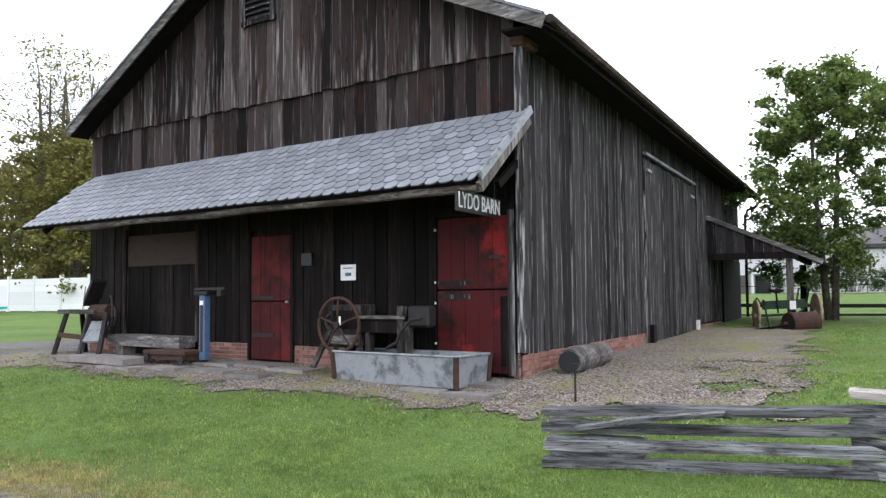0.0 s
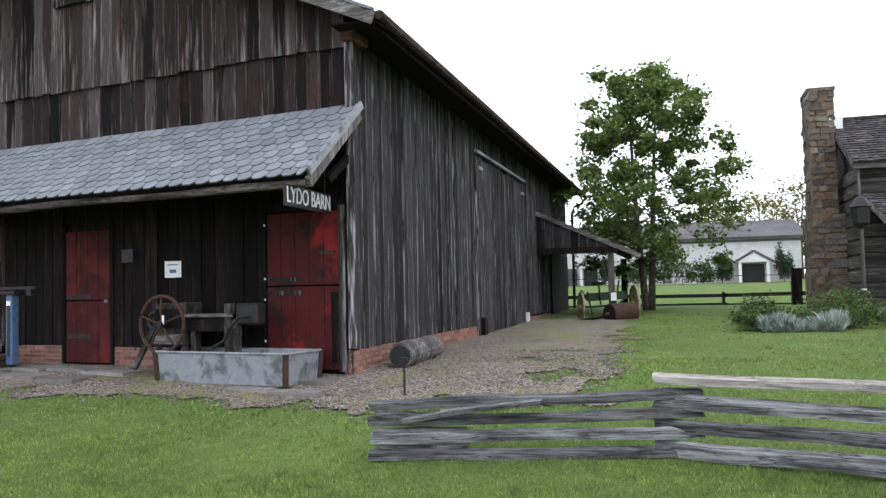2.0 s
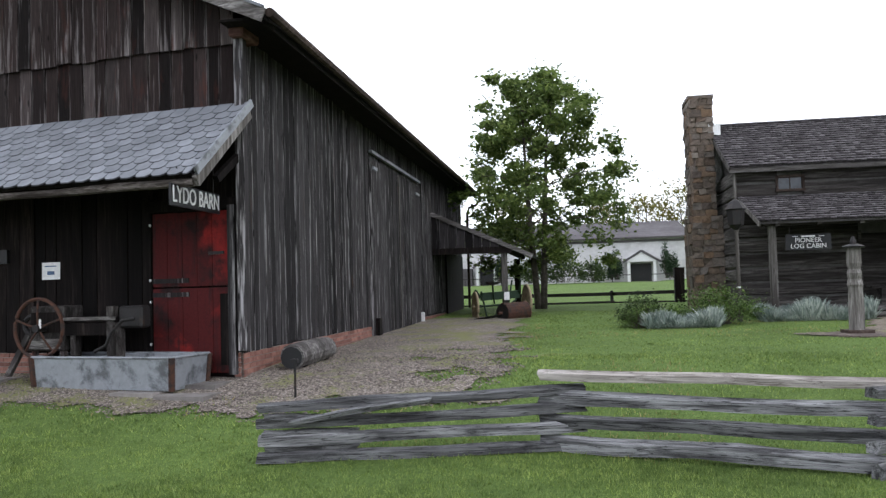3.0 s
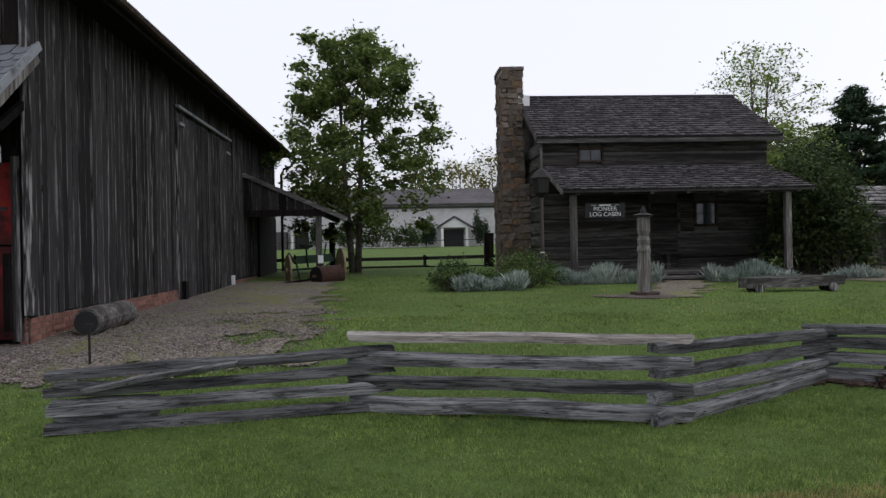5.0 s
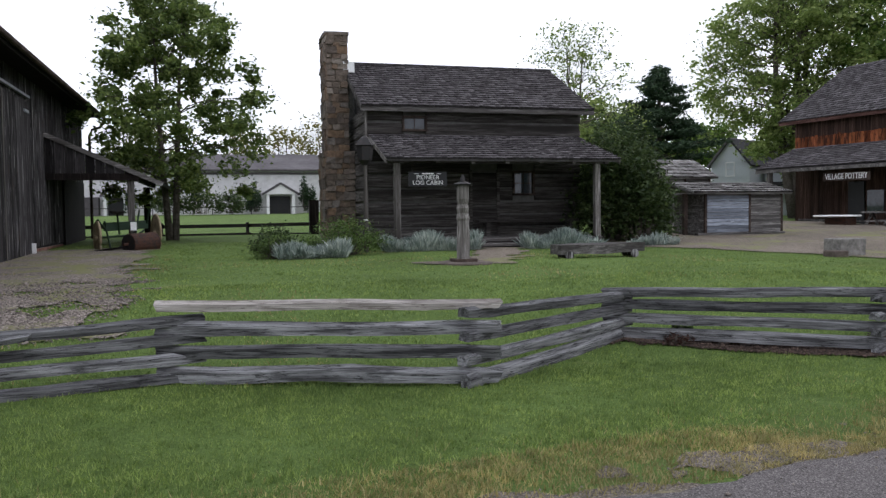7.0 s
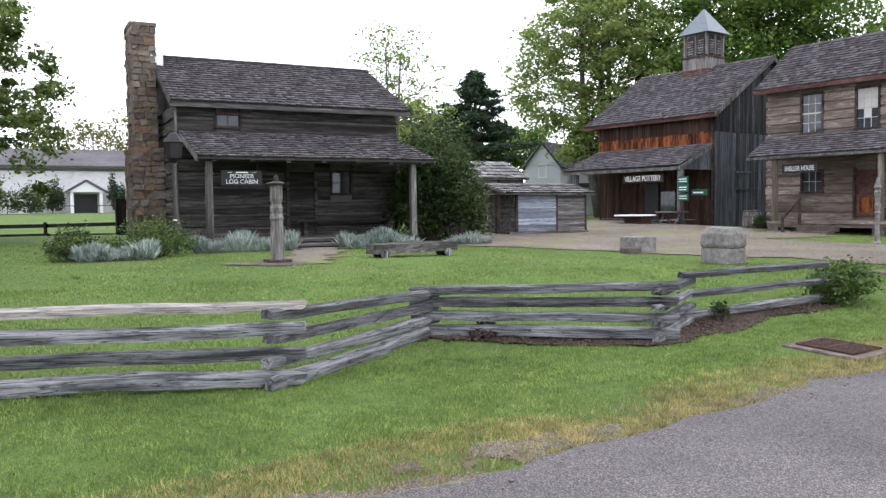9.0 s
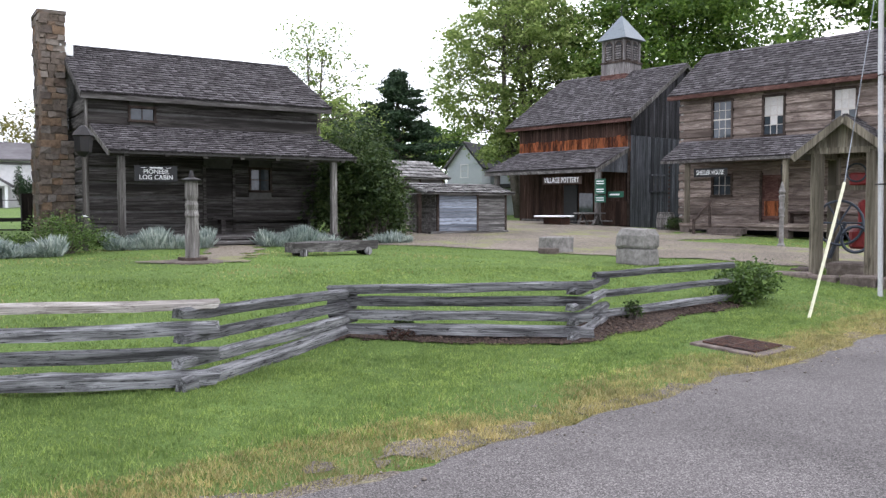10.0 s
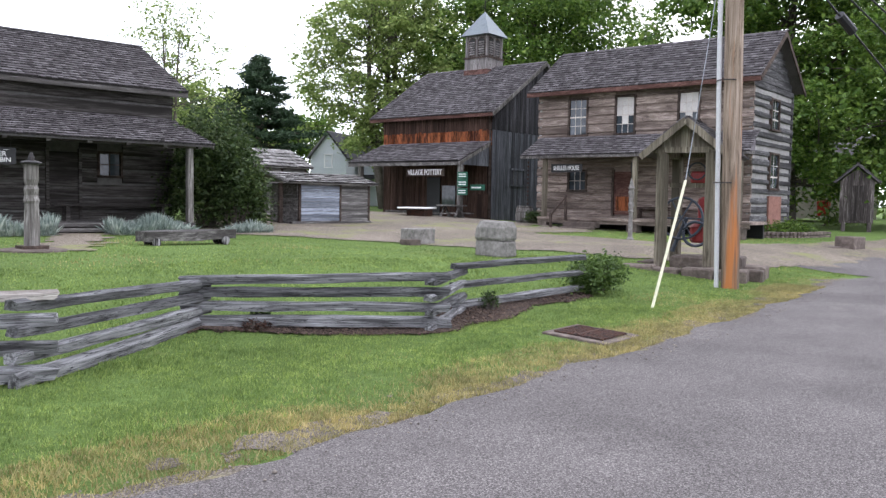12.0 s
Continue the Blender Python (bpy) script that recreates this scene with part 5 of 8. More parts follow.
part("band", lathe((3.8, 19.4, 1.4), [(0.055, 0), (0.055, 0.03)], 10), M_WHITE, cl)

# ---- village pottery ----
PT = Plan(26.6, 34.35, (0.168, -0.986), (0.986, 0.168))
pot = thing("pottery_shop", PT.p(4, 0.3, 0.6), "two-storey board shop with shingled roof, porch and cupola", "shop")
PWL, PWR, PD, PE, PR = 0.68, 7.46, 8.85, 5.62, 8.58
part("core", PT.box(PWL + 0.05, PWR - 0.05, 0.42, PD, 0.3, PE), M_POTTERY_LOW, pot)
for u in (PWL + 0.05, PWR - 0.05):
    wall_slab("gable", [PT.p(u, 0.4, PE - 0.05), PT.p(u, PD, PE - 0.05), PT.p(u, 4.6, PR - 0.1)], PT.u * (0.06 if u < 2 else -0.06), M_POTTERY_GABLE, pot)
fw = part("front_boarding", PT.box(PWL, PWR, 0.38, 0.42, 0.55, PE), M_POTTERY_LOW, pot)
board_run(fw, PWR - PWL, lambda u: PT.p(PWL + u, 0.38, 0), PT.u, -PT.v, lambda u: 4.2, lambda u: 4.93 + 0.1 * noise.noise(Vector((u * 2.3, 0, 0))), M_POTTERY, width=(0.14, 0.22))
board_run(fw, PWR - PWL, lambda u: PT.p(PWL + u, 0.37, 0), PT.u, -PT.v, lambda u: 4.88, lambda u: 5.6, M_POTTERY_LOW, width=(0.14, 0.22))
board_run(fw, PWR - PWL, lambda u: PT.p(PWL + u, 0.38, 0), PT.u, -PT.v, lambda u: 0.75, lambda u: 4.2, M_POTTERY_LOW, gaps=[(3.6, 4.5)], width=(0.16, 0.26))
sw = part("side_boarding", PT.box(PWR - 0.02, PWR, 0.38, PD, 0.5, PE), M_POTTERY_SIDE, pot)
board_run(sw, PD - 0.4, lambda v: PT.p(PWR, 0.38 + v, 0), PT.v, PT.u, lambda v: 0.6, lambda v: 4.9, M_POTTERY_SIDE, width=(0.18, 0.3))
board_run(sw, PD - 0.4, lambda v: PT.p(PWR, 0.38 + v, 0), PT.v, PT.u, lambda v: 4.92, lambda v: 5.6 + max(0, 2.9 * (1 - abs(v - 4.22) / 4.22)), M_POTTERY_GABLE, width=(0.18, 0.3))
for s in (0, 1):
    v0 = 0.0 if s == 0 else 9.2
    pts = [PT.p(0.0, v0, 5.68), PT.p(7.75, v0, 5.68), PT.p(7.75, 4.6, PR), PT.p(0.0, 4.6, PR)]
    rf = roof_slab("roof", pts, 0.07, M_SHINGLE, pot)
    if s == 0:
        shingles(rf, pts[0], PT.u, 7.75, pts[3] - pts[0], 24, M_SHINGLE, (0.14, 0.26))
        part("fascia", PT.box(0.0, 7.75, v0, v0 + 0.03, 5.5, 5.66), M_TRIM_RED, pot)
    part("verge", beam(pts[1] - UP * 0.1, pts[2] - UP * 0.1, 0.04, 0.18), M_GREYWOOD, pot)
part("downpipe", tube([PT.p(7.5, 0.05, 5.5), PT.p(7.4, 0.3, 5.2), PT.p(7.4, 0.3, 0.8)], 0.05, 8), M_TRIM_BROWN, pot)
pts = [PT.p(0.65, -2.15, 3.36), PT.p(7.45, -2.15, 3.3), PT.p(7.4, 0.33, 4.34), PT.p(0.7, 0.33, 4.36)]
prf = roof_slab("porch_roof", pts, 0.07, M_SHINGLE, pot)
shingles(prf, pts[0], PT.u, 6.8, pts[3] - pts[0], 11, M_SHINGLE, (0.14, 0.26))
part("porch_fascia", PT.box(0.65, 7.45, -2.17, -2.12, 3.16, 3.3), M_GREYWOOD_X, pot)
part("porch_verge", beam(pts[1] - UP * 0.08, pts[2] - UP * 0.08, 0.04, 0.16), M_GREYWOOD, pot)
wall_slab("porch_gable", [PT.p(7.38, -1.9, 3.2), PT.p(7.38, 0.33, 3.2), PT.p(7.38, 0.33, 4.2)], PT.u * -0.03, M_POTTERY_SIDE, pot)
for u in (1.3, 7.4):
    part("porch_post", beam(PT.p(u, -1.95, 0.6), PT.p(u, -1.95, 3.2), 0.2, 0.2), M_GREYWOOD, pot)
    part("post_base", PT.box(u - 0.25, u + 0.25, -2.2, -1.7, 0.45, 0.8, 0.03), M_STONE_BROWN, pot)
part("door", PT.box(3.65, 4.45, 0.3, 0.36, 0.7, 2.7), M_BLACK, pot, "dark open doorway")
part("poster", PT.box(4.6, 5.4, 0.3, 0.33, 1.3, 2.3), M_GLASS, pot, "window with pots behind")
part("dado", PT.box(0.9, 3.5, 0.29, 0.34, 0.65, 1.05), M_GREYWOOD_X, pot)
part("gate", PT.box(6.5, 7.4, 0.2, 0.26, 0.8, 1.9), M_POTTERY_LOW, pot, "low plank gate")
window(pot, PT, "v", PWR + 0.03, 1.95, 3.05, 2.4, 3.1, 4, 1, out=1, frame_mat=M_POTTERY_SIDE, bar_mat=M_GREYWOOD)
cup = part("cupola", PT.box(3.25, 4.5, 3.97, 5.22, 7.9, 10.2), M_CUPOLA_WOOD, pot, "grey louvred wooden cupola with a metal roof")
part("cupola_flashing", PT.box(3.12, 4.63, 3.84, 5.35, 7.9, 8.42), M_TRIM_RED, cup)
part("cupola_wall", PT.box(3.15, 4.6, 3.87, 5.32, 8.42, 9.02), M_CUPOLA_WOOD, cup)
part("cornice", PT.box(3.1, 4.65, 3.82, 5.37, 9.0, 9.09), M_TRIM_BROWN, cup)


def arch_bm(place, width, z0, z1, out, depth):
    """A panel with a round head, standing proud along out."""
    r = width / 2
    ring_ = [(-r, z0), (r, z0)] + [(r * math.cos(math.pi * k / 8), z1 - r + r * math.sin(math.pi * k / 8)) for k in range(9)]
    bm = bmesh.new()
    a = [bm.verts.new(place(x, z)) for x, z in ring_]
    b = [bm.verts.new(place(x, z) + out * depth) for x, z in ring_]
    bm.faces.new(a)
    bm.faces.new(b)
    for k in range(len(ring_)):
        j = (k + 1) % len(ring_)
        bm.faces.new((a[k], a[j], b[j], b[k]))
    bmesh.ops.recalc_face_normals(bm, faces=bm.faces[:])
    return bm


for face in (0, 1):
    for k in range(2):
        off = (-0.3, 0.3)[k]
        if face == 0:
            out, place = -PT.v, lambda x, z: PT.p(3.875 + off + x, 3.97, z)
        else:
            out, place = PT.u, lambda x, z: PT.p(4.5, 4.595 + off + x, z)
        part("arch_frame", arch_bm(place, 0.5, 9.14, 10.12, out, 0.02), M_TRIM_BROWN, cup)
        part("arch", arch_bm(place, 0.38, 9.2, 10.05, out, 0.03), M_BLACK, cup)
        for j in range(6):
            z = 9.23 + j * 0.12
            bm = bmesh.new()
            box(bm, place(-0.17, z) + out * 0.03, place(0.17, z) - place(-0.17, z), out * 0.04 - UP * 0.03, UP * 0.055)
            part("louvre", bm, M_CUPOLA_WOOD, cup)
    for off in (-0.66, -0.0, 0.66):
        a = PT.p(3.875 + off, 3.95, 9.09) if face == 0 else PT.p(4.52, 4.595 + off, 9.09)
        part("corner_board", beam(a, a + UP * 1.12, 0.1, 0.1), M_CUPOLA_WOOD, cup)
bm = bmesh.new()
tip = bm.verts.new(PT.p(3.88, 4.6, 11.55))
base = [bm.verts.new(PT.p(u, v, 10.2)) for u, v in ((2.98, 3.7), (4.78, 3.7), (4.78, 5.5), (2.98, 5.5))]
bm.faces.new(base)
for k in range(4):
    bm.faces.new((base[k], base[(k + 1) % 4], tip))
bmesh.ops.recalc_face_normals(bm, faces=bm.faces[:])
part("cupola_roof", bm, M_CUPOLA, cup, "pyramid roof of grey metal")
part("finial", tube([PT.p(3.88, 4.6, 11.5), PT.p(3.88, 4.6, 12.1)], 0.025, 6), M_IRON, cup)
psg = thing("pottery_sign", PT.p(5.4, -2.0, 2.7), "white-lettered board sign hung under the porch", "sign")
part("board", PT.box(4.25, 6.5, -1.98, -1.94, 2.68, 3.02), M_TRIM_BROWN, psg)
lettering("VILLAGE POTTERY", 0.34, facing(PT.p(5.37, -1.99, 2.85), PT.u), M_WHITE, psg, wide=0.72)
gsg = thing("hanging_sign", PT.p(7.8, -2.3, 1.8), "green painted shop signs on the porch post", "sign")
for z0, z1 in ((2.55, 2.85), (2.2, 2.53), (1.83, 2.13)):
    b = part("sign_board", PT.box(7.5, 8.05, -2.3, -2.26, z0, z1, 0.012), M_GREEN, gsg)
    for j in range(2):
        part("bar", PT.box(7.58, 7.97, -2.31, -2.3, z0 + 0.08 + j * 0.1, z0 + 0.12 + j * 0.1), M_WHITE, b)
asg = part("arrow_sign", PT.box(7.9, 8.7, -1.9, -1.87, 2.05, 2.3, 0.012), M_GREEN, gsg)
part("bar", PT.box(8.0, 8.5, -1.91, -1.9, 2.14, 2.2), M_WHITE, asg)

# ---- two-storey log house ----
SH = Plan(26.5, 23.3, (0.163, -0.987), (0.987, 0.163))
sel = thing("log_house", SH.p(4.5, 0.3, 0.5), "two-storey brown log house with a shingled porch roof", "house")
SL, SR, SDp, SE, SRZ = 0.3, 9.15, 5.1, 6.05, 8.0
log_wall(sel, SH, "u", 0.38, SL, SR, 0.95, SE, 15, M_SHELLER, out=-1, chink=M_CHINK_TAN,
         holes=[(1.75, 2.6, 4.27, 5.8), (3.83, 4.66, 4.27, 5.8), (6.4, 7.2, 4.27, 5.8), (1.78, 2.62, 2.05, 2.9), (3.8, 4.66, 0.9, 2.9)])
log_wall(sel, SH, "v", SR, 0.4, SDp, 0.9, SE, 15, M_SHELLER_END, out=1, gap=0.18, chink=M_CHINK_WHITE, holes=[(2.35, 3.3, 4.42, 5.55), (2.38, 3.45, 2.2, 3.55), (2.3, 3.9, 0.9, 2.0)])
log_wall(sel, SH, "v", SL, 0.4, SDp, 0.9, SE, 15, M_SHELLER_END, out=-1, chink=M_CHINK_WHITE)
part("rear_wall", SH.box(SL, SR, SDp - 0.1, SDp, 0.5, SE), M_SHELLER_END, sel)
part("core", SH.box(SL + 0.3, SR - 0.3, 0.7, SDp - 0.2, 0.5, SE - 0.1), M_BLACK, sel)
gable = wall_slab("gable", [SH.p(SR - 0.05, 0.38, SE), SH.p(SR - 0.05, SDp, SE), SH.p(SR - 0.05, 2.7, SRZ - 0.05)], SH.u * -0.08, M_SHELLER_END, sel)
for k in range(7):
    z = SE + 0.02 + k * 0.27
    half = 2.35 * (1 - (z + 0.13 - SE) / (SRZ - SE))
    if half > 0.1:
        part("board", SH.box(SR - 0.05, SR - 0.02, 2.72 - half, 2.72 + half, z, z + 0.255), M_SHELLER_END, gable)
for a, b, z0, z1, c, r in ((1.79, 2.55, 4.32, 5.72, 3, 4), (3.87, 4.61, 4.32, 5.72, 3, 4), (6.44, 7.16, 4.32, 5.72, 3, 4), (1.83, 2.57, 2.1, 2.84, 3, 2)):
    window(sel, SH, "u", 0.38, a, b, z0, z1, c, r, curtain=z0 > 4 and a > 3)
window(sel, SH, "v", SR, 2.4, 3.25, 4.45, 5.5, 2, 3, out=1)
window(sel, SH, "v", SR, 2.43, 3.4, 2.25, 3.5, 2, 3, out=1)
part("brick_patch", SH.box(SR - 0.02, SR + 0.05, 2.35, 3.85, 0.7, 1.95), M_BRICK, sel, "bricked-up cellar opening")
part("door", SH.box(3.87, 4.6, 0.34, 0.42, 1.15, 2.82), M_TRIM_RED, sel, "reddish brown panelled door, closed")
part("door_panel", SH.box(3.97, 4.5, 0.32, 0.34, 1.3, 1.85), M_POTTERY, sel)
part("door_panel", SH.box(3.97, 4.5, 0.32, 0.34, 1.95, 2.7), M_TRIM_RED, sel)
for u in (3.78, 4.6):
    part("door_jamb", SH.box(u, u + 0.09, 0.28, 0.4, 1.1, 2.9), M_TRIM_BROWN, sel)
for s in (0, 1):
    v0 = 0.0 if s == 0 else 5.45
    pts = [SH.p(0.0, v0, 6.08), SH.p(9.5, v0, 6.08), SH.p(9.5, 2.72, SRZ + 0.05), SH.p(0.0, 2.72, SRZ + 0.05)]
    rf = roof_slab("roof", pts, 0.07, M_SHINGLE, sel)
    if s == 0:
        shingles(rf, pts[0], SH.u, 9.5, pts[3] - pts[0], 17, M_SHINGLE, (0.14, 0.26))
        part("gutter", SH.box(0.0, 9.5, -0.1, 0.02, 5.9, 6.06), M_TRIM_RED, sel, "red-brown gutter")
    part("verge", beam(pts[1] - UP * 0.1, pts[2] - UP * 0.1, 0.04, 0.17), M_TRIM_BROWN, sel)
pts = [SH.p(0.75, -1.6, 3.4), SH.p(9.9, -1.6, 3.4), SH.p(9.3, 0.28, 4.2), SH.p(0.45, 0.28, 4.2)]
prf = roof_slab("porch_roof", pts, 0.06, M_SHINGLE, sel)
shingles(prf, pts[0], SH.u, 9.0, pts[3] - pts[0], 9, M_SHINGLE, (0.14, 0.26))
part("porch_gutter", SH.box(0.75, 9.9, -1.68, -1.6, 3.28, 3.38), M_GREYWOOD_X, sel)
for u in (1.8, 5.6, 9.4):
    part("porch_post", beam(SH.p(u, -1.45, 1.0), SH.p(u, -1.45, 3.35), 0.15, 0.15), M_POST, sel)
    part("pier", SH.box(u - 0.2, u + 0.2, -1.6, -1.2, 0.3, 0.85), M_STONE_BROWN, sel)
part("porch_floor", SH.box(1.55, 9.8, -1.6, 0.3, 0.93, 1.03), M_SHELLER, sel)
part("porch_skirt", SH.box(1.55, 9.8, -1.55, -1.5, 0.8, 0.93), M_SHELLER, sel)
# Black panel added below the floor; under-porch shade put into its colour.
part("porch_void", SH.box(1.7, 9.7, 0.2, 0.3, 0.3, 0.95), M_BLACK, sel)
for y, z in ((-1.95, 0.86), (-2.3, 0.68)):
    part("step", SH.box(2.95, 4.3, y - 0.05, y + 0.36, z - 0.2, z), M_STONE_BROWN, sel)
rl = part("handrail", beam(SH.p(2.9, -1.65, 1.85), SH.p(2.85, -2.7, 1.15), 0.07, 0.09), M_TRIM_BROWN, sel)
part("rail_post", beam(SH.p(2.9, -1.7, 0.9), SH.p(2.9, -1.7, 1.83), 0.08, 0.08), M_TRIM_BROWN, rl)
part("rail_post", beam(SH.p(2.85, -2.7, 0.4), SH.p(2.85, -2.7, 1.15), 0.08, 0.08), M_TRIM_BROWN, rl)
part("porch_bench_seat", SH.box(5.0, 6.9, -0.1, 0.25, 1.4, 1.47), M_TRIM_BROWN, sel)
for u in (5.1, 6.8):
    part("bench_leg", SH.box(u - 0.04, u + 0.04, -0.08, 0.22, 1.03, 1.4), M_TRIM_BROWN, sel)
part("lantern", SH.box(5.35, 5.5, -1.3, -1.15, 2.75, 3.1), M_IRON, sel)
hsg = thing("house_sign", SH.p(2.7, -1.4, 2.75), "narrow dark board sign with white letters on the porch", "sign")
part("board", SH.box(2.05, 3.4, -1.42, -1.39, 2.74, 3.06), M_BLACK, hsg)
lettering("SHELLER HOUSE", 0.25, facing(SH.p(2.72, -1.43, 2.9), SH.u), M_WHITE, hsg, wide=0.62)

# ---- low plank sheds ----
def plank_shed(pl, length, depth, h0, h1, label, blue):
    z0 = ground_z(*pl.p(length / 2, 0, 0).xy) - 0.05
    sh = thing("shed", pl.p(length / 2, 0, z0), label, "shed")
    part("base", pl.box(-0.3, length + 0.05, -0.1, depth, z0, z0 + 0.14), M_GREYWOOD_X, sh)
    body = part("body", pl.box(0.03, length - 0.03, 0.03, depth, z0 + 0.1, z0 + h0), M_SHED, sh)
    n = 11
    for k in range(n):
        a, b = z0 + 0.15 + (h0 - 0.2) * k / n, z0 + 0.15 + (h0 - 0.2) * (k + 1) / n - 0.012
        part("plank", pl.box(0.1, length * 0.56, -0.015 - RNG.uniform(0, 0.01), 0.03, a, b), M_SHED_BLUE if blue else M_SHED, body)
        part("plank", pl.box(length * 0.58, length, -0.01 - RNG.uniform(0, 0.02), 0.03, a, b), M_SHED, body)
        part("plank", pl.box(-0.025, 0.02, 0.05, depth, a, b), M_GREYWOOD_X, body)
    for u in (0.0, length * 0.56, length - 0.05):
        part("corner_post", pl.box(u, u + 0.07, -0.04, 0.03, z0 + 0.1, z0 + h0), M_TRIM_BROWN, sh)
    part("side_post", pl.box(-0.45, -0.33, depth * 0.25, depth * 0.25 + 0.12, z0, z0 + h0), M_TRIM_BROWN, sh)
    pts = [pl.p(-0.6, -0.25, z0 + h0 + 0.02), pl.p(length + 0.2, -0.25, z0 + h0 + 0.02), pl.p(length + 0.2, depth * 0.6, z0 + h1), pl.p(-0.6, depth * 0.6, z0 + h1)]
    rf = roof_slab("roof", pts, 0.05, M_SHED, sh)
    shingles(rf, pts[0], pl.u, length + 0.8, pts[3] - pts[0], 5, M_GREYWOOD_PALE, (0.2, 0.45))
    pts = [pl.p(-0.6, depth * 0.6, z0 + h1), pl.p(length + 0.2, depth * 0.6, z0 + h1), pl.p(length + 0.2, depth + 0.2, z0 + h0 + 0.1), pl.p(-0.6, depth + 0.2, z0 + h0 + 0.1)]
    roof_slab("roof", pts, 0.05, M_SHED, sh)
    return sh


plank_shed(Plan(15.15, 22.9, (0.97, 0.05), (-0.05, 0.97)), 2.95, 1.6, 1.38, 1.72, "small low shed of bluish grey planks", True)
plank_shed(Plan(15.9, 27.6, (0.97, 0.05), (-0.05, 0.97)), 2.6, 2.0, 1.9, 2.6, "plank shed with a split shingle roof behind another", False)

# ---- pale hall across the field ----
hall = thing("hall", (0, 95, 1.8), "long white hall with a grey roof across the field", "hall")
M_HALL = painted("white_render", (0.62, 0.61, 0.61), (0.52, 0.51, 0.5), 0.62, 0.8, 0, 0.4)
M_HALL_ROOF = stony("grey_roofing", [(0.3, (0.10, 0.09, 0.095)), (0.7, (0.15, 0.14, 0.145))], 1.5)
HL = Plan(-34, 94, (1, 0), (0, 1))
part("wall", HL.box(0, 46.1, 0, 14, 0.8, 6.6), M_HALL, hall)
part("string_course", HL.box(-0.1, 46.2, -0.06, 0, 6.0, 6.25), M_HALL_ROOF, hall)
roof_slab("roof", [HL.p(-0.5, -0.6, 6.55), HL.p(46.7, -0.6, 6.55), HL.p(46.3, 7, 8.75), HL.p(-0.5, 7, 8.75)], 0.2, M_HALL_ROOF, hall)
roof_slab("roof", [HL.p(-0.5, 14.6, 6.55), HL.p(46.7, 14.6, 6.55), HL.p(46.3, 7, 8.75), HL.p(-0.5, 7, 8.75)], 0.2, M_HALL_ROOF, hall)
def porch_door(u, w, z1):
    d = part("entrance", HL.box(u - w * 0.36, u + w * 0.36, -0.12, 0, 1.6, z1 - 0.6), M_BLACK, hall, "dark double door under a small gable")
    for s in (-1, 1):
        part("column", HL.box(u + s * w * 0.45 - 0.15, u + s * w * 0.45 + 0.15, -1.2, -0.9, 1.5, z1 - 0.4), M_WHITE, d)
    wall_slab("pediment", [HL.p(u - w * 0.6, -1.3, z1 - 0.4), HL.p(u + w * 0.6, -1.3, z1 - 0.4), HL.p(u, -1.3, z1 + 0.7)], HL.v * 1.25, M_WHITE, d)
    for s in (-1, 1):
        part("pediment_edge", beam(HL.p(u + s * w * 0.66, -1.3, z1 - 0.45), HL.p(u, -1.3, z1 + 0.8), 0.2, 0.25), M_HALL_ROOF, d)
porch_door(41.3, 3.1, 4.2)
porch_door(24.2, 2.2, 4.1)
porch_door(10.0, 2.2, 4.1)
part("railing", HL.box(0, 46, -3.0, -2.9, 2.35, 2.42), M_IRON, hall)
for k in range(24):
    part("baluster", HL.box(k * 2, k * 2 + 0.08, -3.0, -2.92, 1.4, 2.4), M_IRON, hall)
part("pavement", HL.box(-5, 50, -5, 0, 1.2, 1.62), M_STONE_GREY, hall)
part("side_shed", HL.box(20.2, 22.6, -1.5, 0, 1.4, 3.6), M_HALL_ROOF, hall)

# ---- pale gabled houses behind the lane ----
fh = thing("gabled_house", (41, 58, 1.6), "pale blue-grey clapboard house with a dark roof", "house")
FH = Plan(39.0, 58.9, (0.5, -0.866), (0.866, 0.5))
M_CLAP = painted("pale_clapboard", (0.58, 0.62, 0.645), (0.52, 0.56, 0.58), 0.6, 0.7, 0, 3, (1, 1, 9))
part("wall", FH.box(0, 3.2, 0, 9, 0.5, 5.2), M_CLAP, fh)
part("side_wing", FH.box(3.2, 6.2, 2.5, 9, 0.5, 5.0), M_CLAP, fh)
wall_slab("gable", [FH.p(0, 0, 5.1), FH.p(3.2, 0, 5.1), FH.p(1.6, 0, 7.0)], FH.v * 0.2, M_CLAP, fh)
roof_slab("roof", [FH.p(-0.3, -0.3, 4.95), FH.p(-0.3, 9, 4.95), FH.p(1.6, 9, 7.2), FH.p(1.6, -0.3, 7.2)], 0.15, M_HALL_ROOF, fh)
roof_slab("roof", [FH.p(3.5, -0.3, 4.95), FH.p(3.5, 9, 4.95), FH.p(1.6, 9, 7.2), FH.p(1.6, -0.3, 7.2)], 0.15, M_ROOF_DARK, fh)
roof_slab("roof", [FH.p(2.2, 2.2, 4.9), FH.p(6.6, 2.2, 4.9), FH.p(6.6, 6, 6.9), FH.p(2.2, 6, 6.9)], 0.15, M_ROOF_DARK, fh)
window(fh, FH, "u", 0.0, 1.3, 1.9, 4.2, 5.2, 1, 2, frame_mat=M_WHITE)
part("low_porch", FH.box(3.0, 6.4, 0.4, 2.5, 3.3, 3.6), M_ROOF_DARK, fh)
for u in (3.2, 6.2):
    part("porch_post", FH.box(u - 0.1, u + 0.1, 0.5, 0.7, 0.6, 3.3), M_WHITE, fh)
gh2 = thing("gabled_house", (34.5, 62, 1.6), "pale house end seen behind the shed", "house")
F2 = Plan(33.4, 60, (0.95, -0.2), (0.2, 0.95))
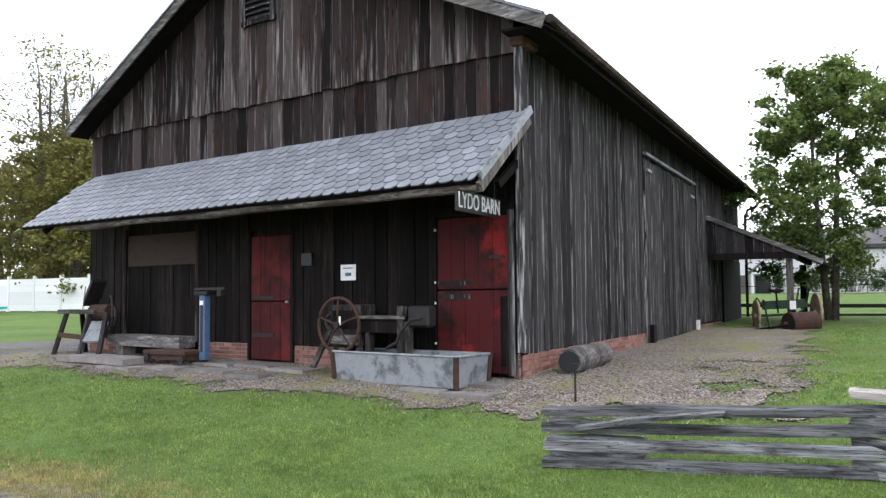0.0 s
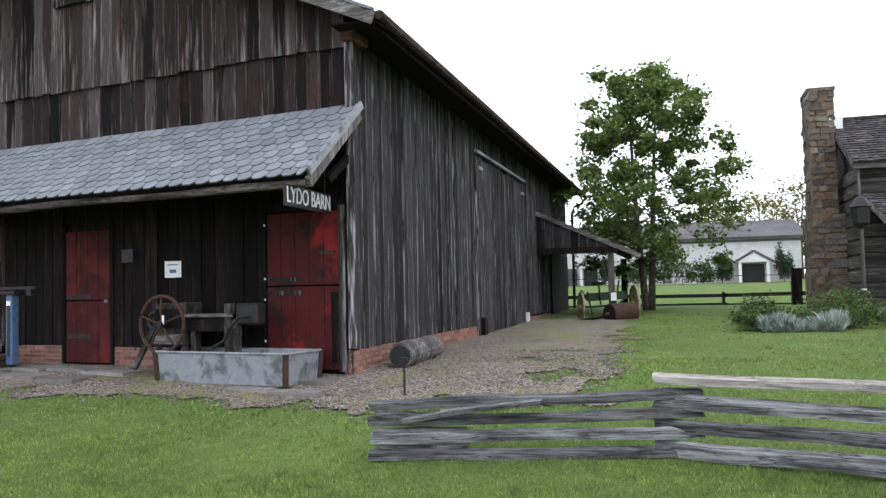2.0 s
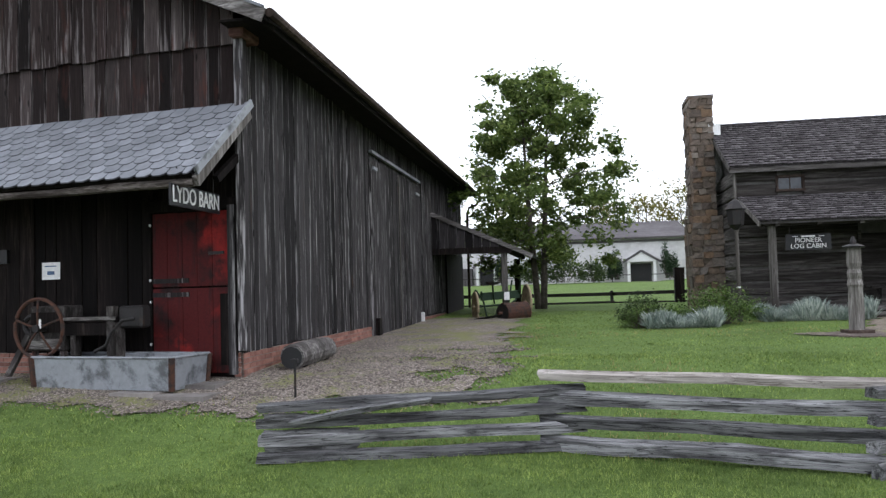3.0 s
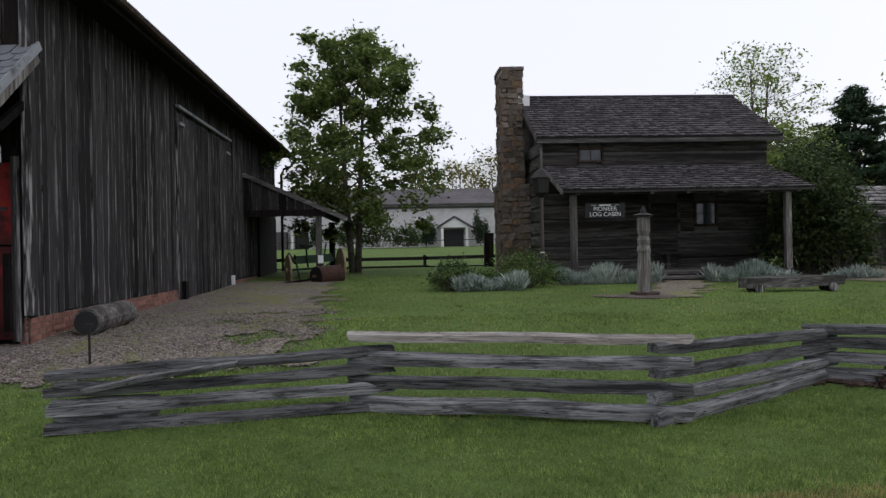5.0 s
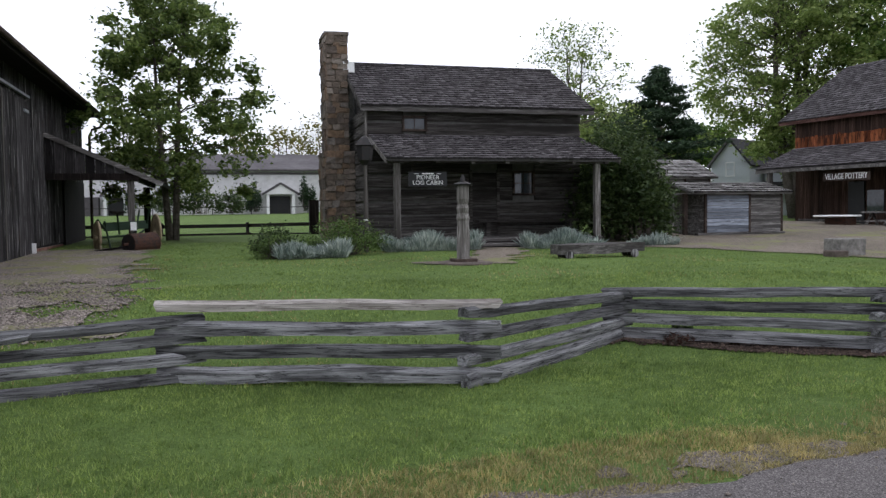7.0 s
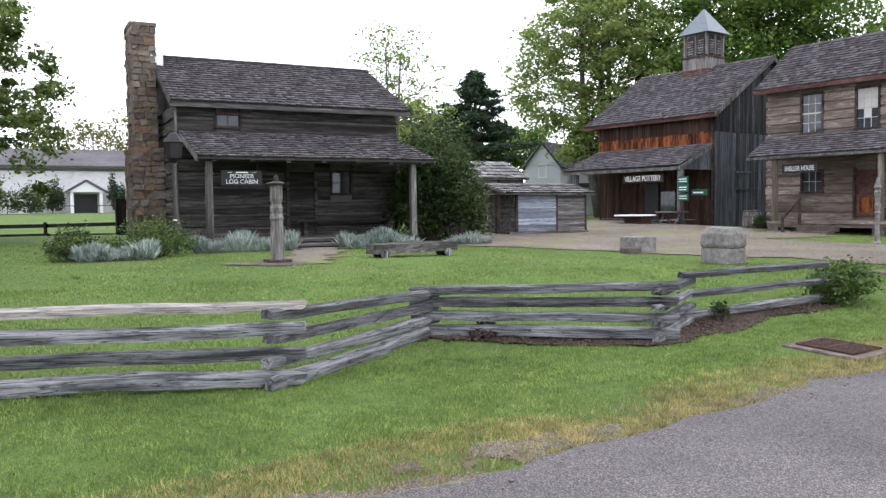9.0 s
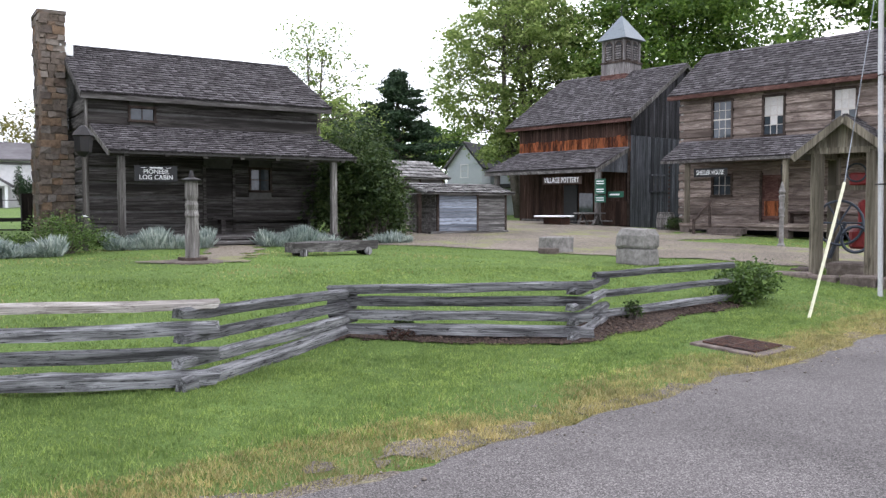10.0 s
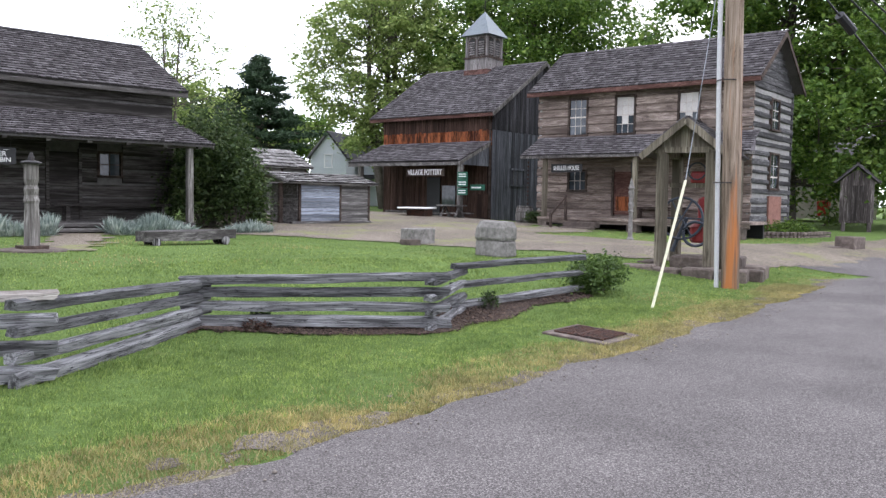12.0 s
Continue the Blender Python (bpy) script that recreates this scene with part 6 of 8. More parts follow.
part("wall", F2.box(0, 1.6, 0, 6, 0.5, 4.4), M_CLAP, gh2)
roof_slab("roof", [F2.p(-0.3, -0.3, 4.3), F2.p(2.2, -0.3, 4.3), F2.p(2.2, 3, 5.2), F2.p(-0.3, 3, 5.2)], 0.12, M_ROOF_DARK, gh2)
wb = thing("clapboard_house", (55.5, 24.5, 1.5), "cream clapboard house behind the large tree", "house")
W2 = Plan(54.2, 27.0, (0.5, -0.87), (0.87, 0.5))
M_CREAM = painted("cream_clapboard", (0.62, 0.58, 0.50), (0.55, 0.51, 0.44), 0.6, 0.7, 0, 3, (1, 1, 9))
part("wall", W2.box(0, 7.0, 0, 6, 0.8, 5.0), M_CREAM, wb)
roof_slab("roof", [W2.p(-0.4, -0.4, 4.9), W2.p(7.4, -0.4, 4.9), W2.p(7.4, 3, 6.6), W2.p(-0.4, 3, 6.6)], 0.15, M_HALL_ROOF, wb)
window(wb, W2, "u", 0.0, 1.75, 2.7, 2.8, 3.8, 2, 2, frame_mat=M_WHITE)

# ---- dark rail fence behind the cabin yard ----
ff = thing("post_fence", (0, 32, 0.7), "dark two-rail post fence along the field", "fence")
for x in [-1.57 + 3.08 * k for k in range(-3, 2)]:
    part("post", beam((x, 32, 0.3), (x, 32, 1.3), 0.12, 0.12), M_IRON, ff)
for z in (0.82, 1.18):
    for k in range(-3, 2):
        x = -1.57 + 3.08 * k
        part("rail", beam((x, 31.93, z + RNG.uniform(-0.03, 0.03)), (x + 3.2, 31.93, z + RNG.uniform(-0.03, 0.03)), 0.06, 0.13), M_IRON, ff)
part("gate_post", rough(beam((3.95, 31.5, 0.4), (3.95, 31.5, 2.1), 0.42, 0.35), 0.04), M_BARN_DARK, ff, "stout dark gate post")

# ---- far yard left of the barn ----
vf = thing("white_fence", (-45, 35, 1.0), "white panelled privacy fence", "fence")
for k in range(9):
    x = -62 + 2.5 * k
    part("post", block(x - 0.09, 34.9, 0.5, x + 0.09, 35.1, 3.15), M_WHITE, vf)
    pn = part("panel", block(x + 0.09, 34.96, 0.9, x + 2.41, 35.04, 2.95), M_WHITE, vf)
    for j in range(5):
        part("board", block(x + 0.12, 34.93, 0.95 + j * 0.4, x + 2.38, 34.96, 1.31 + j * 0.4), M_WHITE, pn)

# ---- things before the barn ----
US = 0.0


def bq(u, v, z, out=0.0):
    """As bp(), shifted along the front by US."""
    return bp(u + US, v, z, out)


def bbox(u0, u1, o0, o1, z0, z1, bevel=0.0):
    bm = front_box(u0 + US, u1 + US, z0, z1, o0, o1)
    if bevel:
        bmesh.ops.bevel(bm, geom=bm.edges[:], offset=bevel, segments=1, affect="EDGES")
    return bm


tg = thing("trough", (-5.6, 9.6, 0.45), "galvanised metal water trough with rusty corners", "trough")
TR = Plan(-4.5, 9.13, (-0.981, 0.193), (0.193, 0.981))
bm = bmesh.new()
L_, D_, H0, H1, FL = 2.15, 0.72, 0.44, 0.86, 0.025
outer_t = [bm.verts.new(TR.p(u, v, H1)) for u, v in ((0, 0), (L_, 0), (L_, D_), (0, D_))]
outer_b = [bm.verts.new(TR.p(u, v, H0 + 0.03)) for u, v in ((FL, FL), (L_ - FL, FL), (L_ - FL, D_ - FL), (FL, D_ - FL))]
inner_t = [bm.verts.new(TR.p(u, v, H1)) for u, v in ((0.03, 0.03), (L_ - 0.03, 0.03), (L_ - 0.03, D_ - 0.03), (0.03, D_ - 0.03))]
inner_b = [bm.verts.new(TR.p(u, v, H0 + 0.08)) for u, v in ((FL + 0.03, FL + 0.03), (L_ - FL - 0.03, FL + 0.03), (L_ - FL - 0.03, D_ - FL - 0.03), (FL + 0.03, D_ - FL - 0.03))]
for k in range(4):
    j = (k + 1) % 4
    bm.faces.new((outer_b[k], outer_b[j], outer_t[j], outer_t[k]))
    bm.faces.new((outer_t[k], outer_t[j], inner_t[j], inner_t[k]))
    bm.faces.new((inner_t[k], inner_t[j], inner_b[j], inner_b[k]))
bm.faces.new(outer_b)
bm.faces.new(inner_b)
bmesh.ops.recalc_face_normals(bm, faces=bm.faces[:])
part("basin", bm, M_ZINC, tg)
for a, b in (((0, 0), (L_, 0)), ((L_, 0), (L_, D_)), ((L_, D_), (0, D_)), ((0, D_), (0, 0))):
    part("rim", tube([TR.p(*a, H1), TR.p(*b, H1)], 0.018, 6), M_ZINC, tg)
for u, v in ((0, 0), (L_, 0), (0, D_)):
    part("corner_strap", tube([TR.p(u, v, H1), TR.p(u + (FL if u == 0 else -FL), v + (FL if v == 0 else -FL), H0 + 0.03)], 0.04, 6), M_RUST, tg, "rusted corner strap")
for u in (0.1, L_ - 0.35):
    part("runner", TR.box(u, u + 0.12, 0.08, D_ - 0.08, H0 - 0.06, H0 + 0.04), M_GREYWOOD, tg)

US = -0.33
wb_ = thing("work_bench", bq(2.1, 0, 0.58, 0.4), "dark workbench with an iron vice against the barn wall", "workbench")
part("top", bbox(1.75, 2.85, 0.18, 0.6, 1.28, 1.35, 0.01), M_BARN_DARK, wb_)
part("edge", bbox(1.75, 2.85, 0.58, 0.61, 1.31, 1.35), M_GREYWOOD_X, wb_)
part("apron", bbox(1.8, 2.8, 0.55, 0.58, 1.12, 1.28), M_BARN_DARK, wb_)
for u in (1.72, 2.4, 2.75):
    part("leg", bbox(u, u + 0.08, 0.45, 0.55, 0.56, 1.28), M_OLDBOX, wb_)
part("post", bbox(1.78, 1.88, 0.5, 0.6, 0.56, 1.48), M_OLDBOX, wb_)
part("vice", bbox(1.4, 1.75, 0.35, 0.55, 1.2, 1.48, 0.03), M_IRON, wb_)
part("crank", tube([bq(1.45, 0, 1.32, 0.62), bq(1.6, 0, 1.3, 0.66), bq(1.75, 0, 1.15, 0.68), bq(1.82, 0, 1.0, 0.68), bq(1.98, 0, 0.92, 0.7)], 0.022, 8), M_IRON, wb_)

US = -0.65
cs = thing("corn_sheller", bq(3.15, 0, 0.6, 0.6), "old hand-cranked sheller with an iron flywheel and wooden box", "machine")
wh = part("flywheel", ring(bq(3.14, 0, 1.22, 0.72), 0.375, 0.024, BN, 32), M_RUST, cs, "rusty iron flywheel")
for k in range(5):
    a = 2 * math.pi * k / 5 + 0.3
    d = BU * math.cos(a) + UP * math.sin(a)
    part("spoke", tube([bq(3.14, 0, 1.22, 0.72), bq(3.14, 0, 1.22, 0.72) + d * 0.18 + BN * 0.02, bq(3.14, 0, 1.22, 0.72) + d * 0.37], 0.014, 6), M_RUST, wh)
part("hub", tube([bq(3.14, 0, 1.22, 0.6), bq(3.14, 0, 1.22, 0.78)], 0.05, 10), M_IRON, wh)
part("body", bbox(2.85, 3.4, 0.25, 0.6, 0.92, 1.5, 0.02), M_OLDBOX, cs, "weathered wooden hopper box")
part("front_panel", bbox(2.9, 3.35, 0.6, 0.62, 1.16, 1.42), M_BARN_DARK, cs)
part("lower_panel", bbox(2.9, 3.38, 0.6, 0.625, 0.95, 1.08), M_GREYWOOD_X, cs)
part("tag", bbox(3.08, 3.11, 0.74, 0.75, 1.22, 1.34), M_WHITE, cs)
part("chute", beam(bq(3.55, 0, 1.2, 0.4), bq(3.6, 0, 0.62, 0.75), 0.1, 0.04), M_OLDBOX, cs)
part("side_gear", ring(bq(3.5, 0, 1.25, 0.45), 0.12, 0.03, BN, 14), M_IRON, cs)
for u, o in ((2.9, 0.3), (3.35, 0.3), (2.9, 0.55), (3.35, 0.55)):
    part("leg", bbox(u - 0.03, u + 0.03, o - 0.03, o + 0.03, 0.58, 0.95), M_BARN, cs)

US = -0.75
sc = thing("platform_scale", bq(6.6, 0, 0.6, 0.6), "old platform scale with blue column and rusty wheeled platform", "scale")
part("platform", bbox(6.3, 7.4, 0.45, 0.95, 0.70, 0.77, 0.01), M_RUST, sc, "rust-brown platform")
part("skirt", bbox(6.34, 7.36, 0.49, 0.91, 0.62, 0.70), M_RUST, sc)
for u in (6.4, 7.3):
    for o in (0.47, 0.93):
        part("wheel", tube([bq(u, 0, 0.635, o), bq(u, 0, 0.635, o + 0.03)], 0.07, 12), M_IRON, sc)
part("column", bbox(6.18, 6.32, 0.55, 0.67, 0.62, 1.66, 0.01), M_BLUE, sc, "faded blue column")
part("column_groove", bbox(6.22, 6.28, 0.67, 0.675, 0.75, 1.55), M_BLACK, sc)
part("label", bbox(6.21, 6.29, 0.672, 0.68, 1.5, 1.57), M_WHITE, sc)
part("cap", bbox(6.1, 6.42, 0.52, 0.7, 1.66, 1.72, 0.01), M_IRON, sc)
part("beam_arm", bbox(5.75, 6.5, 0.59, 0.63, 1.74, 1.78), M_IRON, sc)
part("poise", bbox(5.8, 5.9, 0.56, 0.66, 1.64, 1.74), M_IRON, sc)

US = -0.4
tb = thing("timber_bench", bq(7.7, 0, 0.58, 0.35), "grey hewn timber laid as a bench by the wall", "bench")
part("seat", rough(bbox(6.7, 8.75, 0.16, 0.5, 0.78, 0.97), 0.025, 2), M_GREYWOOD_X, tb)
for u in (6.95, 8.35):
    part("block", bbox(u, u + 0.2, 0.2, 0.46, 0.55, 0.79), M_STONE_GREY, tb)
US = -1.4
slab = thing("stone_slab", bq(8.9, 0, 0.56, 0.9), "flat grey stone slab lying on the gravel", "stone")
part("slab", rough(bbox(8.0, 9.95, 0.75, 1.35, 0.54, 0.64), 0.03, 2), M_FLAG, slab)
US = -1.05
fm = thing("feed_grinder", bq(9.9, 0, 0.6, 0.4), "rusty belt machine on a splayed wooden stand", "machine")
part("table", bbox(9.55, 10.75, 0.3, 0.7, 1.34, 1.42), M_GREYWOOD_X, fm)
part("drum", tube([bq(9.3, 0, 1.38, 0.5), bq(9.85, 0, 1.38, 0.5)], 0.14, 12), M_RUST, fm)
part("flywheel", ring(bq(9.25, 0, 1.36, 0.55), 0.3, 0.02, BU * 0.5 + BN, 28), M_IRON, fm)
part("pulley", ring(bq(9.2, 0, 1.3, 0.5), 0.15, 0.03, BU * 0.5 + BN, 18), M_IRON, fm)
part("hopper", beam(bq(10.0, 0, 1.5, 0.5), bq(9.7, 0, 1.95, 0.5), 0.3, 0.06), M_IRON, fm)
part("strut", beam(bq(10.0, 0, 1.42, 0.65), bq(9.92, 0, 1.85, 0.65), 0.03, 0.03), M_WHITE, fm)
part("chute", beam(bq(9.55, 0, 1.2, 0.55), bq(9.35, 0, 0.85, 0.85), 0.32, 0.04), M_ZINC, fm)
for (u0, o0), (u1, o1) in (((10.5, 0.65), (10.7, 0.8)), ((9.75, 0.65), (9.75, 0.85)), ((10.5, 0.35), (10.6, 0.2)), ((9.3, 0.6), (9.15, 0.85))):
    part("leg", beam(bq(u0, 0, 1.36, o0), bq(u1, 0, 0.55, o1), 0.07, 0.07), M_BARN_SIDE, fm)
part("brace", beam(bq(10.62, 0, 0.95, 0.74), bq(9.75, 0, 0.92, 0.76), 0.05, 0.09), M_RUST, fm)

US = 0.0

for u0, u1, o0, o1 in ((0.0, 0.7, 0.12, 0.62), (0.72, 1.3, 0.1, 0.6), (-0.15, 0.5, 0.65, 1.1), (0.55, 1.15, 0.64, 1.05), (3.2, 4.0, 0.15, 0.7), (4.05, 4.8, 0.12, 0.6), (4.85, 5.7, 0.15, 0.7), (3.6, 4.3, 0.72, 1.2), (4.4, 5.3, 0.66, 1.15),
                       (5.4, 6.2, 0.75, 1.25), (5.75, 6.25, 0.15, 0.7), (6.3, 7.2, 1.0, 1.45), (7.6, 8.3, 0.7, 1.1), (1.4, 2.2, 0.15, 0.6)):
    c = bq((u0 + u1) / 2, 0, 0, (o0 + o1) / 2)
    z = ground_z(c.x, c.y)
    f = thing("flagstone", (c.x, c.y, z), "pale worn flagstone before the barn doors", "flagstone", "flagstones along the barn")
    part("stone", rough(bbox(u0, u1, o0, o1, z - 0.05, z + 0.035), 0.012, 1), M_FLAG, f)

lg = thing("cut_log", (-3.45, 11.4, 0.55), "short weathered log with a hollow dark end", "log")
bm = tube([(-3.5, 10.45, 0.74), (-3.5, 10.9, 0.75), (-3.5, 11.4, 0.76), (-3.48, 11.9, 0.75)], [0.17, 0.18, 0.17, 0.16], 14)
part("trunk", rough(bm, 0.025, 0, 3), M_GREYWOOD_X, lg)
# Flat black disc covers the near end of the trunk.
part("hollow_end", tube([(-3.5, 10.43, 0.735), (-3.5, 10.455, 0.735)], 0.145, 12), M_BLACK, lg, "flat black disc over the log's near end")
for y in (10.65, 11.6):
    part("support", block(-3.6, y, 0.5, -3.4, y + 0.15, 0.62), M_BARN_DARK, lg)
st = thing("iron_stake", (-2.95, 9.0, 0.37), "thin dark iron stake in the gravel", "stake")
part("rod", tube([(-2.95, 9.0, 0.3), (-2.95, 9.0, 0.82)], 0.014, 6), M_IRON, st)
part("head", block(-2.99, 8.98, 0.8, -2.91, 9.02, 0.84), M_IRON, st)

# ---- farm machines by the lean-to ----
def spoked_wheel(parent, c, r, axis, material, n=10):
    w = part("wheel", ring(c, r, 0.035, axis, 28), material, parent)
    axis = Vector(axis).normalized()
    s = axis.orthogonal().normalized()
    t = axis.cross(s)
    for k in range(n):
        a = 2 * math.pi * k / n
        part("spoke", tube([Vector(c), Vector(c) + (s * math.cos(a) + t * math.sin(a)) * r], 0.014, 5), material, w)
    part("hub", tube([Vector(c) - axis * 0.08, Vector(c) + axis * 0.08], 0.07, 10), material, w)
    part("disc", tube([Vector(c) - axis * 0.01, Vector(c) + axis * 0.01], r * 0.94, 24), material, w)


M_TAN_IRON = painted("pale_rusty_paint", (0.30, 0.24, 0.15), (0.14, 0.09, 0.055), 0.55, 0.7, 0, 7)
M_GREEN_IRON = painted("dark_green_iron", (0.012, 0.03, 0.014), (0.03, 0.028, 0.022), 0.6, 0.6, 0.2, 7)
pw = thing("horse_plough", (-2.0, 23.6, 0.6), "old green wheeled plough with a seat under the lean-to", "plough")
spoked_wheel(pw, (-2.62, 23.2, 1.02), 0.42, (0.93, 0.3, 0), M_TAN_IRON)
spoked_wheel(pw, (-1.22, 24.0, 1.1), 0.5, (0.93, 0.3, 0), M_TAN_IRON)
part("axle", tube([(-2.62, 23.2, 1.02), (-1.22, 24.0, 1.1)], 0.03, 8), M_GREEN_IRON, pw)
part("frame", beam((-2.45, 23.3, 1.3), (-1.45, 23.85, 1.35), 0.2, 0.22), M_GREEN_IRON, pw)
part("seat", lathe((-2.12, 23.2, 1.62), [(0.05, 0), (0.17, 0.03), (0.2, 0.1), (0.18, 0.1), (0.02, 0.05)], 12), M_IRON, pw)
part("seat_stem", tube([(-2.12, 23.2, 1.62), (-2.1, 23.4, 1.1)], 0.025, 6), M_GREEN_IRON, pw)
for a, b in (((-2.45, 23.3, 1.45), (-2.3, 23.2, 0.7)), ((-1.6, 23.6, 1.75), (-1.75, 23.3, 0.75)), ((-2.1, 23.2, 0.75), (-1.5, 23.7, 1.2)), ((-1.45, 23.8, 1.3), (-1.35, 23.6, 1.75)), ((-2.4, 23.25, 1.2), (-2.6, 23.1, 1.5))):
    part("lever", tube([a, b], 0.028, 6), M_GREEN_IRON, pw)
part("tag", block(-1.8, 23.2, 1.2, -1.65, 23.21, 1.42), M_WHITE, pw)
part("share", tube([(-1.95, 23.2, 0.85), (-1.7, 23.35, 0.85)], 0.16, 12), M_RUST, pw)
fr = thing("field_roller", (-1.6, 22.7, 0.6), "rusty iron field roller lying on the grass", "roller")
part("drum", tube([(-1.78, 22.45, 0.86), (-1.2, 22.95, 0.88)], 0.27, 20), M_RUST, fr, shade=False)
part("end_disc", tube([(-1.80, 22.43, 0.86), (-1.785, 22.445, 0.86)], 0.25, 20), M_IRON, fr)
part("drawbar", beam((-1.8, 22.4, 0.8), (-3.0, 22.2, 0.64), 0.06, 0.06), M_BARN_DARK, fr)
part("axle_end", tube([(-1.9, 22.35, 0.86), (-1.75, 22.48, 0.86)], 0.04, 8), M_RUST, fr)

# ---- things on the green ----
cp = thing("carved_post", (4.94, 15.2, 0.6), "tall weathered carved post on a round stone base", "post")
part("base", rough(lathe((4.94, 15.2, 0.55), [(0.66, 0), (0.64, 0.06), (0.5, 0.08)], 20), 0.03, 0), M_STONE_BROWN, cp, "round stone base")
part("plinth", block(4.72, 15.0, 0.62, 5.16, 15.4, 0.68), M_TRIM_BROWN, cp)
part("shaft", lathe((4.94, 15.2, 0.6), [(0.13, 0), (0.13, 0.45), (0.12, 0.8), (0.14, 0.85), (0.11, 0.95), (0.13, 1.05), (0.10, 1.12), (0.13, 1.22), (0.12, 1.5), (0.15, 1.52)], 8, wobble=0.06), M_GREYWOOD, cp)
part("cap", lathe((4.94, 15.2, 2.08), [(0.18, 0), (0.19, 0.03), (0.06, 0.07), (0.05, 0.12), (0.02, 0.2)], 10), M_IRON, cp)
gb = thing("log_bench", (8.1, 15.85, 0.6), "split log bench on short logs on the lawn", "bench")
part("seat", rough(beam((7.05, 15.7, 0.78), (9.15, 16.05, 0.78), 0.36, 0.2), 0.035, 3), M_GREYWOOD_X, gb)
for x, y in ((7.3, 15.75), (8.9, 16.0)):
    part("leg", tube([(x, y - 0.22, 0.66), (x, y + 0.22, 0.66)], 0.09, 10), M_BARN_SIDE, gb)
ms = thing("millstone", (13.4, 12.25, 0.42), "two stacked round grey millstones", "millstone")
part("lower_stone", rough(lathe((13.4, 12.25, 0.38), [(0.42, 0), (0.44, 0.06), (0.43, 0.32), (0.41, 0.36)], 24), 0.02, 0, 4), M_STONE_GREY, ms)
part("upper_stone", rough(lathe((13.4, 12.25, 0.755), [(0.42, 0), (0.44, 0.05), (0.43, 0.27), (0.36, 0.39), (0.18, 0.41)], 24), 0.03, 0, 4), M_STONE_GREY, ms)
sb = thing("stone_block", (14.0, 15.7, 0.5), "squared grey stone step block by the lane", "stone")
part("block", rough(block(13.75, 15.4, 0.45, 14.45, 15.95, 0.87, 0.02), 0.02, 1), M_STONE_GREY, sb)
part("low_step", rough(block(13.45, 15.25, 0.45, 13.85, 15.6, 0.62, 0.02), 0.02, 1), M_STONE_BROWN, sb)
gr = thing("storm_drain", (8.5, 5.85, 0.0), "rusty iron drain grate in a concrete frame", "drain")
GR = Plan(8.1, 5.38, (0.72, 0.12), (0.07, 0.85))
part("frame", GR.box(-0.06, 0.8, -0.06, 0.95, -0.04, 0.03, 0.008), M_STONE_BROWN, gr, "pale concrete frame")
part("pit", GR.box(0.06, 0.68, 0.06, 0.83, 0.03, 0.034), M_BLACK, gr)
for k in range(11):
    part("bar", GR.box(0.06 + k * 0.058, 0.084 + k * 0.058, 0.06, 0.83, 0.034, 0.052), M_RUST, gr)
part("cross_bar", GR.box(0.06, 0.68, 0.43, 0.46, 0.034, 0.056), M_RUST, gr)

# ---- pole with conduit, guy and cables ----
M_CONDUIT = painted("pale_grey_plastic", (0.46, 0.46, 0.47), (0.38, 0.38, 0.39), 0.62, 0.5)
po = thing("utility_pole", (15.08, 7.75, 0.0), "tall wooden utility pole with a grey conduit", "utility pole")
part("pole", tube([(15.09, 7.72, -0.1), (15.07, 7.78, 3), (15.05, 7.82, 5.5), (15.04, 7.84, 9.5)], [0.165, 0.17, 0.165, 0.15], 16), M_POLE, po)
part("conduit", tube([(14.96, 7.93, 0.0), (14.95, 7.97, 2), (14.93, 8.01, 4), (14.92, 8.03, 5.5), (14.92, 8.03, 8)], 0.045, 10), M_CONDUIT, po, "pale grey conduit")
for z in (2.0, 3.9):
    part("strap", ring((15.01, 7.87, z), 0.2, 0.012, (0, 0, 1), 20), M_IRON, po)
part("cross_arm", beam((14.6, 6.9, 8.8), (15.5, 8.7, 8.8), 0.1, 0.12), M_POLE, po)
gy = thing("guy_wire", (11.4, 6.97, 0.0), "steel guy wire with a pale yellow guard tube", "guy wire")
part("guard", tube([(11.4, 6.97, -0.02), (12.62, 7.22, 1.97)], 0.024, 8), painted("pale_yellow_plastic", (0.55, 0.54, 0.38), (0.45, 0.44, 0.32), 0.6, 0.5), gy)
part("wire", tube([(12.62, 7.22, 1.97), (13.38, 7.37, 4.09), (14.95, 7.7, 8.6)], 0.008, 6), M_ZINC, gy)

for z, q in ((7.2, (19.39, 6.71, 4.45)), (7.3, (19.39, 6.74, 5.23)), (7.4, (19.37, 6.76, 5.70))):
    A_, B_ = Vector((15.1, 7.72, z)), Vector(q)
    part("cable", tube([A_, A_ + (B_ - A_) * 0.5, B_, B_ + (B_ - A_) * 1.5], 0.02, 6), M_BLACK, po)
    if z == 7.2:
        part("splice_case", tube([A_ + (B_ - A_) * 0.64, A_ + (B_ - A_) * 0.74], 0.1, 10), M_BLACK, po, "dark cable splice case")

# ---- well house with its pump ----
WL = Plan(15.9, 9.8, (0.346, -0.938), (0.938, 0.346))
well = thing("well_house", WL.p(0.5, 0.8, 0.2), "small gabled well shelter on timber posts over a pump", "shelter")
for u in (0.0, 1.01):
    for v in (0.0, 1.5):
        part("post", beam(WL.p(u, v, 0.1), WL.p(u, v, 2.68), 0.2, 0.2, bevel=0.02), M_POST, well)
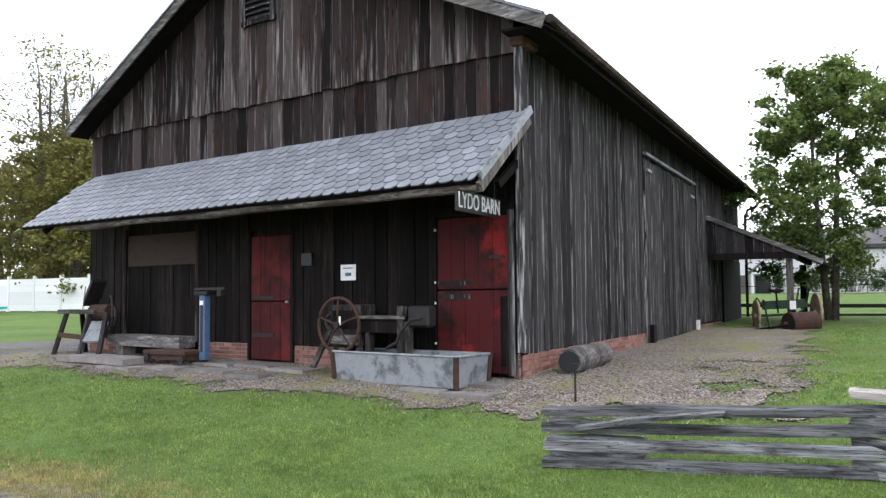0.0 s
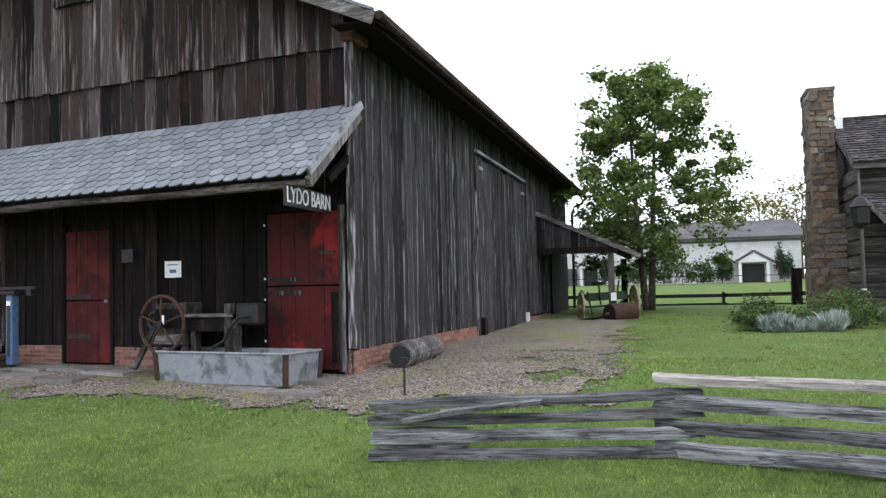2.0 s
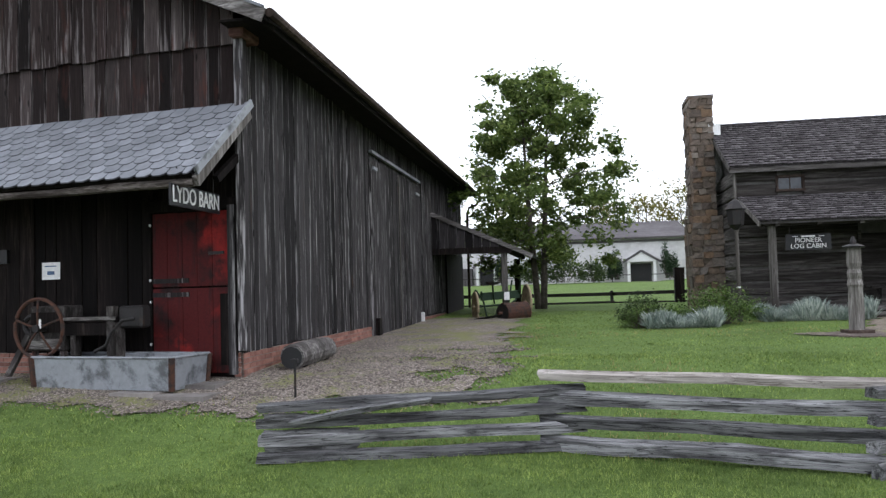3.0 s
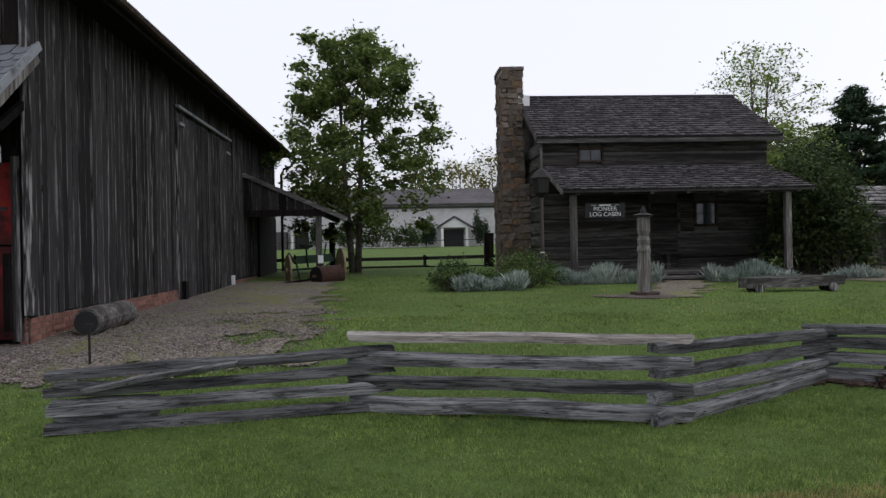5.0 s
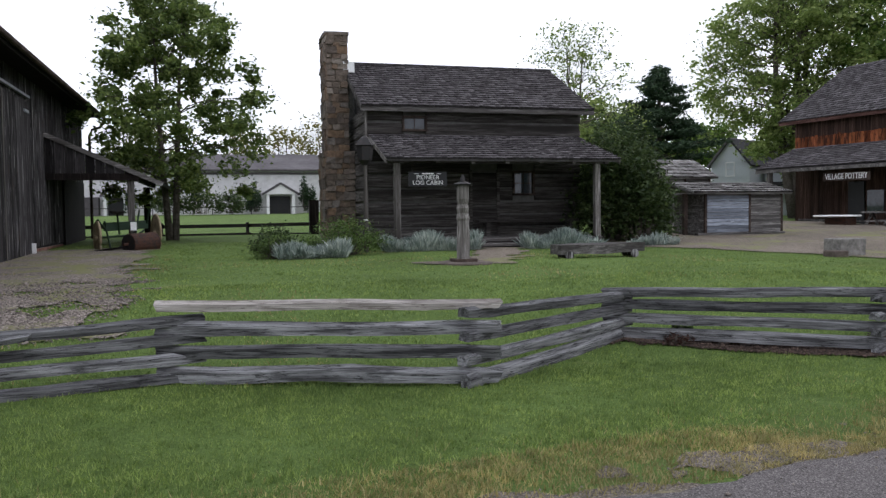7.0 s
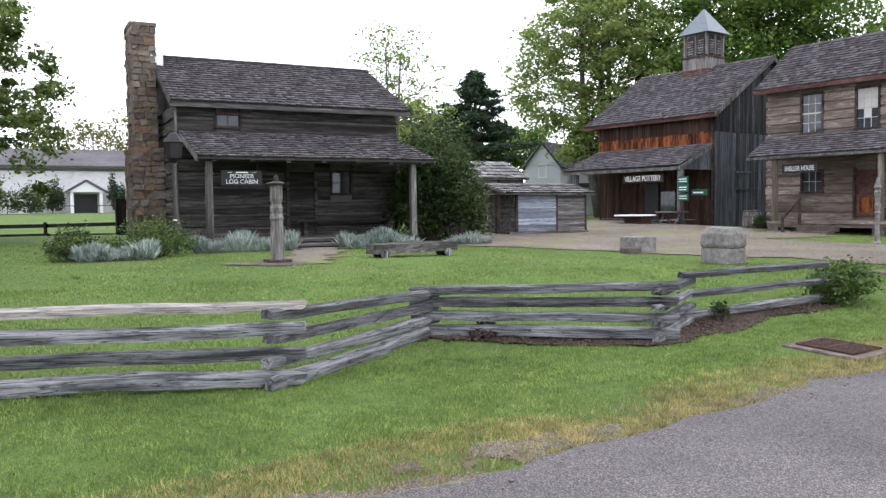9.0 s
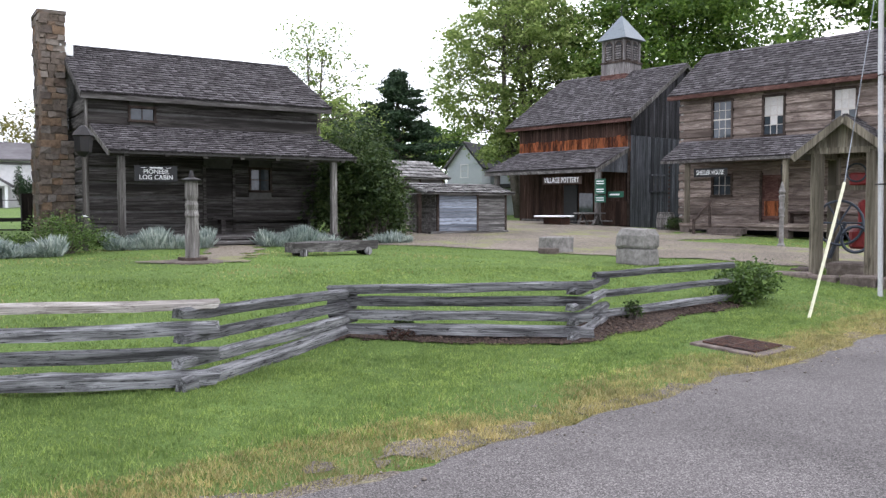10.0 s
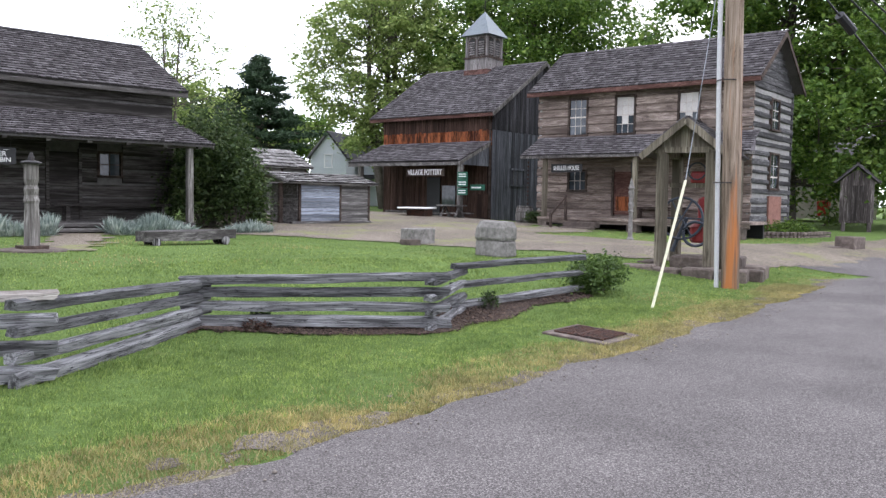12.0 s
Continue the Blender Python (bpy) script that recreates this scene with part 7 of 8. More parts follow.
for v in (0.0, 1.5):
    part("tie_beam", beam(WL.p(-0.2, v, 2.72), WL.p(1.2, v, 2.72), 0.16, 0.12), M_POST, well)
    wall_slab("gable", [WL.p(-0.3, v, 2.7), WL.p(1.3, v, 2.7), WL.p(0.5, v, 3.3)], WL.v * 0.05, M_POST, well)
for u in (0.0, 1.01):
    part("plate", beam(WL.p(u, -0.1, 2.66), WL.p(u, 1.7, 2.66), 0.12, 0.12), M_POST, well)
for s in (-1, 1):
    pts = [WL.p(0.5 + s * 0.92, -0.25, 2.62), WL.p(0.5 + s * 0.92, 2.0, 2.62), WL.p(0.5, 2.0, 3.38), WL.p(0.5, -0.25, 3.38)]
    rf = roof_slab("roof", pts, 0.05, M_SHINGLE, well)
    shingles(rf, pts[0], WL.v, 2.25, pts[3] - pts[0], 7, M_SHINGLE)
    part("verge", beam(pts[0] - WL.v * 0.02 - UP * 0.06, pts[3] - WL.v * 0.02 - UP * 0.06, 0.04, 0.14), M_POST, well)
part("cross_rail", beam(WL.p(0, 0.75, 2.0), WL.p(1.0, 0.75, 2.0), 0.1, 0.1), M_POST, well)
pm = thing("pump_engine", WL.p(0.6, 0.8, 0.5), "old red and grey pump engine with iron wheels", "machine")
M_ENGINE = painted("red_enamel", (0.22, 0.02, 0.02), (0.09, 0.025, 0.02), 0.6, 0.5)
M_ENGINE_GREY = painted("blue_grey_iron", (0.055, 0.065, 0.085), (0.05, 0.04, 0.04), 0.6, 0.5, 0.3)
part("tank", lathe(WL.p(0.72, 0.95, 0.75), [(0.26, 0), (0.3, 0.05), (0.3, 0.35), (0.2, 0.45), (0.14, 0.5), (0.14, 0.95), (0.08, 1.0)], 16), M_ENGINE, pm, "red enamelled body")
part("wheel", ring(WL.p(0.3, 0.6, 1.28), 0.45, 0.03, WL.v, 30), M_ENGINE_GREY, pm)
for k in range(6):
    a = 2 * math.pi * k / 6
    part("spoke", tube([WL.p(0.3, 0.6, 1.28), WL.p(0.3, 0.6, 1.28) + (WL.u * math.cos(a) + UP * math.sin(a)) * 0.45], 0.02, 6), M_ENGINE_GREY, pm)
part("small_wheel", ring(WL.p(0.62, 0.55, 0.95), 0.26, 0.035, WL.v, 24), M_ENGINE_GREY, pm)
for u0, u1 in ((0.25, 0.1), (0.7, 0.9), (0.55, 0.95)):
    part("leg", tube([WL.p(u0 + 0.15, 0.7, 1.3), WL.p(u1, 0.7, 0.55)], 0.045, 8), M_ENGINE_GREY, pm)
part("pump_head", WL.box(0.45, 0.8, 0.65, 0.9, 2.05, 2.3, 0.03), M_ENGINE, pm)
part("crank_wheel", ring(WL.p(0.6, 0.6, 2.3), 0.18, 0.02, WL.v, 20), M_ENGINE_GREY, pm)
for k, (u, v, w, d, z) in enumerate(((-0.75, -0.5, 0.75, 0.5, 0.16), (-0.1, -0.45, 0.6, 0.45, 0.12), (0.55, -0.5, 0.65, 0.5, 0.15), (1.25, -0.5, 0.6, 0.5, 0.14), (1.6, 0.0, 0.5, 0.5, 0.12), (0.1, 0.5, 0.8, 0.7, 0.32), (1.2, 0.4, 0.45, 0.7, 0.34), (0.0, 1.2, 0.9, 0.6, 0.3), (-0.6, 0.4, 0.5, 0.7, 0.18), (1.6, 0.6, 0.5, 0.5, 0.16))):
    c = WL.p(u + w / 2, v + d / 2, 0)
    s = thing("foundation_stone", (c.x, c.y, 0.1), "squared brown sandstone block round the well", "stone", "stones round the well")
    part("stone", rough(WL.box(u, u + w - 0.03, v, v + d, -0.02, z + 0.14, 0.03), 0.03, 1, 2.4), M_STONE_BROWN, s)

# ---- lane furniture and far things ----
lp = thing("turned_post", (21.9, 14.8, 0.45), "white turned wooden lamp post beside the lane", "post")
part("post", lathe((21.9, 14.8, 0.4), [(0.12, 0), (0.12, 0.1), (0.07, 0.16), (0.06, 0.9), (0.09, 0.95), (0.06, 1.0), (0.09, 1.15), (0.06, 1.25), (0.085, 1.5), (0.1, 1.52), (0.06, 1.58), (0.1, 1.66), (0.07, 1.72), (0.02, 1.95)], 12), M_STONE_GREY, lp)
br = thing("rain_barrel", SH.p(0.2, -0.4, 0.55), "oak rain barrel with iron hoops under a chain", "barrel")
bc = SH.p(0.2, -0.4, 0.52)
part("barrel_body", lathe(bc, [(0.3, 0), (0.36, 0.25), (0.385, 0.45), (0.36, 0.68), (0.31, 0.9)], 18), M_GREYWOOD, br)
for z, r in ((0.08, 0.322), (0.28, 0.37), (0.64, 0.372), (0.84, 0.328)):
    part("hoop", ring((bc.x, bc.y, bc.z + z), r, 0.014, (0, 0, 1), 24), M_IRON, br)
rc = thing("rain_chain", SH.p(0.4, -0.6, 1.5), "rain chain of small metal cups from the gutter", "rain chain")
for k in range(11):
    part("cup", lathe(SH.p(0.4, -0.5, 1.46 + k * 0.17), [(0.02, 0), (0.05, 0.07)], 8), M_RUST, rc)
part("chain", tube([SH.p(0.4, -0.5, 1.4), SH.p(0.4, -0.5, 3.4)], 0.01, 5), M_IRON, rc)
pt_ = thing("display_table", PT.p(6.4, -3.5, 0.65), "round white-topped table on a brown base", "table")
part("top", lathe(PT.p(6.3, -3.6, 1.2), [(0.85, 0), (0.88, 0.03), (0.86, 0.07)], 24), M_WHITE, pt_)
part("base", PT.box(5.95, 6.95, -3.9, -3.3, 0.55, 1.2, 0.02), M_RUST, pt_)
pk = thing("picnic_table", PT.p(7.4, -2.9, 0.65), "weathered picnic table with benches", "table")
part("top", PT.box(6.8, 8.0, -2.9, -2.2, 1.34, 1.4), M_GREYWOOD_X, pk)
for v in (-3.2, -1.95):
    part("bench", PT.box(6.8, 8.0, v, v + 0.25, 1.0, 1.05), M_GREYWOOD_X, pk)
for u in (7.0, 7.8):
    part("leg", beam(PT.p(u, -3.0, 0.6), PT.p(u, -2.5, 1.36), 0.08, 0.06), M_GREYWOOD_X, pk)
    part("leg", beam(PT.p(u, -2.0, 0.6), PT.p(u, -2.5, 1.36), 0.08, 0.06), M_GREYWOOD_X, pk)
OH = Plan(40.4, 16.2, (0.37, -0.93), (0.93, 0.37))
oh = thing("outhouse", OH.p(0.65, 0.5, 0.6), "leaning grey board outhouse with a shingled roof", "outhouse")
ob_ = part("body", OH.box(0.05, 1.4, 0.05, 1.4, 0.9, 2.85), M_OUTHOUSE, oh)
board_run(ob_, 1.45, lambda u: OH.p(u, 0.05, 0), OH.u, -OH.v, lambda u: 0.85, lambda u: 2.8 + 0.6 * (1 - abs(u - 0.72) / 0.72), M_OUTHOUSE, width=(0.14, 0.22))
for s in (-1, 1):
    pts = [OH.p(0.72 + s * 0.95, -0.2, 2.75), OH.p(0.72 + s * 0.95, 1.6, 2.75), OH.p(0.72, 1.6, 3.6), OH.p(0.72, -0.2, 3.6)]
    rf = roof_slab("roof", pts, 0.05, M_SHINGLE, oh)
    shingles(rf, pts[0], OH.v, 1.8, pts[3] - pts[0], 5, M_SHINGLE)
for u in (0.1, 1.2):
    part("skid", OH.box(u, u + 0.18, 0, 1.4, 0.4, 0.9), M_OUTHOUSE, oh)
part("door", OH.box(0.4, 1.05, -0.02, 0.0, 0.95, 2.6), M_OUTHOUSE, oh)
rs = thing("verge_boulder", (27.6, 10.6, 0.3), "squared grey stone block on the grass verge", "stone")
part("block", rough(block(27.3, 10.3, 0.2, 28.2, 10.9, 0.66, 0.03), 0.03, 1), M_STONE_BROWN, rs)
part("low_block", rough(block(26.6, 10.6, 0.2, 27.2, 11.2, 0.36, 0.03), 0.03, 1), M_STONE_BROWN, rs)
gw = thing("garden_wall", (30.5, 14.0, 0.45), "low dry stone edging round a flower bed", "wall")
for k in range(26):
    f = k / 25
    x, y = 28.4 + 4.6 * f, 14.7 - 1.1 * f - 0.5 * math.sin(math.pi * f)
    for j in range(2):
        part("stone", rough(block(x - 0.13 + RNG.uniform(-0.03, 0.03), y - 0.15, 0.38 + j * 0.14, x + 0.12, y + 0.12, 0.5 + j * 0.14, 0.015), 0.02, 0), M_STONE_BROWN, gw)
rb = thing("red_bin", (55.0, 23.2, 1.2), "bright red bin beside the cream house", "bin")
part("body", lathe((55.0, 23.2, 1.0), [(0.35, 0), (0.42, 0.9), (0.45, 0.92), (0.3, 1.05)], 12), painted("bright_red", (0.5, 0.03, 0.02), (0.4, 0.03, 0.02), 0.7, 0.5), rb)
M_TEAL = painted("teal_plastic", (0.02, 0.32, 0.36), (0.03, 0.26, 0.3), 0.65, 0.4)
sl = thing("play_slide", (-44, 30, 0.9), "small teal plastic slide on the grass", "slide")
part("chute", beam((-45.6, 30.5, 1.6), (-43.8, 30.2, 1.15), 0.6, 0.12), M_TEAL, sl)
part("lip", beam((-43.8, 30.2, 1.15), (-43.2, 30.15, 1.2), 0.6, 0.12), M_TEAL, sl)
ph = thing("play_tower", (-49, 31, 0.9), "teal plastic play tower", "play tower")
part("body", block(-49.6, 30.6, 0.8, -48.5, 31.6, 2.6, 0.08), M_TEAL, ph)
part("roof", block(-49.7, 30.5, 2.7, -48.4, 31.7, 2.85, 0.05), M_TEAL, ph)
part("window", lathe((-49.05, 30.58, 1.6), [(0.01, 0), (0.25, 0.25), (0.01, 0.5)], 10), M_BLUE, ph)

# ---- plants ----
def scatter_mesh(name, centres, size, material, spread_up=0.5, rng=None, aspect=0.55):
    """Many single leaves, each a bent diamond turned its own way."""
    n = len(centres)
    c = np.asarray(centres, dtype=np.float64)
    d = rng.normal(size=(n, 3))
    d[:, 2] *= 0.6
    d /= np.linalg.norm(d, axis=1, keepdims=True)
    h = rng.normal(size=(n, 3))
    h[:, 2] += spread_up * 2
    s = np.cross(d, h)
    s /= np.linalg.norm(s, axis=1, keepdims=True) + 1e-9
    nn = np.cross(s, d)
    k = (size * rng.uniform(0.6, 1.35, n))[:, None]
    v = np.empty((n, 4, 3))
    v[:, 0] = c - d * k * 0.5
    v[:, 1] = c + s * k * aspect * 0.5 + nn * k * 0.08
    v[:, 2] = c + d * k * 0.5 - nn * k * 0.1
    v[:, 3] = c - s * k * aspect * 0.5 + nn * k * 0.08
    return fast_mesh(name, v.reshape(-1, 3), np.arange(4 * n).reshape(n, 4), material)


def limb(bm, p, q, r0, r1, rng, bend=0.12, n=5):
    pts, rad = [], []
    p, q = np.array(p), np.array(q)
    off = rng.normal(size=3) * np.linalg.norm(q - p) * bend
    for i in range(n + 1):
        f = i / n
        pts.append(tuple(p + (q - p) * f + off * math.sin(math.pi * f) + np.array((0, 0, 0.06 * np.linalg.norm(q - p) * math.sin(math.pi * f)))))
        rad.append(r0 + (r1 - r0) * f)
    tube(pts, rad, 6, bm)
    return pts


def tree(base, height, radius, clear, leaves, size, material, label, seed, trunk_r=0.18, stems=1, clumps=90, tight=0.42, name="tree", bare=0.0, lean=(0, 0)):
    """Trunk, forking limbs, and leaves in uneven clumps about the twig ends."""
    rng = np.random.default_rng(seed)
    x, y = base
    z = ground_z(x, y) - 0.1
    t = thing(name, (x, y, z + 0.1), label, "tree")
    bm = bmesh.new()
    ends = []
    heads = []
    for s in range(stems):
        a = 2 * math.pi * s / max(stems, 1) + 0.4
        sp = 0.0 if stems == 1 else 0.16 * height
        hx, hy = x + sp * 0.35 * math.cos(a) + lean[0], y + sp * 0.3 * math.sin(a) + lean[1]
        b0 = (x + (0.09 * math.cos(a) if stems > 1 else 0), y, z)
        heads.append((b0, limb(bm, b0, (hx, hy, z + height * 0.86), trunk_r, trunk_r * 0.16, rng, 0.02, 8)))
    for k in range(clumps):
        b0, path = heads[k % len(heads)]
        f = clear + (1 - clear) * ((k + 0.5) / clumps) ** 0.85 * 0.93
        i = min(int(f * 8), 7)
        p = path[i]
        ang = k * 2.4 + rng.uniform(-0.5, 0.5)
        hh = (f - clear) / (1 - clear)
        prof = (math.sin(math.pi * min(1, 0.16 + hh * 0.84) ** 0.9)) ** 0.6
        prof = max(prof, 0.22)
        r = radius * prof * rng.uniform(0.25, 1.08)
        q = (x + lean[0] * f + r * math.cos(ang), y + lean[1] * f + r * math.sin(ang), z + height * (clear * 0.9 + (1.0 - clear * 0.9) * hh) + rng.uniform(-0.35, 0.3) * radius * 0.4)
        if k % 3 == 0 or bare:
            limb(bm, p, q, trunk_r * 0.3 * (1.1 - f), 0.012, rng, 0.1, 4)
        ends.append(q)
    part("trunk", bm, M_BARK, t, shade=True)
    ends = np.array(ends)
    pick = rng.integers(0, len(ends), leaves)
    w = rng.uniform(0.5, 1.35, len(ends))[pick][:, None]
    g = rng.normal(size=(leaves, 3))
    g /= np.linalg.norm(g, axis=1, keepdims=True)
    far = np.where(rng.random(leaves) < 0.3, rng.uniform(0.8, 2.1, leaves), np.cbrt(rng.uniform(0.05, 1, leaves)))
    g = g * far[:, None] * np.array((1, 1, 0.62)) * radius * tight * 0.6 * w
    me = scatter_mesh("crown", ends[pick] + g, size, material, rng=rng)
    c = new("crown", me)
    c.parent = t
    c.matrix_parent_inverse = t.matrix_basis.inverted()
    return t


def conifer(base, height, radius, seed, label):
    rng = np.random.default_rng(seed)
    x, y = base
    z = ground_z(x, y)
    t = thing("pine_tree", (x, y, z), label, "tree")
    bm = bmesh.new()
    tube([(x, y, z - 0.1), (x, y, z + height * 0.6), (x, y, z + height)], [0.28, 0.16, 0.02], 8, bm)
    pts = []
    layers = 17
    for k in range(layers):
        f = 0.10 + 0.90 * k / (layers - 1)
        r = radius * (1 - f) ** 0.7 + 0.12
        for j in range(8):
            a = 2 * math.pi * j / 8 + k * 0.7 + rng.uniform(-0.35, 0.35)
            rr = r * rng.uniform(0.45, 1.2)
            base_z = z + height * f + rng.uniform(-0.2, 0.2)
            q = np.array((x + rr * math.cos(a), y + rr * math.sin(a), base_z + rr * rng.uniform(-0.02, 0.2)))
            limb(bm, (x, y, base_z), tuple(q), 0.05 * (1.1 - f), 0.01, rng, 0.05, 2)
            side = np.array((-math.sin(a), math.cos(a), 0.0))
            for d in range(3 + int(3 * rr / radius * 2)):
                g = rng.uniform(0.35, 1.02)
                tuft = np.array((x, y, base_z)) * (1 - g) + q * g + side * rng.normal(0, 0.16) * rr * g
                m = int(rng.integers(22, 60))
                pts.append(tuft + rng.normal(size=(m, 3)) * np.array((0.2, 0.2, 0.085)))
    part("trunk", bm, M_BARK, t)
    c = new("crown", scatter_mesh("crown", np.concatenate(pts), 0.26, M_PINE, 0.2, rng, 0.3))
    c.parent = t
    c.matrix_parent_inverse = t.matrix_basis.inverted()
    return t


def shrub(base, rx, ry, h, leaves, size, material, label, seed, name="shrub", category="shrub", lift=0.0):
    """A bush of stems and leaves with a loose outline."""
    rng = np.random.default_rng(seed)
    x, y = base
    z = ground_z(x, y) + lift
    t = thing(name, (x, y, z), label, category)
    bm = bmesh.new()
    k = 26
    a, r, u = rng.uniform(0, 6.28, k), np.sqrt(rng.uniform(0, 1, k)), rng.uniform(0.3, 1, k)
    ends = np.stack([x + rx * r * np.cos(a), y + ry * r * np.sin(a), z + h * u * np.sqrt(np.maximum(0.05, 1 - 0.8 * r ** 2))], 1)
    for e in ends:
        limb(bm, (x + (e[0] - x) * 0.25, y + (e[1] - y) * 0.25, z - 0.05), tuple(e), 0.02, 0.006, rng, 0.08, 3)
    part("stem", bm, M_BARK, t)
    pick = rng.integers(0, k, leaves)
    g = rng.normal(size=(leaves, 3)) * np.array((rx, ry, h * 0.55)) * 0.24
    p = ends[pick] + g
    p[:, 2] = np.maximum(p[:, 2], z + 0.02)
    c = new("foliage", scatter_mesh("foliage", p, size, material, 0.6, rng))
    c.parent = t
    c.matrix_parent_inverse = t.matrix_basis.inverted()
    return t


def spiky(base, rx, ry, h, blades, material, label, seed, name="lavender"):
    """Silver upright shoots, as lavender or sage grows."""
    rng = np.random.default_rng(seed)
    x, y = base
    n = blades
    px, py = x + rng.uniform(-rx, rx, n), y + rng.uniform(-ry, ry, n)
    pz = np.array([ground_z(a, b) for a, b in zip(px, py)])
    hh = h * rng.uniform(0.3, 1.1, n) * (0.75 + 0.35 * np.sin(px * 5.0 + seed) * np.sin(py * 4))
    dx, dy, w = rng.normal(0, 0.1, n), rng.normal(0, 0.1, n), rng.uniform(0.01, 0.026, n)
    a = rng.uniform(0, 6.28, n)
    v = np.empty((n, 4, 3))
    v[:, 0] = np.stack([px, py, pz], 1)
    v[:, 1] = np.stack([px + dx * 0.5 + w * np.cos(a), py + dy * 0.5 + w * np.sin(a), pz + hh * 0.6], 1)
    v[:, 2] = np.stack([px + dx, py + dy, pz + hh], 1)
    v[:, 3] = np.stack([px + dx * 0.5 - w * np.cos(a), py + dy * 0.5 - w * np.sin(a), pz + hh * 0.6], 1)
    ob = new(name, fast_mesh(name, v.reshape(-1, 3), np.arange(4 * n).reshape(n, 4), material))
    return tagged(ob, label, "flowers", kind="stuff")


tree((-1.0, 28.4), 8.4, 3.1, 0.22, 33000, 0.16, M_MAPLE, "broad young maple with two stems, in full green leaf", 11, 0.13, 2, 170, name="maple_tree", tight=0.2)
tree((15.6, 33.5), 9.0, 2.5, 0.3, 5200, 0.14, M_SPRING, "thin tree with sparse spring leaves behind the cabin", 12, 0.12, 2, 110, tight=0.3, bare=1, name="sparse_tree")
conifer((23.3, 39.8), 7.8, 4.0, 13, "dark green pine behind the sheds")
tree((37.8, 47.4), 18.0, 6.1, 0.26, 42000, 0.28, M_SPRING, "large spreading tree in pale spring green", 14, 0.36, 3, 220, tight=0.24, name="large_tree", bare=1)
tree((47.0, 41.5), 20.0, 9.0, 0.10, 80000, 0.32, M_DEEP, "tall dense maple behind the shops", 15, 0.5, 1, 300, tight=0.27, name="large_maple")
tree((39.5, 41.5), 11.5, 4.0, 0.2, 15000, 0.28, M_SPRING, "leafy spring tree behind the pottery", 25, 0.3, 1, 130, tight=0.26, name="spring_tree")
tree((45.5, 21.0), 18.0, 8.0, 0.10, 80000, 0.30, M_DEEP, "large maple with bright green leaves by the house", 16, 0.42, 1, 320, tight=0.25, name="roadside_maple")
tree((54.0, 13.5), 17.0, 7.5, 0.08, 42000, 0.34, M_DEEP, "dense green tree at the end of the road", 26, 0.4, 1, 170, tight=0.28, name="road_end_tree")
tree((31.0, 59.0), 8.5, 4.5, 0.1, 12000, 0.34, M_SPRING, "pale green tree far behind the sheds", 17, 0.25, 1, 90, name="distant_tree", tight=0.3)
tree((24.0, 52.0), 8.0, 4.0, 0.1, 11000, 0.32, M_SPRING, "pale green tree far behind the sheds", 18, 0.25, 1, 90, name="distant_tree", tight=0.3)
tree((-53.0, 40.5), 20.5, 7.5, 0.3, 4200, 0.24, M_YELLOW, "nearly bare tree with budding twigs", 19, 0.3, 3, 170, bare=1, tight=0.22, name="budding_tree")
tree((-47.5, 38.5), 18.5, 5.5, 0.3, 3000, 0.22, M_YELLOW, "nearly bare tree with budding twigs", 29, 0.25, 2, 130, bare=1, tight=0.22, name="budding_tree")
for k, (x, y, h, r) in enumerate(((-57, 43, 12.5, 5.5), (-50.5, 40, 13.5, 5.5), (-45.5, 38.5, 12, 4.5), (-64, 45, 13, 6))):
    tree((x, y), h, r, 0.05, 16000, 0.30, M_YELLOW, "yellow-green leafing bush tree beyond the white fence", 30 + k, 0.2, 2, 130, name="bush_tree", tight=0.26)
for k, (x, y, h, r) in enumerate(((46, 72, 9, 6), (56, 64, 10, 6.5), (36, 76, 9, 6), (64, 56, 11, 7), (72, 44, 12, 7), (27, 72, 8, 5), (76, 30, 12, 7), (80, 16, 12, 7))):
    tree((x, y), h, r, 0.03, 9000, 0.5, M_SPRING if k % 2 else M_DEEP, "distant leafy tree at the edge of the village", 110 + k, 0.3, 1, 90, name="distant_tree", tight=0.34)
for k, (x, y, h) in enumerate(((13.5, 105, 12), (4, 112, 11), (-8, 112, 12), (9, 110, 11.3))):
    tree((x, y), h, 4.5, 0.3, 2500, 0.4, M_YELLOW, "far bare tree behind the hall", 40 + k, 0.2, 2, 70, bare=1, name="far_tree", tight=0.5)
for k, (x, h) in enumerate(((4.55, 3.0), (9.9, 3.3), (10.5, 2.6), (4.0, 2.4), (-8.2, 2.8), (-22, 2.8))):
    shrub((x, 92.5), 0.55, 0.5, h, 1200, 0.22, M_PINE, "clipped dark conifer by the hall entrance", 50 + k, name="clipped_conifer", lift=0.3)
for k, (x, y, rx, h) in enumerate(((-4.5, 88, 1.6, 2.2), (-1.0, 88, 1.8, 2.4), (1.8, 89, 1.3, 2.0))):
    shrub((x, y), rx, 1.0, h, 1800, 0.25, M_SHRUB, "round green shrub across the field", 56 + k, lift=0.2)

# bushes round the cabin and fence
for k, (x, y, rx, ry, h, n) in enumerate(((11.55, 22.0, 0.95, 1.0, 3.4, 9000), (11.95, 21.2, 0.75, 0.8, 2.3, 6000), (12.2, 23.2, 1.0, 1.1, 3.9, 8000))):
    shrub((x, y), rx, ry, h, n, 0.13, M_SHRUB, "tall loose green shrub beside the cabin", 60 + k, name="tall_shrub")
shrub((1.55, 18.4), 0.42, 0.4, 0.62, 2200, 0.06, M_SHRUB, "small rounded green bush in the cabin bed", 64)
shrub((1.6, 17.9), 0.4, 0.35, 0.45, 2000, 0.05, M_SHRUB_FENCE, "small rounded green bush in the cabin bed", 65)
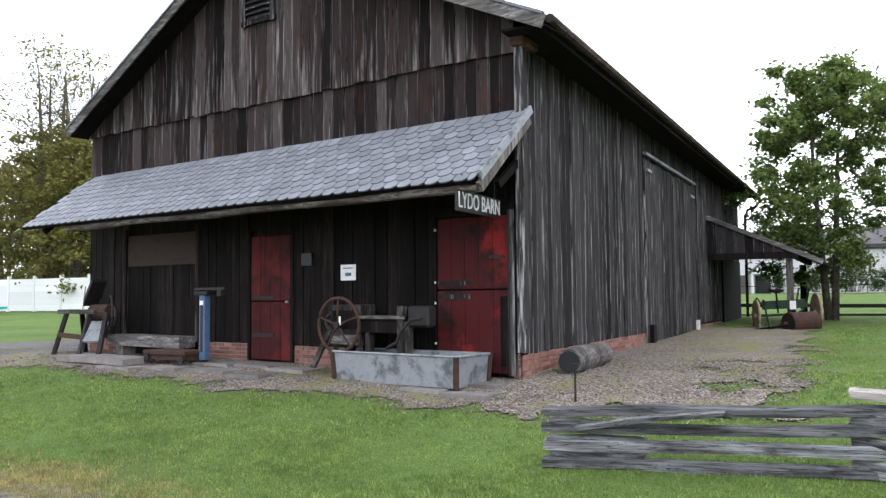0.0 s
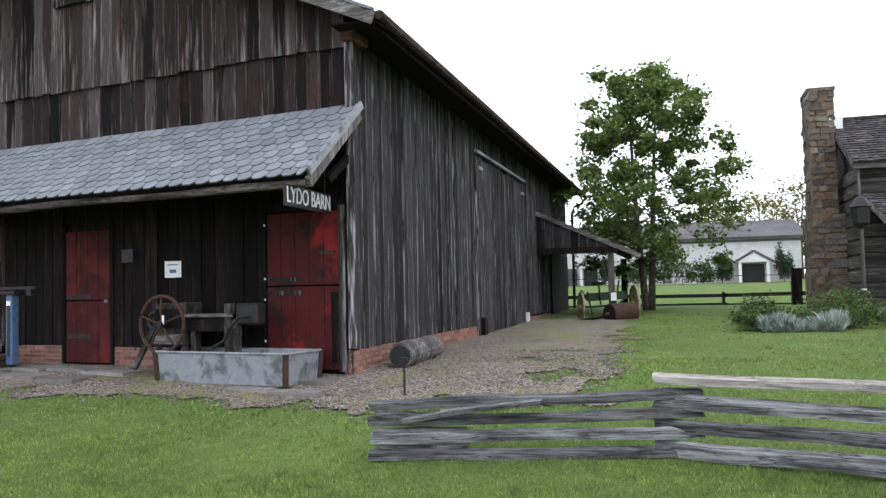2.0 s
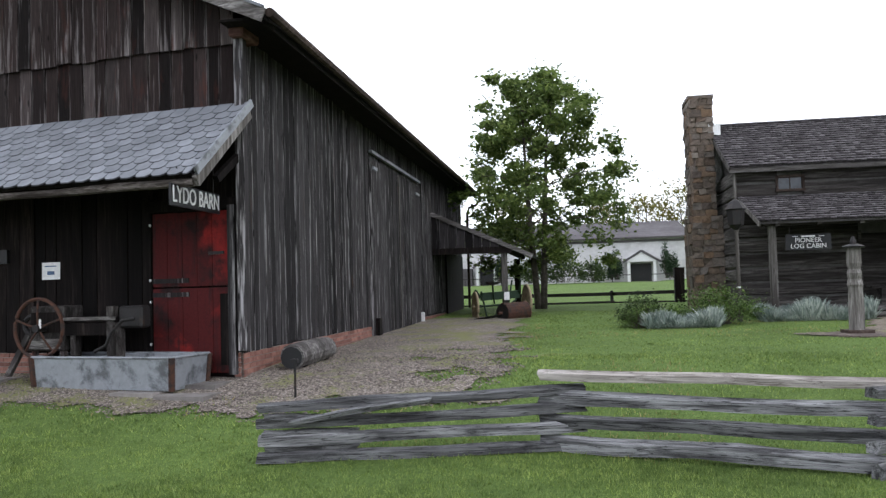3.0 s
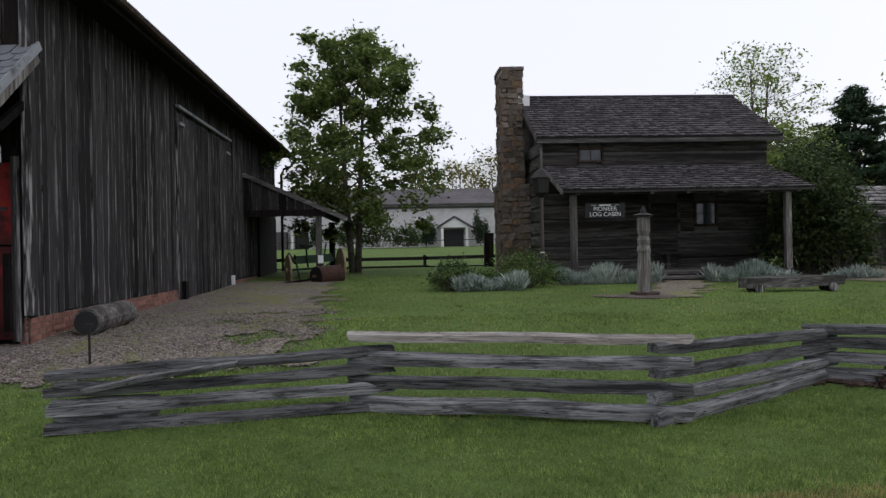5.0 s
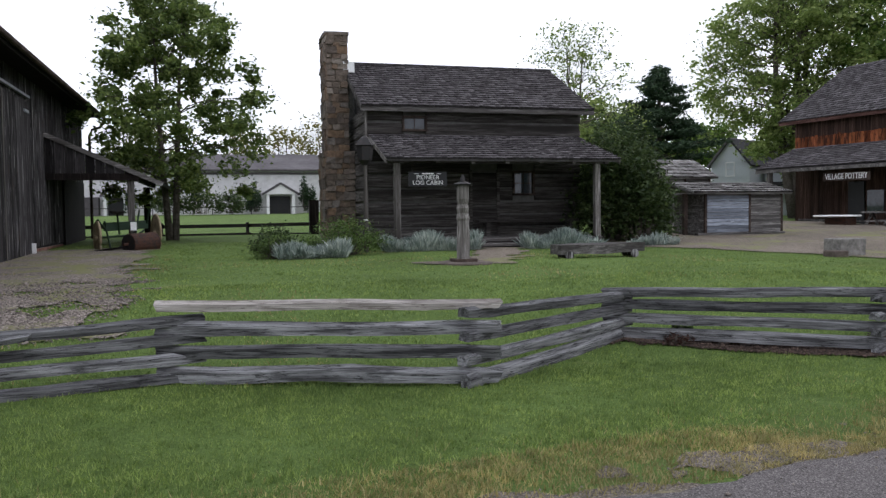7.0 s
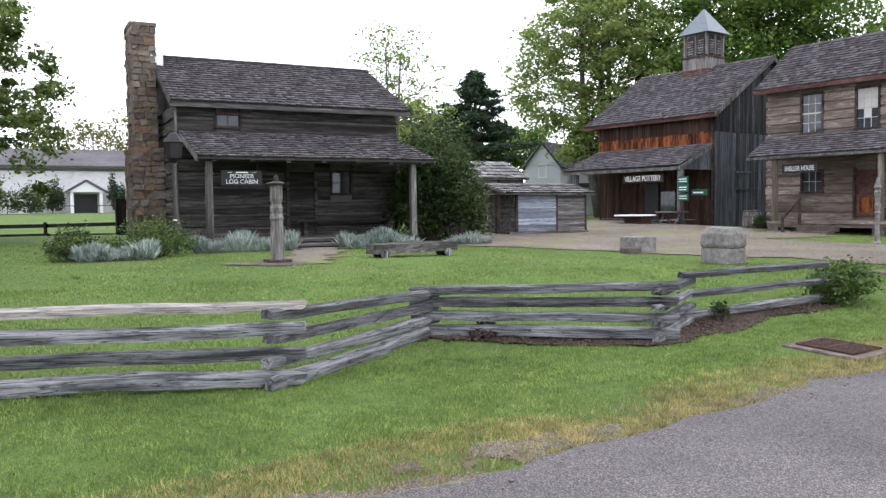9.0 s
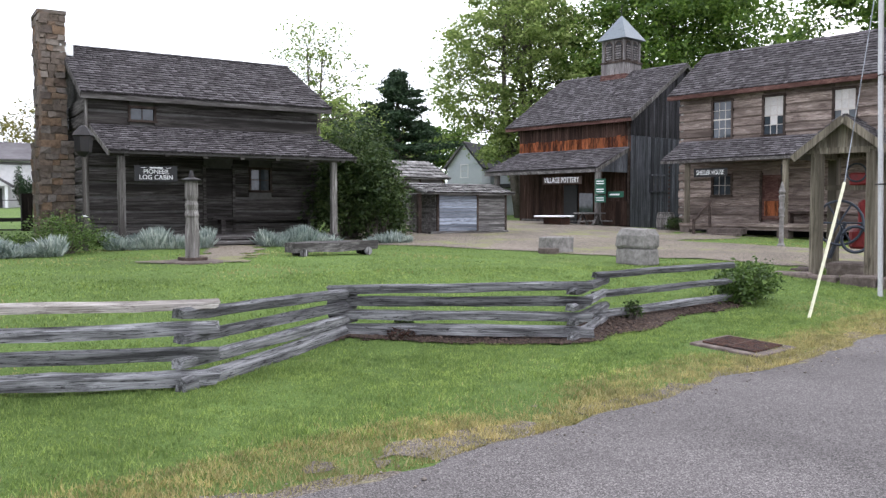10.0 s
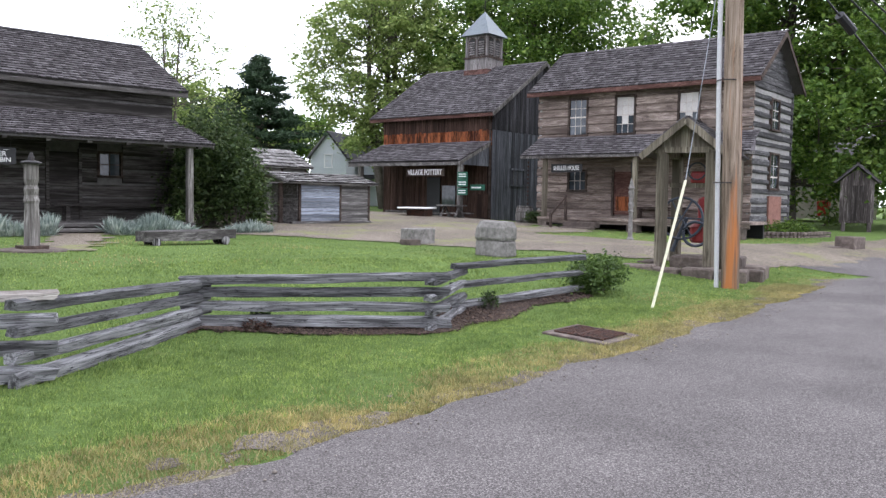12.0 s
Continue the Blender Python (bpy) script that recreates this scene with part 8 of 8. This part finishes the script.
shrub((3.2, 18.6), 0.75, 0.55, 0.72, 4200, 0.06, M_SHRUB_FENCE, "dark green bush below the chimney", 66)
shrub((2.5, 19.2), 0.4, 0.35, 0.36, 1300, 0.07, M_DEEP, "yellow-green leafy plant below the chimney", 67)
shrub((11.95, 8.45), 0.5, 0.45, 0.6, 5200, 0.07, M_SHRUB_FENCE, "leafy vine bush at the end of the rail fence", 68, name="vine_bush")
shrub((5.5, 8.42), 0.12, 0.12, 0.22, 260, 0.06, M_SHRUB, "small weed at the fence foot", 69, name="weed", category="weed")
shrub((8.95, 8.0), 0.13, 0.13, 0.3, 260, 0.06, M_SHRUB, "small weed at the fence foot", 70, name="weed", category="weed")
shrub((5.35, 8.2), 0.14, 0.12, 0.16, 260, 0.045, M_RUST, "small dark dead plant in the mulch", 71, name="dead_plant", category="plant")
shrub(tuple(SH.p(0.75, -0.6, 0).xy), 0.3, 0.3, 0.5, 900, 0.09, M_SHRUB, "small green plant by the rain barrel", 72)
for k in range(6):
    shrub((28.8 + k * 0.75, 15.2 - k * 0.18), 0.5, 0.4, 0.55, 1200, 0.1, M_DEEP, "low green plants in the stone-edged bed", 73 + k, name="bed_plant", category="plant")
for k, (x, y, rx, ry, h, n) in enumerate(((2.0, 17.7, 0.38, 0.26, 0.36, 1900), (2.75, 17.8, 0.34, 0.26, 0.4, 1900), (5.35, 19.3, 1.15, 0.3, 0.48, 6500), (8.75, 19.35, 0.95, 0.3, 0.5, 5500), (11.6, 19.8, 0.6, 0.3, 0.34, 1100))):
    spiky((x, y), rx, ry, h, n, M_LAVENDER, "silver-blue lavender along the cabin bed", 80 + k)


# mulch under the far half of the fence
def mulch_field(x, y):
    best = -1.0
    for (x0, y0), (x1, y1) in zip(JOINTS[3:], JOINTS[4:]):
        f = min(max(((x - x0) * (x1 - x0) + (y - y0) * (y1 - y0)) / ((x1 - x0) ** 2 + (y1 - y0) ** 2), 0), 1)
        best = max(best, 0.3 + ragged(x, y, 2.0, 0.18) + 0.5 * math.exp(-((x - 8.6) ** 2 + (y - 7.6) ** 2) / 0.3) - math.hypot(x - x0 - f * (x1 - x0), y - y0 - f * (y1 - y0)))
    return best


sheet("mulch_bed", steps_of(4.0, 12.0, 110), steps_of(6.8, 9.4, 46), 0.022, M_MULCH, "brown bark mulch under the rail fence", mulch_field)


def path_field(x, y):
    """Bare trodden ground from the carved post to the cabin steps."""
    f = min(max(((x - 5.6) * 1.6 + (y - 15.6) * 3.7) / (1.6 ** 2 + 3.7 ** 2), 0), 1)
    lane = 0.5 - math.hypot(x - 5.6 - 1.6 * f, y - 15.6 - 3.7 * f)
    return max(lane, 0.7 - math.hypot((x - 5.1) * 0.8, (y - 15.1) * 1.3)) + ragged(x, y, 1.8, 0.45)


sheet("worn_path", steps_of(3.4, 8.6, 70), steps_of(13.8, 20.0, 80), 0.02, M_LANE, "bare trodden earth path to the cabin steps", path_field)


# ---- grass: blades thick near the road, thinner up the lawn ----
def on_lawn(x, y):
    verge = y - road_edge(x)
    if (verge < 0.8 or x > 20) and road_field(x, y) > 0:
        return False
    if verge < 1.4 and shoulder_field(x, y) > 0.05 + 0.2 * ragged(x, y, 5, 1.0):
        return False
    if x < 1.2 and y > 7:
        yard = yard_field(x, y)
        if yard > 0 and ragged(x, y, 1.4, 1.0) < 0.3 - 0.25 * smooth(1 - yard / 0.8):
            return False
    if x > 9.5 and y > 8 and lane_field(x, y) > 0 and ragged(x, y, 2.0, 1.0) < 0.5:
        return False
    if 4 < x < 12 and 6.5 < y < 9.5 and mulch_field(x, y) > 0:
        return False
    if x < -3.9 and y > 9.9 + (-3.98 - x) * 0.148 or 3.4 < x < 8.6 and 13.8 < y < 20 and path_field(x, y) > 0:
        return False
    return not (4.2 < x < 11 and y > 19.5 or 8.0 < x < 8.95 and 5.3 < y < 6.4)


def grass(name, x0, x1, y0, y1, n, height, width, dry, seed, label, verge=False):
    rng = np.random.default_rng(seed)
    xs, ys = rng.uniform(x0, x1, n), rng.uniform(y0, y1, n)
    if verge:
        ys = 3.65 + 0.14 * np.hypot(xs, 0.8) + 0.0025 * np.clip(xs, 0, 19) ** 2 + rng.uniform(0.02, 1.0, n) ** 1.4
    keep = np.zeros(n, bool)
    for i in range(n):
        x, y = xs[i], ys[i]
        if x < -1.5 * y - 1 or x > 2.8 * y + 1 or (road_field(x, y) > -0.02 if verge else not on_lawn(x, y)):
            continue
        edge = y - road_edge(x) if x < 19 else 1.0
        if verge:
            keep[i] = rng.random() < 1.1 - 0.8 * edge + 1.3 * noise.noise(Vector((x * 1.1, y * 1.1, 2)))
            continue
        p = 1.3 * math.exp(-(max(edge, 0) / 0.75) ** 2) + 0.55 * smooth((noise.noise(Vector((x * 0.45, y * 0.45, 4))) - 0.25) * 4) + 0.5 * math.exp(-((y - 16.2 - 0.05 * x) / 0.6) ** 2) * (x > -2) * (x < 9) + (0.6 if x < 1.2 and y > 7 and yard_field(x, y) > -0.3 else 0.0)
        keep[i] = (rng.random() < p) == dry
    xs, ys = xs[keep], ys[keep]
    m = len(xs)
    zs = np.array([ground_z(a, b) for a, b in zip(xs, ys)]) - 0.005
    tall = np.array([0.8 + 0.4 * noise.noise(Vector((a * 1.7, b * 1.7, 9))) + 0.55 * noise.noise(Vector((a * 7, b * 7, 4))) for a, b in zip(xs, ys)])
    h = height * rng.uniform(0.5, 1.3, m) * tall
    a = rng.uniform(0, 6.283, m)
    lean = rng.normal(0, 0.45, (m, 2)) * h[:, None]
    w = width * rng.uniform(0.6, 1.3, m)
    v = np.empty((m, 3, 3))
    v[:, 0] = np.stack([xs - w * np.cos(a), ys - w * np.sin(a), zs], 1)
    v[:, 1] = np.stack([xs + w * np.cos(a), ys + w * np.sin(a), zs], 1)
    v[:, 2] = np.stack([xs + lean[:, 0], ys + lean[:, 1], zs + h], 1)
    ob = new(name, fast_mesh(name, v.reshape(-1, 3), np.arange(3 * m).reshape(m, 3), M_BLADE_DRY if dry else M_BLADE))
    return tagged(ob, label, "grass", kind="stuff")


grass("lawn_grass", -13, 15, 3.9, 7.6, 380000, 0.043, 0.0044, False, 91, "short green lawn grass beside the road")
grass("lawn_grass", -16, 22, 7.6, 12.0, 220000, 0.04, 0.0066, False, 92, "short green lawn grass round the rail fence")
grass("lawn_grass", -4, 30, 12.0, 26.0, 180000, 0.03, 0.009, False, 93, "short green lawn grass before the cabin")
grass("dry_grass", -9, 17, 4.0, 8.0, 135000, 0.05, 0.0052, True, 90, "short straw-coloured grass matted along the road edge", True)
grass("dry_grass", -12, 19, 3.8, 8.0, 110000, 0.055, 0.0042, True, 94, "dry yellowed grass along the road edge")
grass("dry_grass", -15, 28, 8.0, 20.0, 100000, 0.045, 0.010, True, 95, "dry yellowed grass in worn patches")


def pebbles(name, x0, x1, y0, y1, n, size, field, low, high, seed, label, material=M_PEBBLE):
    """Loose stones: small uneven eight-sided lumps, half sunk."""
    rng = np.random.default_rng(seed)
    xs, ys = rng.uniform(x0, x1, n), rng.uniform(y0, y1, n)
    keep = [i for i in range(n) if low < field(xs[i], ys[i]) < high and not (xs[i] < -3.9 and ys[i] > 9.9 + (-3.98 - xs[i]) * 0.148)]
    xs, ys = xs[keep], ys[keep]
    m = len(xs)
    zs = np.array([ground_z(a, b) for a, b in zip(xs, ys)]) + 0.022
    s = size * rng.lognormal(0, 0.35, m)
    a = rng.uniform(0, 6.283, m)
    c, d = np.cos(a), np.sin(a)
    k = rng.uniform(0.55, 1.0, m)
    v = np.empty((m, 6, 3))
    for j, (p, q, h) in enumerate(((1, 0, 0), (0, 1, 0), (-1, 0, 0), (0, -1, 0), (0, 0, 0.55), (0, 0, -0.4))):
        v[:, j] = np.stack([xs + s * (p * c - q * k * d), ys + s * (p * d + q * k * c), zs + s * h * rng.uniform(0.7, 1.2, m)], 1)
    tri = np.array([(0, 1, 4), (1, 2, 4), (2, 3, 4), (3, 0, 4), (1, 0, 5), (2, 1, 5), (3, 2, 5), (0, 3, 5)])
    f = (np.arange(m)[:, None, None] * 6 + tri[None]).reshape(-1, 3)
    return tagged(new(name, fast_mesh(name, v.reshape(-1, 3), f, material)), label, "gravel", kind="stuff")


pebbles("loose_gravel", -14, 0, 7.6, 14, 42000, 0.014, yard_field, -0.25, 50, 96, "loose brown pebbles in the barn yard")
pebbles("road_grit", -9, 18, 3.6, 8, 9000, 0.009, road_field, -0.3, 0.35, 97, "loose grit along the road edge")
pebbles("mulch_chips", 4.2, 11.8, 6.9, 9.2, 9000, 0.02, mulch_field, -0.05, 5, 98, "loose bark chips under the fence", stony("bark_chips", [(0.3, (0.03, 0.02, 0.015)), (0.7, (0.12, 0.085, 0.068))], 9, 0.95, (0.5, 1.6), 0.2, island=True))
